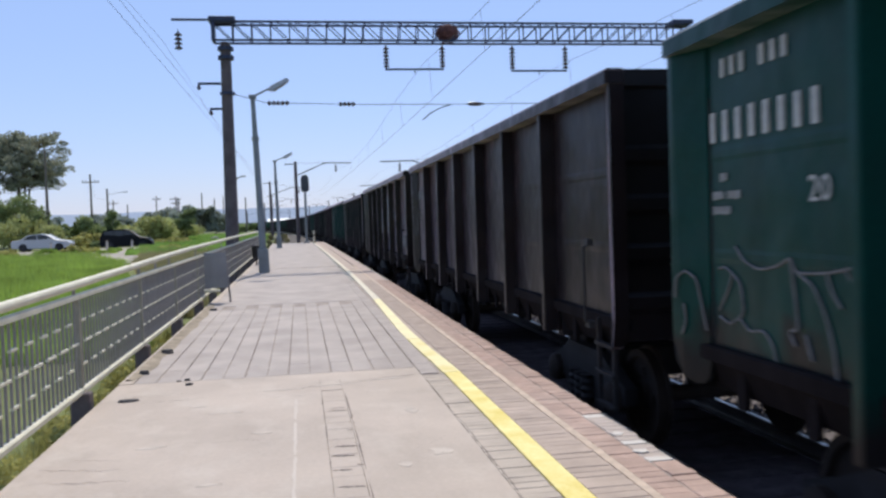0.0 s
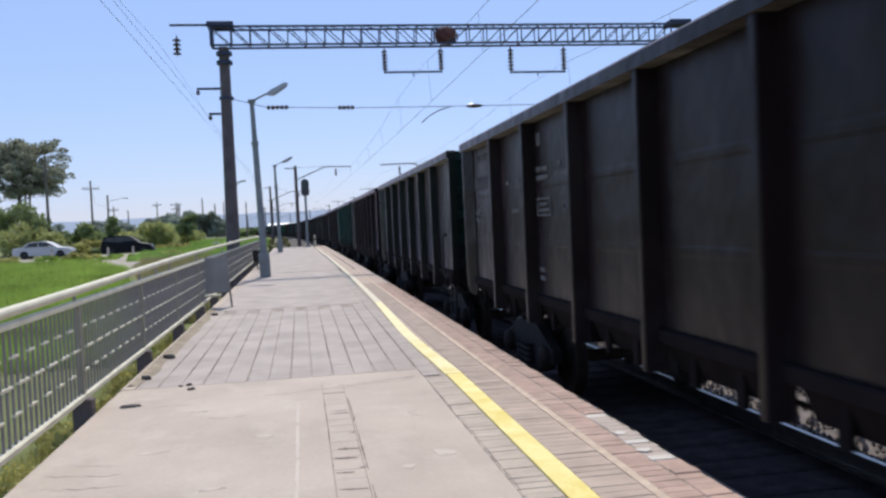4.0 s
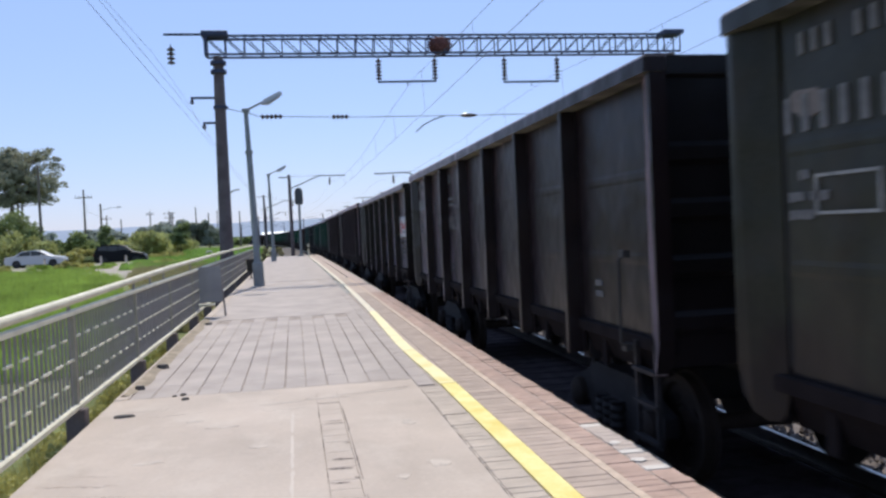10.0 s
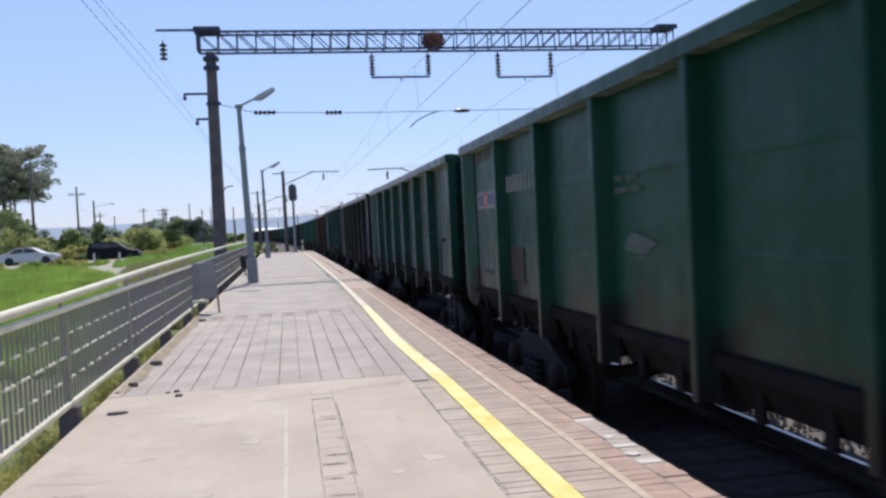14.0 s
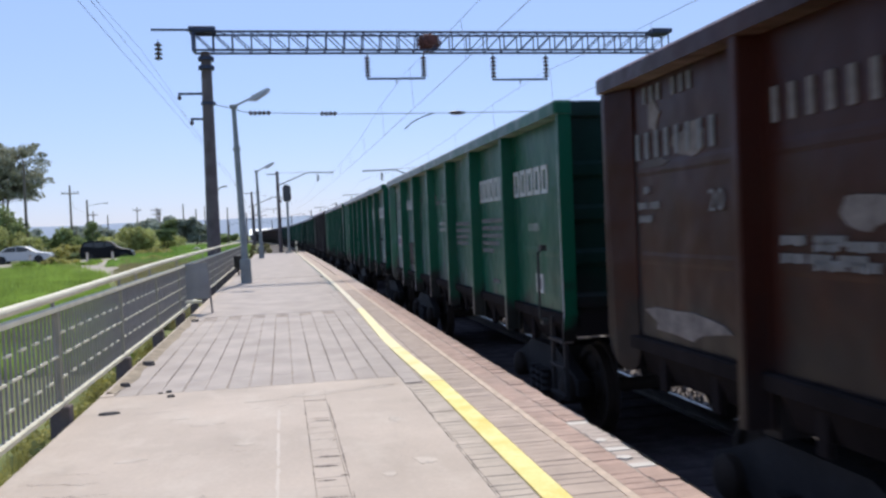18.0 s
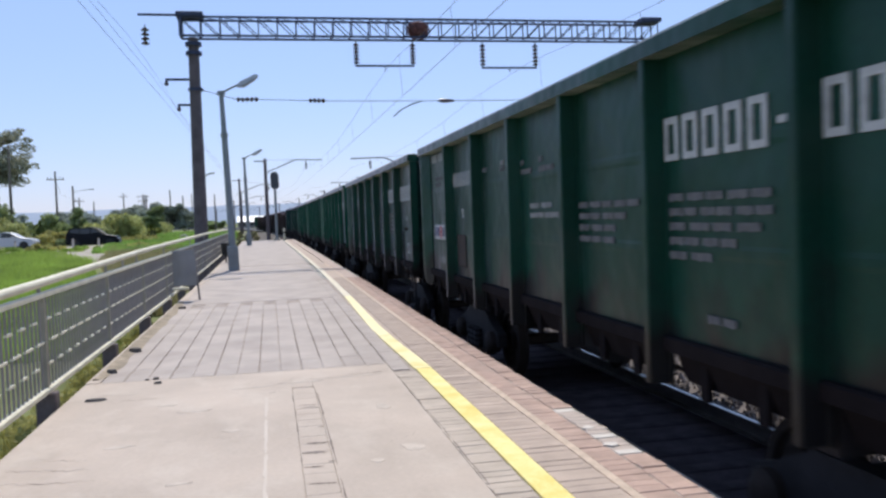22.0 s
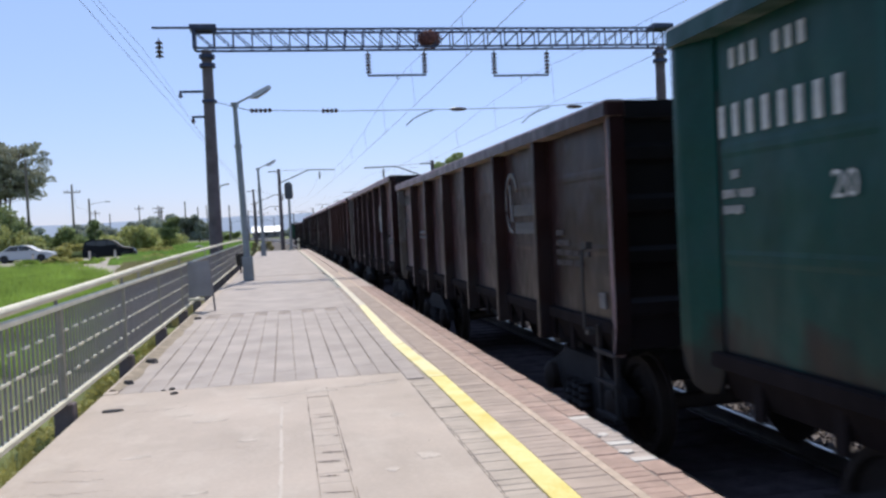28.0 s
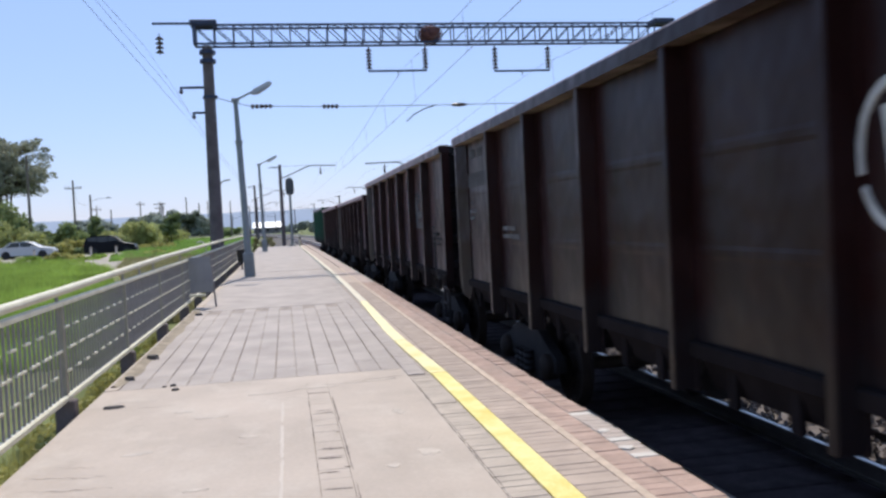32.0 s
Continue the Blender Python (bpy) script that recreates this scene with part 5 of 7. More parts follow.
def marks_small(w, mat, num=None):
    """The usual scatter of small stencils."""
    marks_common(w, mat, num)
    owner_bars(w, num or mat)
    lines(w, 2.45, 2.77, ((0.24, 1),), STENCIL_OLD)
    lines(w, 2.98, 2.77, ((0.22, 1),), mat)
    lines(w, 2.72, 2.39, ((0.36, 2),), mat)
    bars(w, "tall_mark", 4.00, 3.15, 2, 0.085, 0.045, 0.15, STENCIL_DULL if mat is STENCIL else mat)
    lines(w, 3.96, 2.85, ((0.46, 2), (0.46, 3)), STENCIL_OLD)
    lines(w, 4.80, 2.87, ((0.12, 1),), mat)
    lines(w, 4.68, 2.76, ((0.48, 3),), mat)
    f = part("wave_frame", hollow(3.94, 4.47, 2.33, 2.54, 0.018), STENCIL_DULL if mat is STENCIL else mat, w, "small framed sign of waves")
    bars(f, "wave_bar", 4.00, 2.38, 3, 0.145, 0.10, 0.035, mat)
    bars(f, "wave_bar", 4.05, 2.45, 2, 0.16, 0.11, 0.035, mat)
    ring(w, 4.97, 2.43, 0.058, 0.016, 0, 345, STENCIL_DULL if mat is STENCIL else mat, 1.0, "round_mark")
    lines(w, 5.06, 2.41, ((0.12, 1),), mat)
    lines(w, 3.97, 1.68, ((0.22, 1), (0.18, 1)), STENCIL_OLD)
    lines(w, 11.2, 1.75, ((0.2, 1), (0.2, 1)), mat)
    if mat is STENCIL:
        part("repair_patch", plate(Shape(), 2.97, 3.56, 1.52, 2.0, FACE, 0.013), PATCH, w, "dark rusty square patch")


def marks_lender(w, mat):
    """A tall white square with grey block shapes, and a list below it."""
    marks_small(w, mat)
    b = part("lender_plate", plate(Shape(), 5.66, 6.70, 2.62, 3.38), BANNER, w, "white square plate with grey block shapes")
    for d0 in (5.75, 6.06, 6.37):
        inks(b, "block_shape", [(d0, d0 + 0.06, 3.09, 3.31), (d0 + 0.06, d0 + 0.24, 3.26, 3.31), (d0 + 0.06, d0 + 0.24, 3.09, 3.14), (d0 + 0.18, d0 + 0.24, 3.14, 3.26)], GREY_INK)
    inks(b, "block_shape", [(5.75, 6.61, 2.98, 3.045)], GREY_INK)
    for d0 in (5.80, 6.22):
        inks(b, "block_shape", [(d0, d0 + 0.06, 2.68, 2.93), (d0 + 0.06, d0 + 0.34, 2.88, 2.93), (d0 + 0.28, d0 + 0.34, 2.76, 2.88), (d0 + 0.06, d0 + 0.34, 2.76, 2.81)], GREY_INK)
    lines(w, 5.98, 2.44, ((0.62, 2), (0.58, 2), (0.85, 3)), mat)
    lines(w, 5.98, 2.08, ((0.7, 2), (0.75, 3)), STENCIL_OLD)
    frames(w, "name_frame", 9.15, 2.75, 3, 0.34, 0.25, 0.34, mat, 0.055)
    bars(w, "red_bar", 9.15, 3.14, 1, 1.0, 0.98, 0.05, RED_INK)
    lines(w, 9.15, 2.60, ((1.05, 4),), mat)
    lines(w, 9.32, 2.42, ((0.75, 2), (0.6, 2), (0.95, 3), (1.0, 4)), mat)


def daub(parent, d0, d1, z0, z1, seed, mat=BLACK):
    """A ragged brushed patch on a plate."""
    g = random.Random(seed)
    pts = []
    for i in range(16):
        a = 2 * math.pi * i / 16
        k = g.uniform(0.75, 1.15)
        pts.append((HALF - (d0 + d1) / 2 + (d1 - d0) / 2 * k * max(-0.92, min(0.92, 1.3 * math.cos(a))), (z0 + z1) / 2 + (z1 - z0) / 2 * k * math.sin(a)))
    part("black_daub", Shape().prism(pts, FACE - THICK - 0.002, FACE - THICK, 0), mat, parent)


def marks_patches(w, mat):
    """Whitewashed patches over old writing."""
    marks_common(w, STENCIL_OLD)
    wash = material("old whitewash", (0.20, 0.21, 0.22), vary=0.3, scale=3, grain=30)
    p = part("whitewash", plate(Shape(), 5.62, 6.70, 1.95, 2.62), wash, w, "greyish whitewashed patch")
    daub(p, 5.78, 6.45, 2.24, 2.52, 3)
    p = part("whitewash", plate(Shape(), 7.36, 8.62, 1.95, 3.06), wash, w, "large greyish whitewashed patch")
    daub(p, 7.55, 8.25, 2.02, 2.18, 4)
    lines(w, 7.5, 2.36, ((1.0, 4),), STENCIL_OLD)
    b = part("dark_banner", plate(Shape(), 9.02, 10.42, 2.34, 2.58), BLACK, w, "black banner with pale bars and a thin pale border")
    inks(b, "banner_bar", [(9.05, 10.40, 2.555, 2.57), (9.05, 10.40, 2.35, 2.362), (9.10, 9.24, 2.40, 2.51), (9.30, 9.32, 2.36, 2.55)], STENCIL_OLD)
    inks(b, "banner_bar", [(9.40 + k * 0.115, 9.48 + k * 0.115, 2.42, 2.50) for k in range(8)], STENCIL_OLD)
    p = part("whitewash", plate(Shape(), 11.05, 11.75, 1.62, 1.92), STENCIL_OLD, w, "small greyish whitewashed patch")
    lines(w, 0.5, 2.9, ((0.5, 1), (0.45, 1)), STENCIL_OLD)


CHALK_DULL = material("dull pale overpaint", (0.055, 0.047, 0.047), rough=0.85, vary=0.35, scale=5, grain=30, bump=0.2)


def smear(w, d0, d1, z0, z1, seed, mat=CHALK):
    """A ragged chalky patch."""
    g = random.Random(seed)
    n = 14
    pts = []
    for i in range(n):
        a = 2 * math.pi * i / n
        k = g.uniform(0.65, 1.1)
        pts.append((HALF - (d0 + d1) / 2 + (d1 - d0) / 2 * k * math.cos(a), (z0 + z1) / 2 + (z1 - z0) / 2 * k * math.sin(a)))
    part("chalk_smear", Shape().prism(pts, FACE - 0.0085, FACE, 0), mat, w, "ragged chalky smear")


def graffiti(w):
    """A pale sprayed scrawl along the lower side: arched outlines with long drips."""
    strokes = (
        ((0.02, 1.66), (0.03, 1.80), (0.12, 1.86), (0.22, 1.80), (0.26, 1.62), (0.30, 1.45)),
        ((0.08, 1.40), (0.12, 1.50), (0.10, 1.62)),
        ((0.42, 1.60), (0.54, 1.74), (0.60, 1.86), (0.50, 1.90), (0.42, 1.88)),
        ((0.60, 1.86), (0.70, 1.80), (0.74, 1.62), (0.66, 1.56)),
        ((0.64, 2.04), (0.74, 1.95), (0.92, 1.90), (1.12, 1.93), (1.26, 1.99), (1.32, 1.90), (1.62, 1.92), (1.82, 1.96)),
        ((0.42, 1.56), (0.56, 1.52), (0.68, 1.58), (0.80, 1.50), (0.96, 1.53), (1.06, 1.46), (1.10, 1.36)),
        ((1.26, 1.99), (1.30, 1.80), (1.33, 1.58), (1.24, 1.56), (1.30, 1.48)),
        ((1.34, 1.90), (1.48, 1.84), (1.58, 1.70), (1.66, 1.50), (1.68, 1.30)),
        ((1.40, 1.56), (1.46, 1.42)),
        ((1.60, 1.92), (1.64, 1.82), (1.72, 1.74)),
        ((1.76, 1.94), (1.84, 1.84), (1.90, 1.72)),
    )
    for k, pts in enumerate(strokes):
        q = []
        for (d0, z0), (d1, z1) in zip(pts[:-1], pts[1:]):
            q += [(d0 + (d1 - d0) * i / 4, z0 + (z1 - z0) * i / 4) for i in range(4)]
        q.append(pts[-1])
        sm = [q[0]] + [tuple((q[i - 1][j] + q[i][j] * 2 + q[i + 1][j]) / 4 for j in (0, 1)) for i in range(1, len(q) - 1)] + [q[-1]]
        sm = [(d + 0.05, z + 0.05) for d, z in sm]
        x_at = lambda d: FACE - 0.008 - (0.14 - 0.11 * min(1.0, max(0.0, (d - 0.06) / 0.30)) if d < 0.37 else 0.0)
        part("graffiti", Shape().chain([(x_at(d), HALF - d, z) for d, z in sm], 0.010, 5), STENCIL_OLD, w, "pale sprayed graffiti stroke")


HIGH, TALL, LOW = wagon(3.57), wagon(3.50), wagon(3.27)
S, O, D = STENCIL, STENCIL_OLD, STENCIL_DULL
TRAIN = [  # paint, height, markings, label
    ("teal", HIGH, lambda w: (marks_small(w, S), graffiti(w)), "blue-green open coal wagon with graffiti"),
    ("soot", HIGH, lambda w: marks_common(w, O, D), "sooty brown open coal wagon"),
    ("olive", HIGH, lambda w: marks_patches(w, O), "sooty olive coal wagon with whitewashed patches"),
    ("dark_green", TALL, lambda w: (marks_small(w, O, D), part("notice_frame", plate(Shape(), 12.05, 12.28, 1.56, 1.76), D, w, "small pale notice")), "sooty dark green open coal wagon"),
    ("teal", HIGH, lambda w: (marks_small(w, S), marks_banner(w, S, 7.35, 2.28, 2.68, cloth=BANNER_SOFT), lines(w, 9.12, 2.56, ((1.2, 4), (1.0, 4), (0.85, 3), (1.25, 5)), S)), "blue-green coal wagon with a white banner"),
    ("soot", HIGH, lambda w: marks_small(w, O), "sooty brown open coal wagon"),
    ("dark_green", HIGH, lambda w: marks_common(w, O), "sooty dark green open coal wagon"),
    ("soot", HIGH, lambda w: marks_small(w, O), "sooty brown open coal wagon"),
    ("teal", HIGH, lambda w: (marks_small(w, S), marks_banner(w, S, 7.35, 2.2, 2.60, ink=RED_INK, cloth=BANNER_SOFT), lines(w, 9.12, 2.50, ((1.2, 4), (1.0, 4), (0.85, 3), (1.25, 5)), S)), "blue-green coal wagon with a white banner"),
    ("soot", HIGH, lambda w: marks_common(w, O), "sooty brown open coal wagon"),
    ("olive", TALL, lambda w: (marks_small(w, O, D), lines(w, 0.74, 1.68, ((0.16, 1), (0.36, 2), (0.16, 1)), D)), "sooty olive open coal wagon"),
    ("moss", HIGH, lambda w: (marks_small(w, O), marks_banner(w, S, cloth=BANNER_DUSTY, sign=GREY_INK), smear(w, 0.42, 0.78, 2.84, 3.04, 12), part("wave_frame", hollow(0.66, 1.18, 2.32, 2.54, 0.018), D, w, "small framed sign of waves"), smear(w, 12.0, 12.3, 2.66, 2.92, 14, BLACK)), "grey moss-green coal wagon with a white banner"),
    ("soot", HIGH, lambda w: marks_small(w, O, D), "sooty brown open coal wagon"),
    ("olive", TALL, lambda w: (marks_small(w, O), marks_banner(w, S, 10.86, 2.20, 2.70, ink=RED_INK), lines(w, 11.0, 2.08, ((0.55, 2), (0.8, 3), (0.7, 3), (0.75, 3)), O)), "sooty olive coal wagon with a white banner"),
    ("soot", HIGH, lambda w: (marks_common(w, O), part("overpainting", plate(Shape(), 7.50, 8.52, 3.08, 3.30), CHALK_DULL, w, "faint pale painted-over rectangle")), "sooty brown open coal wagon"),
    ("soot", HIGH, lambda w: marks_small(w, O), "sooty brown open coal wagon"),
    ("dull_green", TALL, lambda w: (marks_worn(w), smear(w, 5.75, 6.5, 2.0, 2.2, 31, CHALK_GREEN)), "dull green coal wagon with a dusty maker's plate"),
    ("dull_green", TALL, lambda w: (marks_small(w, O), ring(w, 9.55, 2.75, 0.24, 0.05, 0, 300, O), lines(w, 9.35, 2.3, ((0.5, 2), (0.9, 3), (0.8, 3)), O)), "dull green coal wagon with a round mark"),
    ("dark_green", TALL, lambda w: marks_small(w, O), "sooty dark green open coal wagon"),
    ("teal", HIGH, lambda w: marks_lender(w, S), "blue-green coal wagon with a white square plate"),
    ("rust", TALL, lambda w: (marks_company(w, S), smear(w, 0.40, 1.75, 1.46, 1.68, 1), smear(w, 1.00, 1.50, 2.72, 2.98, 2), smear(w, 0.60, 0.82, 2.98, 3.24, 3), smear(w, 0.42, 1.0, 2.70, 2.78, 7, CHALK_DULL), smear(w, 2.75, 3.2, 2.20, 2.44, 4), number(w, CHALK, 2.25, 2.84), lines(w, 2.6, 2.12, ((0.8, 3), (0.85, 3)), O)), "rust-red coal wagon with a ring mark and pale smears"),
    ("green", TALL, lambda w: marks_coal(w), "bright green coal wagon with a tall white name"),
    ("green", TALL, lambda w: marks_coal(w), "bright green coal wagon with a tall white name"),
    ("green", TALL, lambda w: marks_coal(w), "bright green coal wagon with a tall white name"),
    ("slate", HIGH, lambda w: (marks_small(w, O, D), lines(w, 7.42, 2.84, ((0.5, 2), (0.8, 3), (0.9, 3), (0.7, 3)), O), lines(w, 9.15, 2.80, ((0.6, 2), (0.9, 4), (1.0, 4), (0.7, 3)), O)), "sooty slate grey open coal wagon"),
    ("dull_green", TALL, lambda w: marks_coal(w), "dull green coal wagon with a tall white name"),
    ("dull_green", TALL, lambda w: marks_coal(w), "dull green coal wagon with a tall white name"),
    ("green", TALL, lambda w: marks_coal(w), "bright green coal wagon with a tall white name"),
    ("green", TALL, lambda w: marks_coal(w), "bright green coal wagon with a tall white name"),
    ("green", TALL, lambda w: marks_coal(w), "bright green coal wagon with a tall white name"),
    ("dull_green", TALL, lambda w: marks_coal(w), "dull green coal wagon with a tall white name"),
    ("teal", HIGH, lambda w: marks_lender(w, S), "blue-green coal wagon with a white square plate"),
    ("brown", LOW, lambda w: marks_company(w, O), "brown coal wagon with a faded ring mark"),
    ("brown", HIGH, lambda w: marks_company(w, S), "brown coal wagon with a ring mark"),
    ("rust", HIGH, lambda w: (marks_company(w, O), smear(w, 0.5, 1.5, 2.60, 2.74, 5), number(w, S, 2.25, 2.84)), "rust-red coal wagon with a ring mark"),
    ("dull_brown", HIGH, lambda w: (marks_company(w, O), part("overpainting", plate(Shape(), 7.42, 8.50, 2.24, 2.5), CHALK_DULL, w, "faint pale painted-over rectangle"), smear(w, 7.6, 7.85, 2.66, 2.74, 8), smear(w, 5.75, 6.6, 2.3, 2.9, 9, CHALK_DULL)), "dull sooty brown coal wagon with a ring mark"),
    ("brown", HIGH, lambda w: marks_company(w, S), "brown coal wagon with a ring mark"),
    ("brown", HIGH, lambda w: marks_company(w, O), "brown coal wagon with a ring mark"),
    ("brown", LOW, lambda w: marks_common(w, O), "brown open coal wagon"),
    ("brown", LOW, lambda w: marks_common(w, O), "brown open coal wagon"),
    ("green", TALL, lambda w: marks_coal(w), "bright green last wagon of the goods train"),
]


SURGE = ((0, 0.32), (1, 0.10), (2, 0.10), (3, 0.28), (6, 0.15), (7, 0.25), (8, 0.30), (9, 0.40), (10, 0.02), (11, 0.20), (12, 0.20), (13, 0.25), (14, 0.33), (17, 0.25),
         (18, 0.30), (19, 0.18), (20, -0.12), (21, 0.32), (22, 0.25), (23, 0.12), (24, 0.42), (25, 0.38), (28, 0.27), (29, 0.27), (30, 0.35), (31, 0.40), (32, 0.40))


def travelled(t):
    """How far the train has rolled: nearly even speed, with small surges through the couplings."""
    return 15.49473 * t - 0.0072424 * t * t + 0.00017265 * t ** 3 + float(np.interp(t, [k for k, _ in SURGE], [d for _, d in SURGE]))


def line_pose(y):
    """The pose of a wagon whose middle is at y on the bending line."""
    return pose(TRACK + bend(y), y, RAIL, 0, 0, math.degrees(heading(y)))


# end walls: the shade between wagons is put into a darker paint
END_PAINT = {"green": "end_green_shaded", "dull_green": "end_green_shaded", "teal": "end_green_shaded", "dark_green": "end_green_shaded"}
wagons = []
for n, (colour, kind, marks, label) in enumerate(TRAIN):
    w = copy_thing(kind, line_pose(6.0355 + PITCH * n - HALF))
    for o in w.children:
        if o.name.split(".")[0] in BODY:
            o.material_slots[0].link = "OBJECT"
            o.material_slots[0].material = DARK_UNDER if o.name.split(".")[0] in ("hatch", "sill") else PAINTS[END_PAINT.get(colour, "end_shaded")] if o.name.startswith("end_wall") else PAINTS[colour]
    tagged(w, label + " on rails")
    marks(w)
    wagons.append(w)
for kind in (HIGH, TALL, LOW):
    for o in (*kind.children_recursive, kind):
        bpy.data.objects.remove(o)


def motions():
    """The train rolls past; its wheels turn while they are near."""
    for n, w in enumerate(wagons):
        y0 = 6.0355 + PITCH * n - HALF
        walk(w, [(t, line_pose(y0 - travelled(t))) for t in sorted({k for k, _ in SURGE} | {4.5, 15.5, 26.5})])
        t_in = max(0.0, (y0 - 32) / 15.45)
        t_out = min(32.0, (y0 + 6) / 15.45)
        k0, k1 = math.ceil(t_in * FPS), math.floor(t_out * FPS)
        if k1 <= k0:
            continue
        for b in w.children:
            if b.name.split(".")[0] != "bogie":
                continue
            for ws in b.children:
                if ws.name.split(".")[0] == "wheelset":
                    y = ws.location.y
                    roll = lambda k: math.degrees(travelled(k / FPS) / 0.475)
                    r0 = roll(k0)
                    rows = [(k / FPS, pose(0, y, 0.475, (roll(k) - r0) % 360)) for k in range(k0, k1 + 1)]
                    if k0 > 0:
                        rows.insert(0, (0.0, rows[0][1]))
                    if k1 < 32 * FPS:
                        rows.append((32.0, rows[-1][1]))
                    walk(ws, rows)



# ---- line-side masts, signal, far poles ----
def bracket_mast(x, y, top, reach, z_arm, label, group="overhead-line masts"):
    """A concrete mast with a sloped cantilever arm and a hanging insulator."""
    m = thing("catenary_mast", pose(x, y, 0), label, "mast", group)
    part("mast", Shape().tube((0.05, 0, -0.8), (0, 0, top), 0.18, 0.125, 12), MAST, m, smooth=True)
    if reach:
        sg = 1 if reach > 0 else -1
        a = Shape().chain([(0, 0, z_arm - 1.05), (abs(reach) * 0.53 * sg, 0, z_arm), (reach, 0, z_arm - 0.04)], 0.045, 6)
        part("cantilever", a, TRUSS, m, "sloped steel cantilever", True)
        part("insulator", insulator(reach * 0.72, 0, z_arm - 0.75, z_arm - 0.2, 4, 0.11), PORCELAIN, m, smooth=True)
        part("tie", Shape().tube((0, 0, top - 0.15), (reach * 0.53, 0, z_arm + 0.03), 0.012, 0.012, 5), COPPER, m)
    part("crossarm", Shape().box(-0.9, 0.1, -0.04, 0.04, top - 0.25, top - 0.17), TRUSS, m)
    return m


bracket_mast(-0.50, 71.4, 6.78, 4.70, 6.63, "dark concrete mast with a sloped overhead-line arm")
bracket_mast(10.6, 60.0, 6.2, -5.0, 5.86, "dark concrete mast beyond the tracks with an arm over the line")
for i, y in enumerate((112, 164, 216, 268, 330)):
    x = -2.6 + bend(y) + (0.4 if i % 2 else 0)
    bracket_mast(x, y, 7.2, 5.2, 6.4, "distant dark mast with an overhead-line arm")
    bracket_mast(13.6 + bend(y), y, 7.2, -4.4, 6.4, "distant dark mast with an overhead-line arm")

sig = thing("signal_post", pose(0.22, 68.2, 0), "grey railway signal post with a dark hooded head, seen from behind", "signal")
part("post", Shape().tube((0, 0, -0.1), (0, 0, 5.5), 0.11, 0.09, 10), POST, sig, smooth=True)
h = Shape()
ring_pts = [(-0.32, 4.25), (-0.22, 4.12), (0.22, 4.12), (0.32, 4.25), (0.32, 5.2), (0.22, 5.42), (-0.22, 5.42), (-0.32, 5.2)]
h.prism(ring_pts, -0.16, 0.0, 1)
head = part("head", h, BOARD_DARK, sig, "dark grey backing board")
for z in (4.5, 5.0):
    part("lamp_case", Shape().tube((0, 0.0, z), (0, 0.25, z), 0.15, 0.13, 10), BLACK, head, smooth=True)
part("foot", Shape().soft(-0.25, 0.25, -0.25, 0.25, -0.3, 0.12, 0.02), SLAB, sig)

stub = thing("marker_post", pose(0.68 + 0.1, 66.5, 0), "short yellowish striped marker post at the platform's end", "post")
part("post", Shape().tube((0, 0, -0.02), (0, 0, 0.95), 0.09, 0.09, 10), CREAM, stub, smooth=True)
part("band", Shape().tube((0, 0, 0.55), (0, 0, 0.7), 0.093, 0.093, 10), BLACK, stub, smooth=True)


def wood_pole(x, y, top, arms, label):
    p = thing("utility_pole", pose(x, y, ground_height(x, y)), label, "utility pole", "wooden line poles")
    hgt = top - ground_height(x, y)
    part("pole", Shape().tube((0, 0, -0.3), (0, 0, hgt), 0.17, 0.11, 9), WOOD, p, smooth=True)
    for dz, half in arms:
        a = part("crossarm", Shape().box(-half, half, -0.06, 0.06, hgt - dz, hgt - dz + 0.13), WOOD, p)
        for k in (-0.9, -0.5, 0.5, 0.9):
            part("pin_insulator", Shape().disc_stack((k * half, 0, hgt - dz + 0.12), (0, 0, 1), [(0, 0.02), (0.1, 0.02), (0.12, 0.07), (0.22, 0.06), (0.26, 0.02)], 8), PORCELAIN, a)
    return p


wood_pole(-28.4, 120, 9.2, ((1.15, 1.1),), "grey wooden line pole with one crossarm")
lit = wood_pole(-26.3, 120, 7.2, (), "plain grey wooden pole with a small lamp on a thin arm")
zl = 7.2 - ground_height(-26.3, 120)
part("arm", Shape().chain([(0, 0, zl - 0.9), (1.0, 0, zl - 0.65), (2.2, 0, zl - 0.5)], 0.03, 5), POST, lit, smooth=True)
part("lantern", Shape().soft(2.1, 2.7, -0.1, 0.1, zl - 0.58, zl - 0.44, 0.03), GALV, lit)
wood_pole(-40.5, 190, 8.0, ((0.9, 1.0),), "far grey wooden pole")
wood_pole(-31.5, 190, 8.6, ((0.8, 0.9),), "far grey wooden pole")
wood_pole(-27.5, 190, 8.4, ((0.7, 1.2), (1.6, 1.0)), "far double-armed wooden pole")
wood_pole(-26.1, 92, 10.2, (), "tall grey pole standing in front of the big tree")
for x, y, t in ((-24, 170, 7.4), (-20.5, 178, 8.6), (-17, 168, 7.0), (-15.2, 190, 7.6), (-21, 230, 9.5), (-12.6, 150, 6.6), (-11.6, 176, 7.4), (-28.6, 200, 8.4), (-36, 182, 6.8)):
    wood_pole(x, y, t, (), "distant plain pole by the road")


def road_lamp(x, y, top, side):
    p = thing("road_lamp", pose(x, y, ground_height(x, y)), "distant road lamp on a curved arm", "street lamp", "road lamps")
    h0 = top - ground_height(x, y)
    part("pole", Shape().chain([(0, 0, -0.2), (0, 0, h0 - 0.5), (side * 0.5, 0, h0), (side * 1.4, 0, h0 + 0.15)], 0.07, 7), POST, p, smooth=True)
    part("lantern", Shape().soft(*sorted((side * 1.3, side * 2.0)), -0.12, 0.12, h0 + 0.06, h0 + 0.24, 0.04), GALV, p)


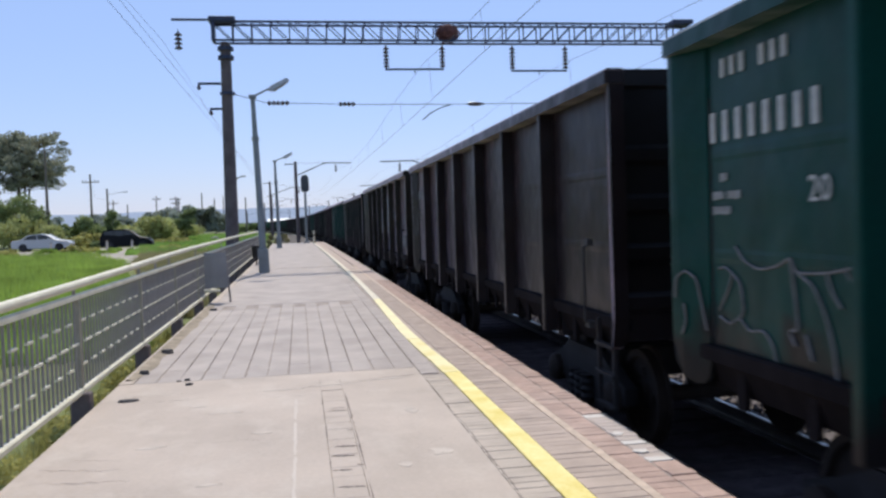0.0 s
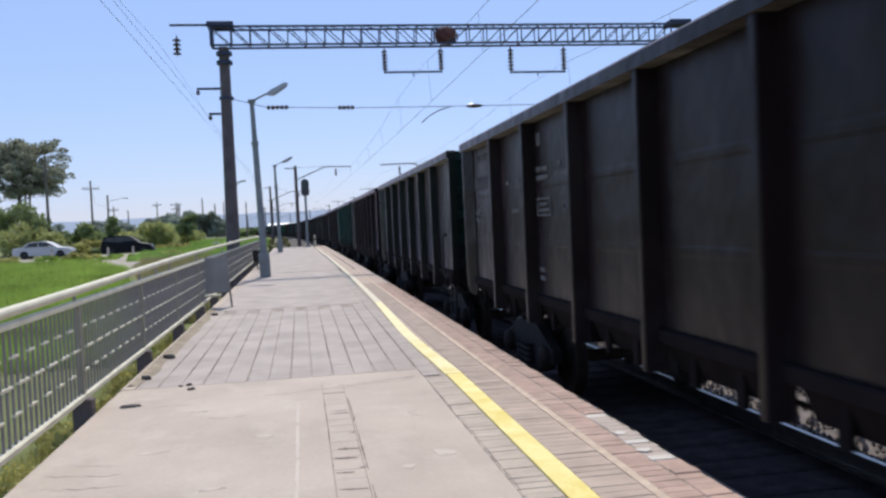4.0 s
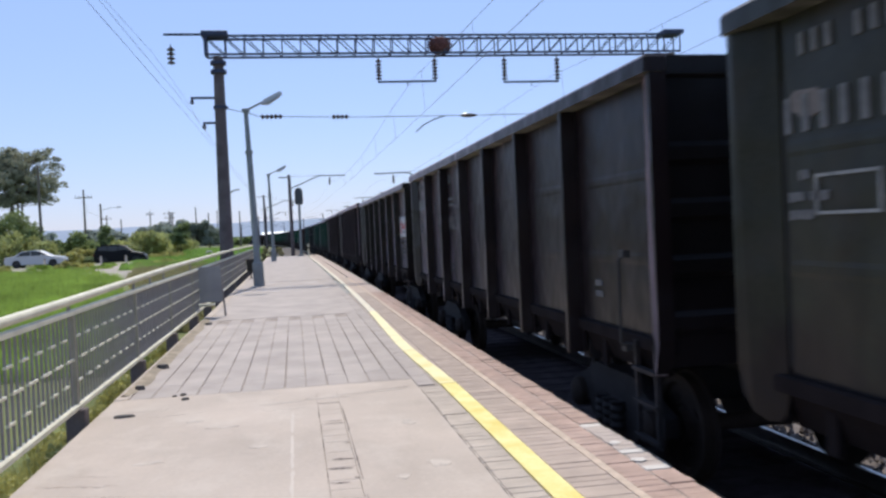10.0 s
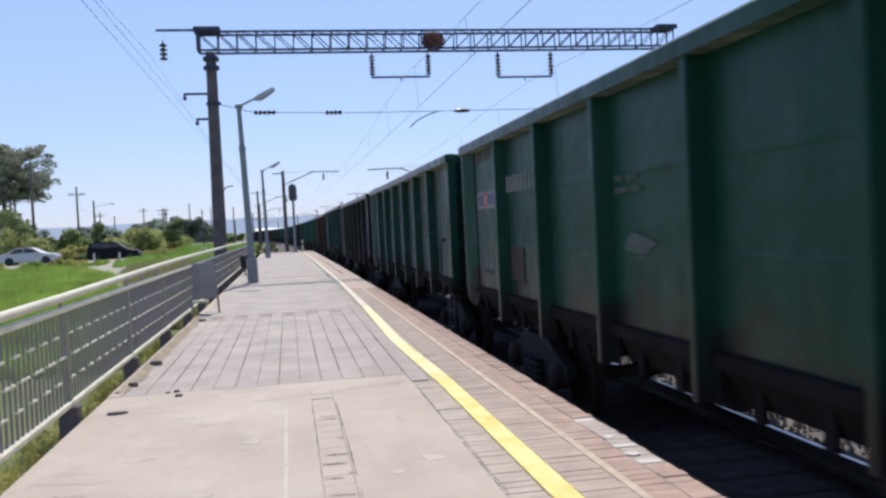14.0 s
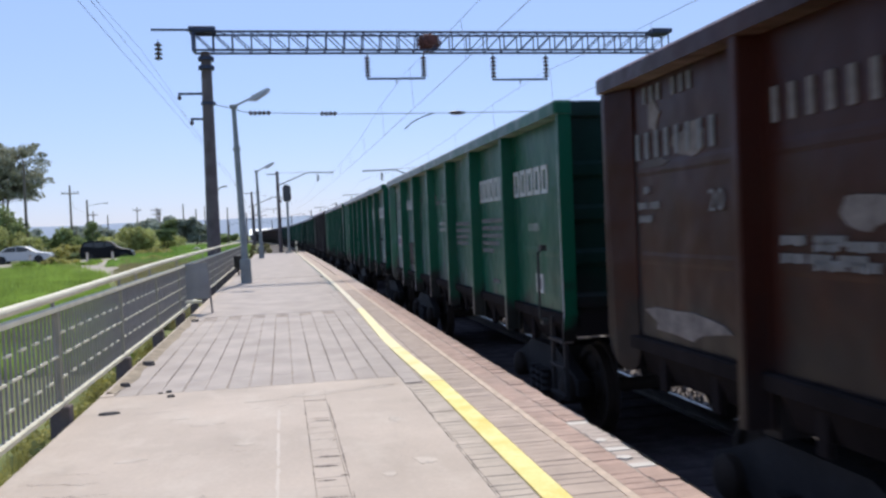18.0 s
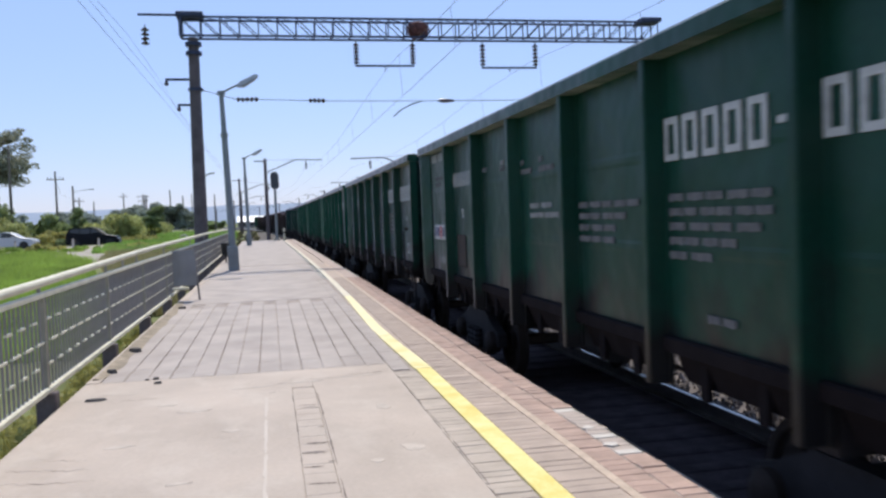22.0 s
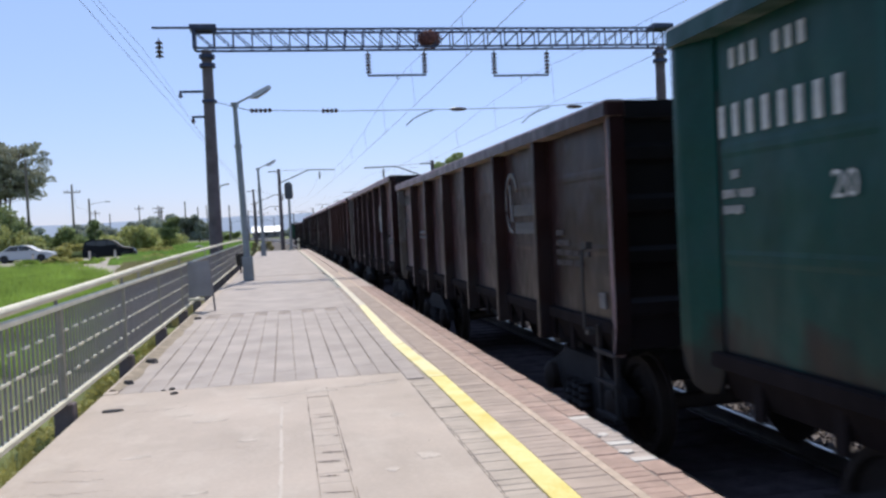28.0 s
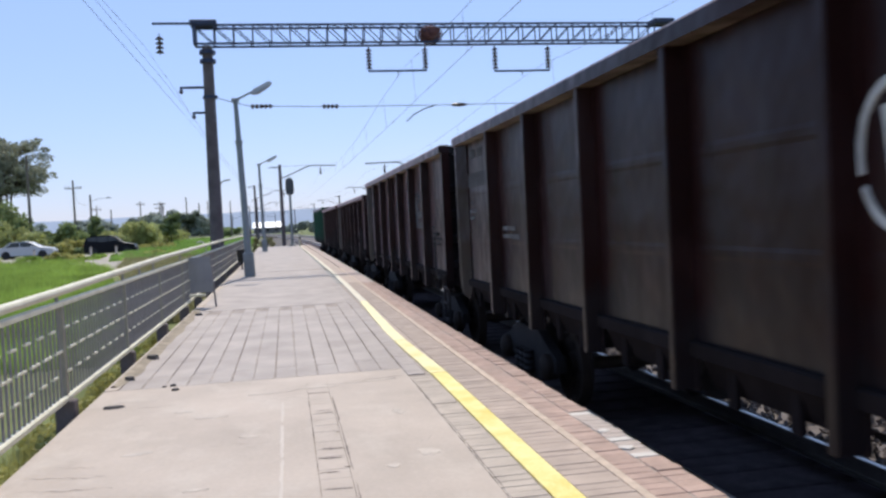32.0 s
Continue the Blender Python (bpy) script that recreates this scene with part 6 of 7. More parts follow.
road_lamp(-6.9, 90, 6.6, 0.55)
wire("road_wire", [(-28.4, 120, 8.2), (-36, 155, 7.4), (-40.5, 190, 7.2)], 0.015, "thin wire between far poles")


# ---- far buildings, hills ----
def shed(x, y, wdt, dep, hgt, rise, label):
    b = thing("shed", pose(x, y, -1.0), label, "building")
    part("wall", Shape().box(-wdt / 2, wdt / 2, -dep / 2, dep / 2, -0.5, hgt), WALL_DARK, b)
    part("roof", Shape().prism([(-dep / 2 - 0.5, hgt - 0.1), (0, hgt + rise), (dep / 2 + 0.5, hgt - 0.1), (dep / 2 + 0.5, hgt + 0.02), (0, hgt + rise + 0.14), (-dep / 2 - 0.5, hgt + 0.02)], -wdt / 2 - 0.4, wdt / 2 + 0.4, 0), ROOF_WHITE, b, "pale sheet roof")
    part("gable", Shape().prism([(-dep / 2, hgt), (dep / 2, hgt), (0, hgt + rise - 0.05)], -wdt / 2, wdt / 2, 0), WALL_DARK, b)
    for k in (-0.3, 0.0, 0.3):
        part("window", Shape().soft(wdt * k - 0.6, wdt * k + 0.6, -dep / 2 - 0.03, -dep / 2 + 0.02, 0.9, 2.1, 0.01), GLASS, b)
    return b


shed(-10.0, 412, 13.2, 14, 2.7, 2.5, "low far shed with a bright pale roof")
shed(-30, 260, 14, 10, 3.0, 1.2, "low far shed with a pale roof")


def ridge(y, z_at, name, label):
    s = Shape()
    xs = [-2400 + 60 * i for i in range(81)]
    for x in xs:
        s.v += [(x, y, -5), (x, y + 120, z_at(x)), (x, y + 700, z_at(x) * 0.8)]
    s.f = [(3 * i, 3 * i + 3, 3 * i + 4, 3 * i + 1) for i in range(80)] + [(3 * i + 1, 3 * i + 4, 3 * i + 5, 3 * i + 2) for i in range(80)]
    return setting(name, s, HILL, label, "hills", smooth=True)


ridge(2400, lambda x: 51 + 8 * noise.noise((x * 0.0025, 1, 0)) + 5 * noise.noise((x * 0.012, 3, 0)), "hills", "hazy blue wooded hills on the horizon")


# ---- plants ----
def leaf_cloud(clumps, per, size, seed, flat=1.0):
    """Quads scattered through ellipsoid clumps (x, y, z, rx, rz)."""
    g = np.random.default_rng(seed)
    out = []
    for x, y, z, rx, rz in clumps:
        u = g.normal(size=(per, 3))
        u /= np.linalg.norm(u, axis=1, keepdims=True)
        c = u * (g.uniform(0.3, 1.0, size=(per, 1)) ** 0.6) * np.array([rx, rx, rz]) + np.array([x, y, z])
        a = g.normal(size=(per, 3))
        a /= np.linalg.norm(a, axis=1, keepdims=True)
        b = np.cross(a, g.normal(size=(per, 3)))
        b /= np.linalg.norm(b, axis=1, keepdims=True) + 1e-9
        r = size * g.uniform(0.6, 1.4, size=(per, 1))
        out.append(np.stack([c - a * r, c + b * r * 0.6, c + a * r, c - b * r * 0.6], axis=1))
    return np.concatenate(out)


def tree(x, y, height, spread, stems, seed, leaf, label, bare=0.35, per=240, size=0.2, crown_n=26, name="tree", puff=(0.16, 0.34)):
    g = random.Random(seed)
    z0 = ground_height(x, y)
    t = thing(name, pose(x, y, z0), label, "tree", kind="")
    trunk = Shape()
    clumps = []
    for k in range(stems):
        a = 2 * math.pi * k / stems + g.uniform(-0.4, 0.4)
        lean = g.uniform(0.05, 0.16) * height if stems > 1 else 0.03 * height
        top = height * g.uniform(0.8, 1.0)
        p = Vector((0.2 * math.cos(a), 0.2 * math.sin(a), -0.2))
        q = Vector((lean * 0.4 * math.cos(a), lean * 0.4 * math.sin(a), top * bare))
        r = Vector((lean * math.cos(a), lean * math.sin(a), top * 0.72))
        e = Vector((lean * 1.2 * math.cos(a), lean * 1.2 * math.sin(a), top * 0.95))
        b0 = 0.022 * height / math.sqrt(stems)
        trunk.tube(p, q, b0, b0 * 0.75, 8).tube(q, r, b0 * 0.75, b0 * 0.45, 7).tube(r, e, b0 * 0.45, b0 * 0.15, 6)
        for j in range(max(2, crown_n // stems)):
            f = g.uniform(0.0, 1.0)
            base = q.lerp(e, f)
            ang = g.uniform(0, 2 * math.pi)
            reach = spread * g.uniform(0.25, 1.0) * (1.05 - 0.65 * f)
            tip = base + Vector((reach * math.cos(ang), reach * math.sin(ang), reach * g.uniform(0.05, 0.5)))
            out = math.hypot(tip.x, tip.y)
            if out > spread * 0.95:
                tip.x, tip.y = tip.x * spread * 0.95 / out, tip.y * spread * 0.95 / out
            tip.z = min(tip.z, height * 0.97)
            trunk.tube(base, tip, b0 * 0.22, b0 * 0.06, 5, False)
            rr = spread * g.uniform(*puff)
            clumps.append((tip.x, tip.y, tip.z, rr, rr * 0.62))
    part("trunk", trunk, BARK, t, "dark forked trunk and limbs", True)
    crown = new("crown", soup("crown", leaf_cloud(clumps, per, size, seed), leaf))
    crown.parent = t
    return t


tree(-31.2, 101, 13.3, 5.2, 4, 5, LEAF_DARK, "tall airy dark-leaved tree with several bare forked stems", bare=0.50, per=66, size=0.15, crown_n=280, puff=(0.10, 0.19))


def bush(x, y, height, spread, seed, leaf, label, n=16, per=260, size=0.13, name="bush"):
    g = random.Random(seed)
    t = thing(name, pose(x, y, ground_height(x, y)), label, "bush")
    stems, clumps = Shape(), []
    for k in range(n):
        a, d = g.uniform(0, 2 * math.pi), spread * math.sqrt(g.uniform(0, 1))
        z = height * g.uniform(0.3, 0.85) * (1 - 0.35 * (d / spread) ** 2)
        tip = (d * math.cos(a), d * math.sin(a), z)
        stems.tube((d * 0.3 * math.cos(a), d * 0.3 * math.sin(a), -0.1), tip, 0.04, 0.015, 5, False)
        r = spread * g.uniform(0.22, 0.4)
        clumps.append((*tip, r, min(r, height * 0.25)))
    tagged(part("stems", stems, BARK, t), kind="stuff")
    crown = new("foliage", soup("foliage", leaf_cloud(clumps, per, size, seed + 50), leaf))
    crown.parent = t
    return t


bush(-30.5, 92, 6.2, 3.6, 11, LEAF_MID, "mid green bush below the tall tree", 22, 300, 0.17)
bush(-27.2, 88, 3.8, 3.0, 12, LEAF_LIGHT, "light green bush by the lot", 18, 280, 0.15)
bush(-24.0, 97, 4.0, 2.2, 13, LEAF_MID, "mid green bush beside the tree", 14, 280, 0.16)
bush(-34.5, 95, 5.5, 3.5, 14, LEAF_MID, "mid green bush below the tree", 20, 280, 0.17)
bush(-22.5, 104, 4.4, 1.6, 15, LEAF_MID, "slim green bush by the poles", 12, 260, 0.16)
bush(-15.0, 98, 2.6, 3.4, 16, LEAF_LIGHT, "light green bush behind the dark car", 18, 280, 0.15)
tree(-11.4, 84, 3.3, 0.95, 2, 17, LEAF_MID, "small round-headed tree behind the dark car", bare=0.42, per=170, size=0.11, crown_n=26, puff=(0.3, 0.5))
bush(-16.2, 92, 3.0, 2.8, 22, LEAF_LIGHT, "light green bush behind the lot", 18, 280, 0.15)
for k in range(9):
    bush(-27 + 2.4 * k + 0.6 * math.sin(k * 2.1), 60.3 + 0.9 * math.sin(k * 1.7), 0.55 + 0.15 * math.sin(k * 3), 1.2, 70 + k, WEEDS if k % 2 else GRASS, "tuft of weeds at the edge of the lot", 8, 150, 0.09, "weed_tuft")
for k in range(7):
    bush(-34 + 3.6 * k, 78 + 3 * math.sin(k * 2.3), 1.1 + 0.4 * math.sin(k * 1.9), 2.0, 90 + k, LEAF_MID if k % 2 else WEEDS, "low scrub behind the parked cars", 10, 160, 0.13, "scrub")
bush(-2.75, 75.5, 2.35, 0.6, 19, GRASS_DRY, "dry grey-brown weeds past the end of the fence", 12, 220, 0.07, "weed_tuft")
bush(-2.05, 79.0, 2.25, 0.7, 20, GRASS_DRY, "dry grey-brown weeds past the end of the fence", 12, 220, 0.07, "weed_tuft")
bush(-19.0, 110, 1.6, 4.0, 18, LEAF_MID, "low scrub behind the lot", 16, 200, 0.15)
for i, (x, y, h, sp) in enumerate(((-34, 165, 4.4, 4.5), (-28, 172, 5.0, 5.0), (-22, 160, 4.6, 4.0), (-18.5, 158, 5.2, 4.2), (-16.2, 166, 3.6, 3.0), (0.5, 300, 3.4, 3.0), (4.5, 306, 4.2, 3.2), (8.5, 300, 4.0, 3.2), (-42, 185, 4.2, 4.5), (-26, 215, 5.4, 5.5), (-52, 175, 4.8, 5.0))):
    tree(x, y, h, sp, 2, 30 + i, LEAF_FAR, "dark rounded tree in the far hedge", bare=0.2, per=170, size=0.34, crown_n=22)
for i, (x, y, h, sp) in enumerate(((-12.5, 190, 1.7, 2.6), (-15.5, 205, 2.0, 3.0), (29.6, 150, 15.6, 3.6), (33.5, 153, 15.8, 3.6))):
    tree(x, y, h, sp, 2, 60 + i, LEAF_MID, "green tree beyond the end of the platform", bare=0.15, per=200, size=0.26, crown_n=22)


def blades(area, n, hgt, seed, width=0.012):
    """Grass blades as thin triangles over a patch given by a function of two random numbers."""
    g = np.random.default_rng(seed)
    base = np.array([area(*p) for p in g.uniform(size=(n, 2))])
    a = g.uniform(0, 2 * np.pi, n)
    w = width * g.uniform(0.6, 1.5, n)
    side = np.stack([np.cos(a), np.sin(a), np.zeros(n)], 1) * w[:, None]
    h = hgt * g.uniform(0.5, 1.3, n)
    tip = base + np.stack([g.normal(0, 0.25, n) * h, g.normal(0, 0.25, n) * h, h], 1)
    return np.stack([base - side, base + side, tip], 1)


def meadow_edge(y):
    """Where the green meadow gives way to trodden ground on its railway side."""
    return float(np.interp(y, (14, 33, 45, 58), (-2.4, -6.6, -9.2, -13.6)))


def meadow(u, v):
    y = 14 + 44 * v ** 1.1
    x = meadow_edge(y) + 0.5 * noise.noise((y * 0.4, 5, 0)) - (4 + 0.36 * y) * u
    return (x, y, ground_height(x, y) - 0.02)


def bank(u, v):
    y = 3.2 + 14 * v
    x = -1.89 - 0.75 * u
    return (x, y, GROUND - 0.02 + 0.28 * max(0, 1 - u * 1.3) * (0.5 + 0.5 * noise.noise((y * 0.9, 0, 7))))


def dry_patch(u, v):
    """Trodden dry ground between the lot and the fence."""
    y = 20 + 42 * v
    near, far = -2.5 + bend(y), meadow_edge(y) + 0.4
    x = near + (far - near) * u ** 0.8
    if abs(x + 8.9 + 0.264 * (y - 44)) < 0.5 + 0.1 * (y - 44) and y > 43:
        x = near + (far - near) * u * 0.45
    return (x, y, ground_height(x, y) + 0.02)


def far_meadow(u, v):
    """Lush grass between the lot and the line, out to the far hedge."""
    y = 54 + 96 * v ** 1.3
    near = -3.0 + bend(y)
    far = -11.0 - 0.10 * (y - 54)
    x = near + (far - near) * u
    return (x, y, ground_height(x, y) - 0.03)


tagged(new("grass", soup("grass", blades(far_meadow, 34000, 0.42, 28, 0.045), GRASS_LUSH)), "lush green grass beyond the gravel lot", "grass", kind="stuff")
tagged(new("grass", soup("grass", blades(dry_patch, 30000, 0.34, 18, 0.025), GRASS_DRY)), "dry brown grass between the lot and the fence", "grass", kind="stuff")
tagged(new("grass", soup("grass", blades(meadow, 110000, 0.36, 8, 0.018), GRASS)), "bright green meadow grass beyond the fence", "grass", kind="stuff")
tagged(new("grass", soup("grass", blades(bank, 9000, 0.20, 9, 0.007), WEEDS)), "short grass and weeds below the fence", "grass", kind="stuff")
wg = random.Random(4)
clumps = []
for k in range(120):
    x, y, z = bank(wg.random(), wg.random())
    clumps.append((x, y, z + wg.uniform(0.05, 0.25), wg.uniform(0.10, 0.22), wg.uniform(0.06, 0.14)))
tagged(new("weeds", soup("weeds", leaf_cloud(clumps, 85, 0.030, 5), WEEDS)), "leafy yellow-green weeds below the fence", "weeds", kind="stuff")


# ---- parked cars ----
def car(name, x, y, turn, body_prof, glass_prof, width, paint_mat, label, wheel_y, r=0.33):
    """A car in its own space: y forward, built from a side profile with a narrower cabin."""
    c = thing(name, pose(x, y, ground_height(x, y) + 0.06, 0, 0, turn), label, "car", "cars on the gravel lot")
    hw = width / 2
    s = Shape()
    n = len(body_prof)
    rings = ((-hw, 0.92), (-hw + 0.07, 1.0), (hw - 0.07, 1.0), (hw, 0.92))
    zc = 0.55
    for xx, k in rings:
        s.v += [(xx if z < 0.95 else xx * 0.84, u, zc + (z - zc) * k) for u, z in body_prof]
    for j in range(3):
        s.f += [(j * n + i, j * n + (i + 1) % n, (j + 1) * n + (i + 1) % n, (j + 1) * n + i) for i in range(n)]
    s.f += [tuple(range(n - 1, -1, -1)), tuple(range(3 * n, 4 * n))]
    part("body", s, paint_mat, c, smooth=True)
    for sx in (-1, 1):
        for gp in glass_prof:
            g = Shape()
            g.v = [(sx * (hw * (0.99 if z < 0.97 else 0.87 + 0.05 * (1.2 - z)) + 0.012), u, z) for u, z in gp]
            g.v += [(px - sx * 0.05, u, z) for px, u, z in g.v]
            m = len(gp)
            g.f = [tuple(range(m)), tuple(range(2 * m - 1, m - 1, -1))] + [(i, (i + 1) % m, m + (i + 1) % m, m + i) for i in range(m)]
            part("side_window", g, GLASS, c)
        for k, wy in enumerate(wheel_y):
            wh = part("wheel", Shape().disc_stack((sx * (hw - 0.19), wy, r), (sx, 0, 0), [(0, r * 0.7), (0, r), (0.03, r), (0.19, r), (0.215, r * 0.93), (0.21, r * 0.66)], 20), RUBBER, c, "black tyre", True)
            part("rim", Shape().disc_stack((sx * (hw - 0.03), wy, r), (sx, 0, 0), [(0, r * 0.66), (0.05, r * 0.64), (0.03, r * 0.2), (0.05, 0.02)], 16), CHROME, wh, "alloy rim", True)
        part("mirror", Shape().soft(*sorted((sx * hw, sx * (hw + 0.16))), 0.55, 0.68, 0.92, 1.06, 0.03), paint_mat, c)
    ys = [u for u, z in body_prof]
    for sx in (-1, 1):
        part("headlight", Shape().soft(*sorted((sx * (hw - 0.45), sx * (hw - 0.12))), max(ys) - 0.13, max(ys) - 0.02, 0.60, 0.74, 0.02), CHROME, c)
        part("tail_light", Shape().soft(*sorted((sx * (hw - 0.35), sx * (hw - 0.10))), min(ys) - 0.02, min(ys) + 0.08, 0.72, 0.90, 0.02), LAMP_RED, c)
    part("bumper", Shape().soft(-hw + 0.06, hw - 0.06, max(ys) - 0.06, max(ys) + 0.05, 0.30, 0.50, 0.04), BLACK, c)
    return c


SEDAN = [(-2.2, 0.30), (-2.25, 0.62), (-2.18, 0.92), (-1.55, 0.98), (-0.95, 1.36), (-0.1, 1.42), (0.45, 1.36), (1.15, 0.95), (2.05, 0.80), (2.25, 0.60), (2.25, 0.30), (1.8, 0.24), (-1.8, 0.24)]
SEDAN_GLASS = [[(-1.35, 0.98), (-0.88, 1.31), (-0.32, 1.36), (-0.32, 0.98)], [(-0.24, 0.98), (-0.24, 1.36), (0.38, 1.31), (0.92, 0.98)]]
car("sedan", -21.2, 73.2, -88, SEDAN, SEDAN_GLASS, 1.75, CAR_WHITE, "white sedan parked on the gravel lot", (-1.35, 1.4))
VAN = [(-2.25, 0.32), (-2.32, 0.75), (-2.28, 1.15), (-2.02, 1.62), (-1.5, 1.72), (-0.2, 1.72), (0.4, 1.60), (1.15, 1.08), (2.05, 0.92), (2.28, 0.66), (2.28, 0.34), (1.8, 0.26), (-1.8, 0.26)]
VAN_GLASS = [[(-2.05, 1.12), (-1.88, 1.54), (-1.15, 1.62), (-1.15, 1.1)], [(-1.08, 1.1), (-1.08, 1.62), (-0.2, 1.63), (-0.2, 1.08)], [(-0.12, 1.08), (-0.12, 1.62), (0.32, 1.54), (0.98, 1.08)]]
VAN = [(u * 0.82, z * 0.92) for u, z in VAN]
VAN_GLASS = [[(u * 0.82, z * 0.92) for u, z in q] for q in VAN_GLASS]
car("minivan", -13.55, 68.0, -86, VAN, VAN_GLASS, 1.7, CAR_BLACK, "black minivan parked on the gravel lot", (-1.2, 1.2), 0.32)
for x, y in ((-14.3, 64.5), (-12.6, 64.8), (-18.2, 64.6)):
    b = thing("bollard", pose(x, y, ground_height(x, y)), "short white concrete bollard by the lot", "bollard", "bollards by the lot")
    part("post", Shape().tube((0, 0, -0.1), (0, 0, 0.75), 0.09, 0.075, 9), MARK_WHITE, b, smooth=True)
    part("cap", Shape().disc_stack((0, 0, 0.75), (0, 0, 1), [(0, 0.085), (0.04, 0.085), (0.07, 0.04)], 9), BLOCK, b)
tyre = thing("tyre_planter", pose(-9.2, 90, ground_height(-9.2, 90)), "pale painted half tyre set in the grass", "tyre")
part("half_tyre", Shape().chain([(0.45 * math.cos(a * math.pi / 8), 0, 0.5 * math.sin(a * math.pi / 8)) for a in range(9)], 0.11, 8), MARK_WHITE, tyre, smooth=True)

# ---- stones of the track bed ----
g = np.random.default_rng(21)
n = 9000
cx = g.uniform(5.05, 8.4, n)
cy = 2.5 + 26 * g.uniform(size=n) ** 1.4
cz = RAIL - 0.205 + 0.03 * g.uniform(size=n)
r = g.uniform(0.022, 0.05, n)
corner = np.array([(1, 0, 0), (0, 1, 0), (-1, 0, 0), (0, -1, 0), (0, 0, 1), (0, 0, -1)], float)
pts = corner[None] * r[:, None, None] * g.uniform(0.6, 1.3, (n, 6, 1)) + g.normal(0, 0.25, (n, 6, 3)) * r[:, None, None]
pts += np.stack([cx, cy, cz], 1)[:, None]
faces = np.array([(0, 1, 4), (1, 2, 4), (2, 3, 4), (3, 0, 4), (1, 0, 5), (2, 1, 5), (3, 2, 5), (0, 3, 5)])
stones = soup("ballast_stones", pts[:, faces].reshape(-1, 3, 3), BALLAST)
tagged(new("ballast_stones", stones), "loose grey crushed stones between the tracks", "ballast", kind="stuff")
sl = Shape().soft(-1.35, 1.35, -0.125, 0.125, -0.4, -0.19, 0.02).mesh("sleeper", SLEEPER_GREY)
sl_near = Shape().soft(-1.35, 1.35, -0.125, 0.125, -0.4, -0.205, 0.02).mesh("sleeper", SLEEPER_SHADED)
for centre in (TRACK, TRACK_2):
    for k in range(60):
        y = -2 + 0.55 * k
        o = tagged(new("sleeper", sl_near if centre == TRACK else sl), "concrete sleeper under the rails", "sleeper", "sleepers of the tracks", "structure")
        o.location = (centre + bend(y), y, RAIL)

# ---- paving blocks ----
pieces = {}


def block(sx, sy, mat):
    key = (round(sx, 3), round(sy, 3), mat.name)
    if key not in pieces:
        if sy > 0.5:        # butted end to end: only the long edges are rounded
            prof = [(-sx / 2, -0.03), (sx / 2, -0.03), (sx / 2, -0.006), (sx / 2 - 0.005, 0.0), (-sx / 2 + 0.005, 0.0), (-sx / 2, -0.006)]
            pieces[key] = Shape().prism(prof, -sy / 2, sy / 2, 1).mesh("paving_block", mat)
        else:
            pieces[key] = Shape().soft(-sx / 2, sx / 2, -sy / 2, sy / 2, -0.03, 0.0, 0.004).mesh("paving_block", mat)
    return pieces[key]


def lay(x0, x1, y0, y1, sx, sy, mat, single_to, jit=0.0, edge=0.006, gap=0.006, gap_y=None, rest_label="block paving", seed=1, white=None, rough=0.003):
    """Rows of blocks: single pieces up to single_to, the rest in one joined mesh."""
    gr = random.Random(seed)
    gap_y = gap if gap_y is None else gap_y
    rest = Shape()
    level = min(1.0, 0.05 / sy) if sy > 0.5 else 1.0
    nx = max(1, round((x1 - x0) / sx))
    bx = (x1 - x0) / nx
    j, y = 0, y0
    while y < y1 - sy * 0.5:
        for i in range(nx):
            off = (sy / 2 if i % 2 else 0.0)
            xx, yy = x0 + (i + 0.5) * bx, y + off + sy / 2
            if off and j == 0:
                rest.soft(xx + bend(y) - (bx - gap) / 2, xx + bend(y) + (bx - gap) / 2, y, y + off - gap_y, -0.03, -0.001, 0.006)
            if yy + sy / 2 > y1:
                continue
            zz = gr.uniform(-rough, rough * 0.6)
            m = (white(yy) if white else None) or mat
            if yy < single_to:
                o = new("paving_block", block(bx - gap, sy - (gap_y if sy > 0.5 else gap_y * gr.choice((0.0, 0.3, 0.7, 1.3))), m))
                o.parent = platform
                o.matrix_basis = pose(xx + bend(yy) + gr.uniform(-jit, jit), yy, zz, gr.uniform(-0.4, 0.4) * level, gr.uniform(-0.3, 0.3), gr.uniform(-0.9, 0.9) * level)
            else:
                b = bend(yy) + gr.uniform(-jit, jit)
                rest.soft(xx + b - (bx - gap) / 2, xx + b + (bx - gap) / 2, yy - (sy - gap_y) / 2, yy + (sy - gap_y) / 2, -0.03, zz, 0.006)
        y += sy
        j += 1
    if rest.v:
        tagged(on_platform("paving", rest, mat, rest_label), kind="stuff")


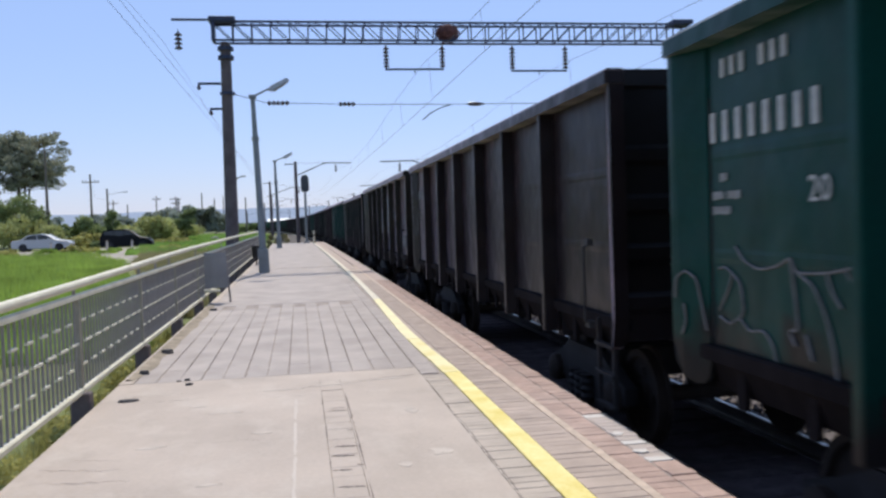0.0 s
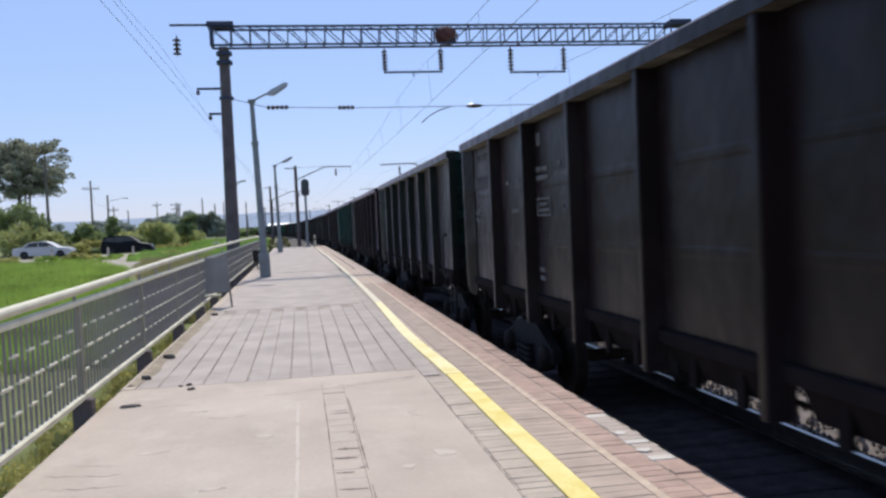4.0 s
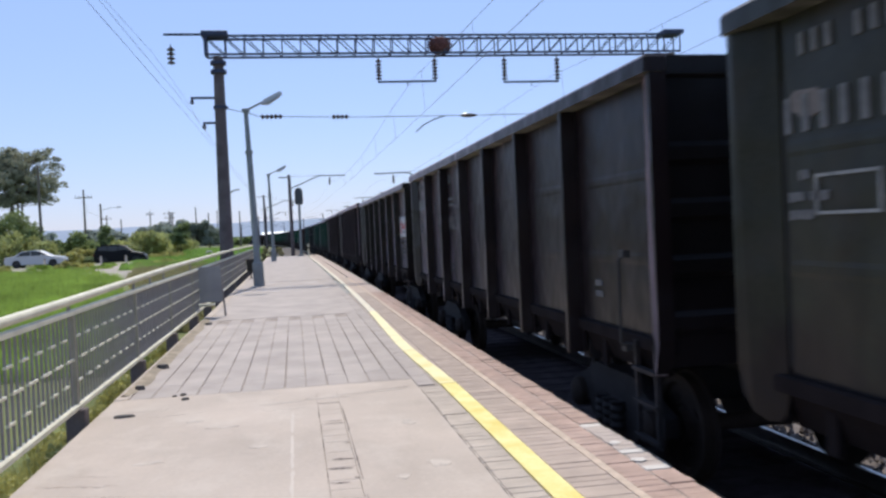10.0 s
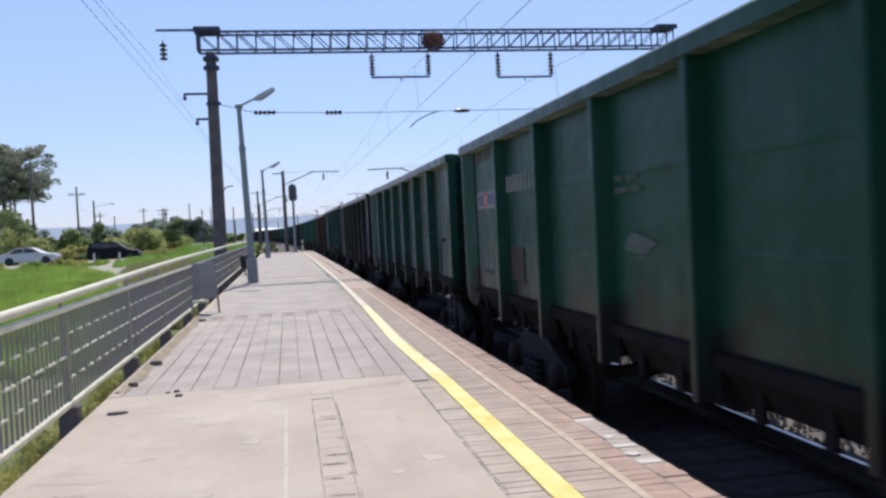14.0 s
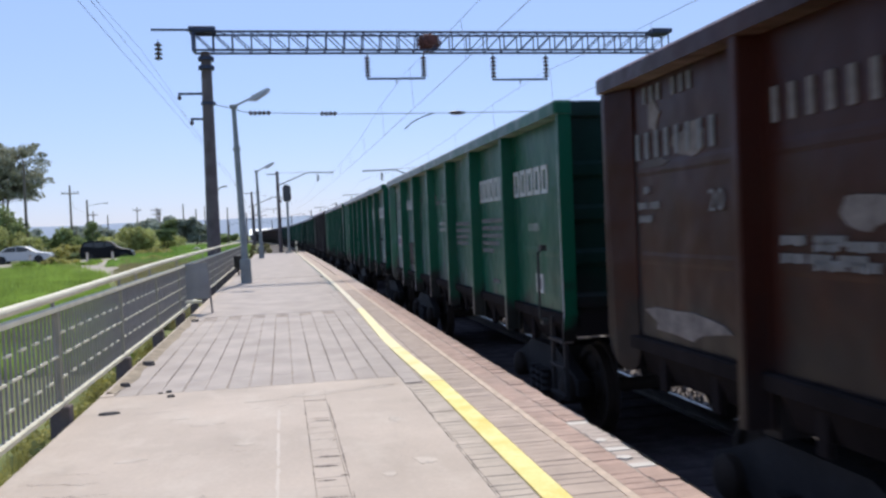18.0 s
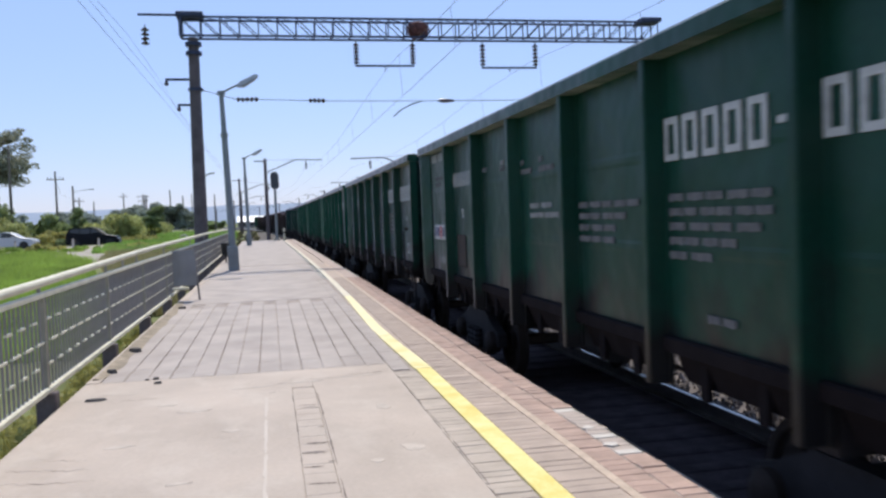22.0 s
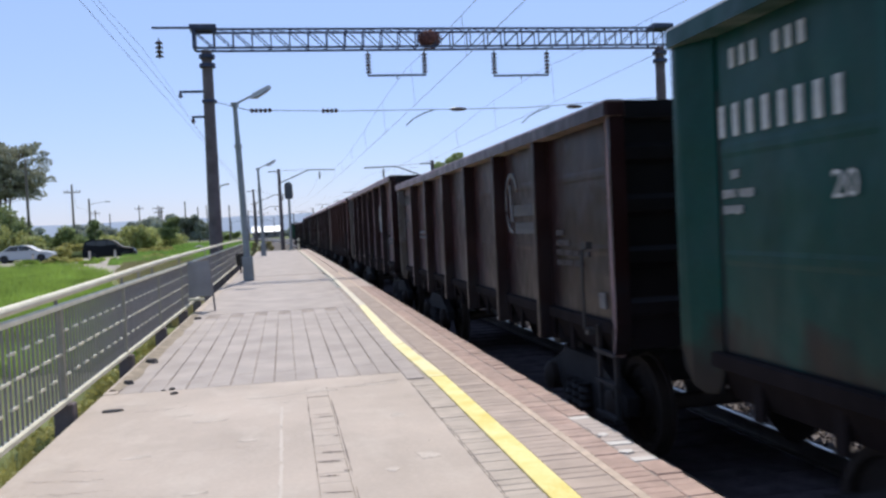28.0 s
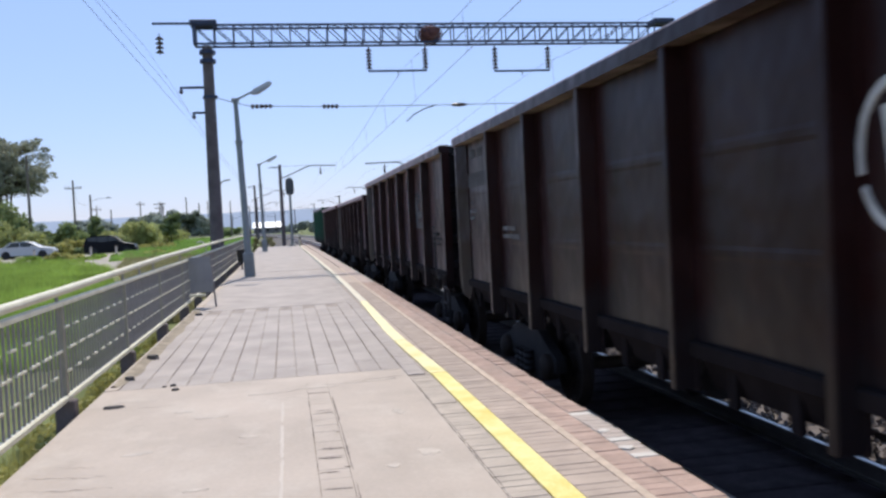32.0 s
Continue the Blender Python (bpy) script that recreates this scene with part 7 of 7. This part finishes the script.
def whitened(y):
    """Spilt whitewash on a few of the edge blocks."""
    if any(abs(y - c) < 0.06 for c in (4.96, 5.35, 6.13)):
        return PAVER_WHITE
    return PAVER_DUSTY if 4.9 < y < 6.2 else None


lay(1.15, 1.378, 3.6, JOINT_Y - 0.05, 0.228, 0.1, PAVER_PALE, 8.0, seed=1, jit=0.006, gap=0.004, gap_y=0.005, rough=0.003)
lay(1.152, 1.33, JOINT_Y + 0.02, 22, 0.178, 0.2, PAVER, 11.5, seed=2, gap=0.004, gap_y=0.003)
lay(1.552, 1.85, 3.6, 22, 0.30, 0.1, PAVER_WARM, 7.6, seed=3, gap=0.004, gap_y=0.005)
lay(1.905, 2.10, 3.6, 22, 0.195, 0.1, PAVER_RED, 8.2, seed=4, gap=0.005, gap_y=0.005)
lay(2.105, EDGE - 0.002, 3.6, 22, 0.173, 0.1, PAVER_RED, 8.2, jit=0.008, seed=5, gap=0.010, white=whitened, rough=0.006)
fill, y = random.Random(6), 3.6
while y < 7.7:                      # old blocks in the screed, butted and dusted over
    ln = min(0.1 * fill.choice((2, 2, 3, 4)), 7.78 - y)
    o = new("paving_block", block(0.1985, round(ln - 0.0006, 4), CONCRETE))
    o.parent, o.matrix_basis = platform, pose(0.2355 + bend(y), y + ln / 2, fill.uniform(-0.0012, 0.0), 0, 0, fill.uniform(-0.15, 0.15))
    y += ln
for x, y, w, h, k in ((2.155, 5.57, 0.12, 0.09, 71), (2.140, 5.12, 0.11, 0.10, 72)):
    scuff(x + bend(y), y, w, h, 0, k, PAVER_WHITE, 0.006)
on_platform("screed_patch", strip(0.136, 0.335, 7.8, JOINT_Y - 0.005, -0.035, -0.0005), CONCRETE, "short screed patch at the strip's end")
lay(LEFT + 0.14, 1.147, JOINT_Y + 0.43, 16.58, 0.2196, 1.30, PAVER, 17, seed=7, gap=0.010, gap_y=0.0004, rough=0.0006, jit=0.0035)
lay(1.48, 1.55, JOINT_Y + 0.02, 22, 0.07, 0.4, PAVER_WARM, 22, seed=8)

motions()
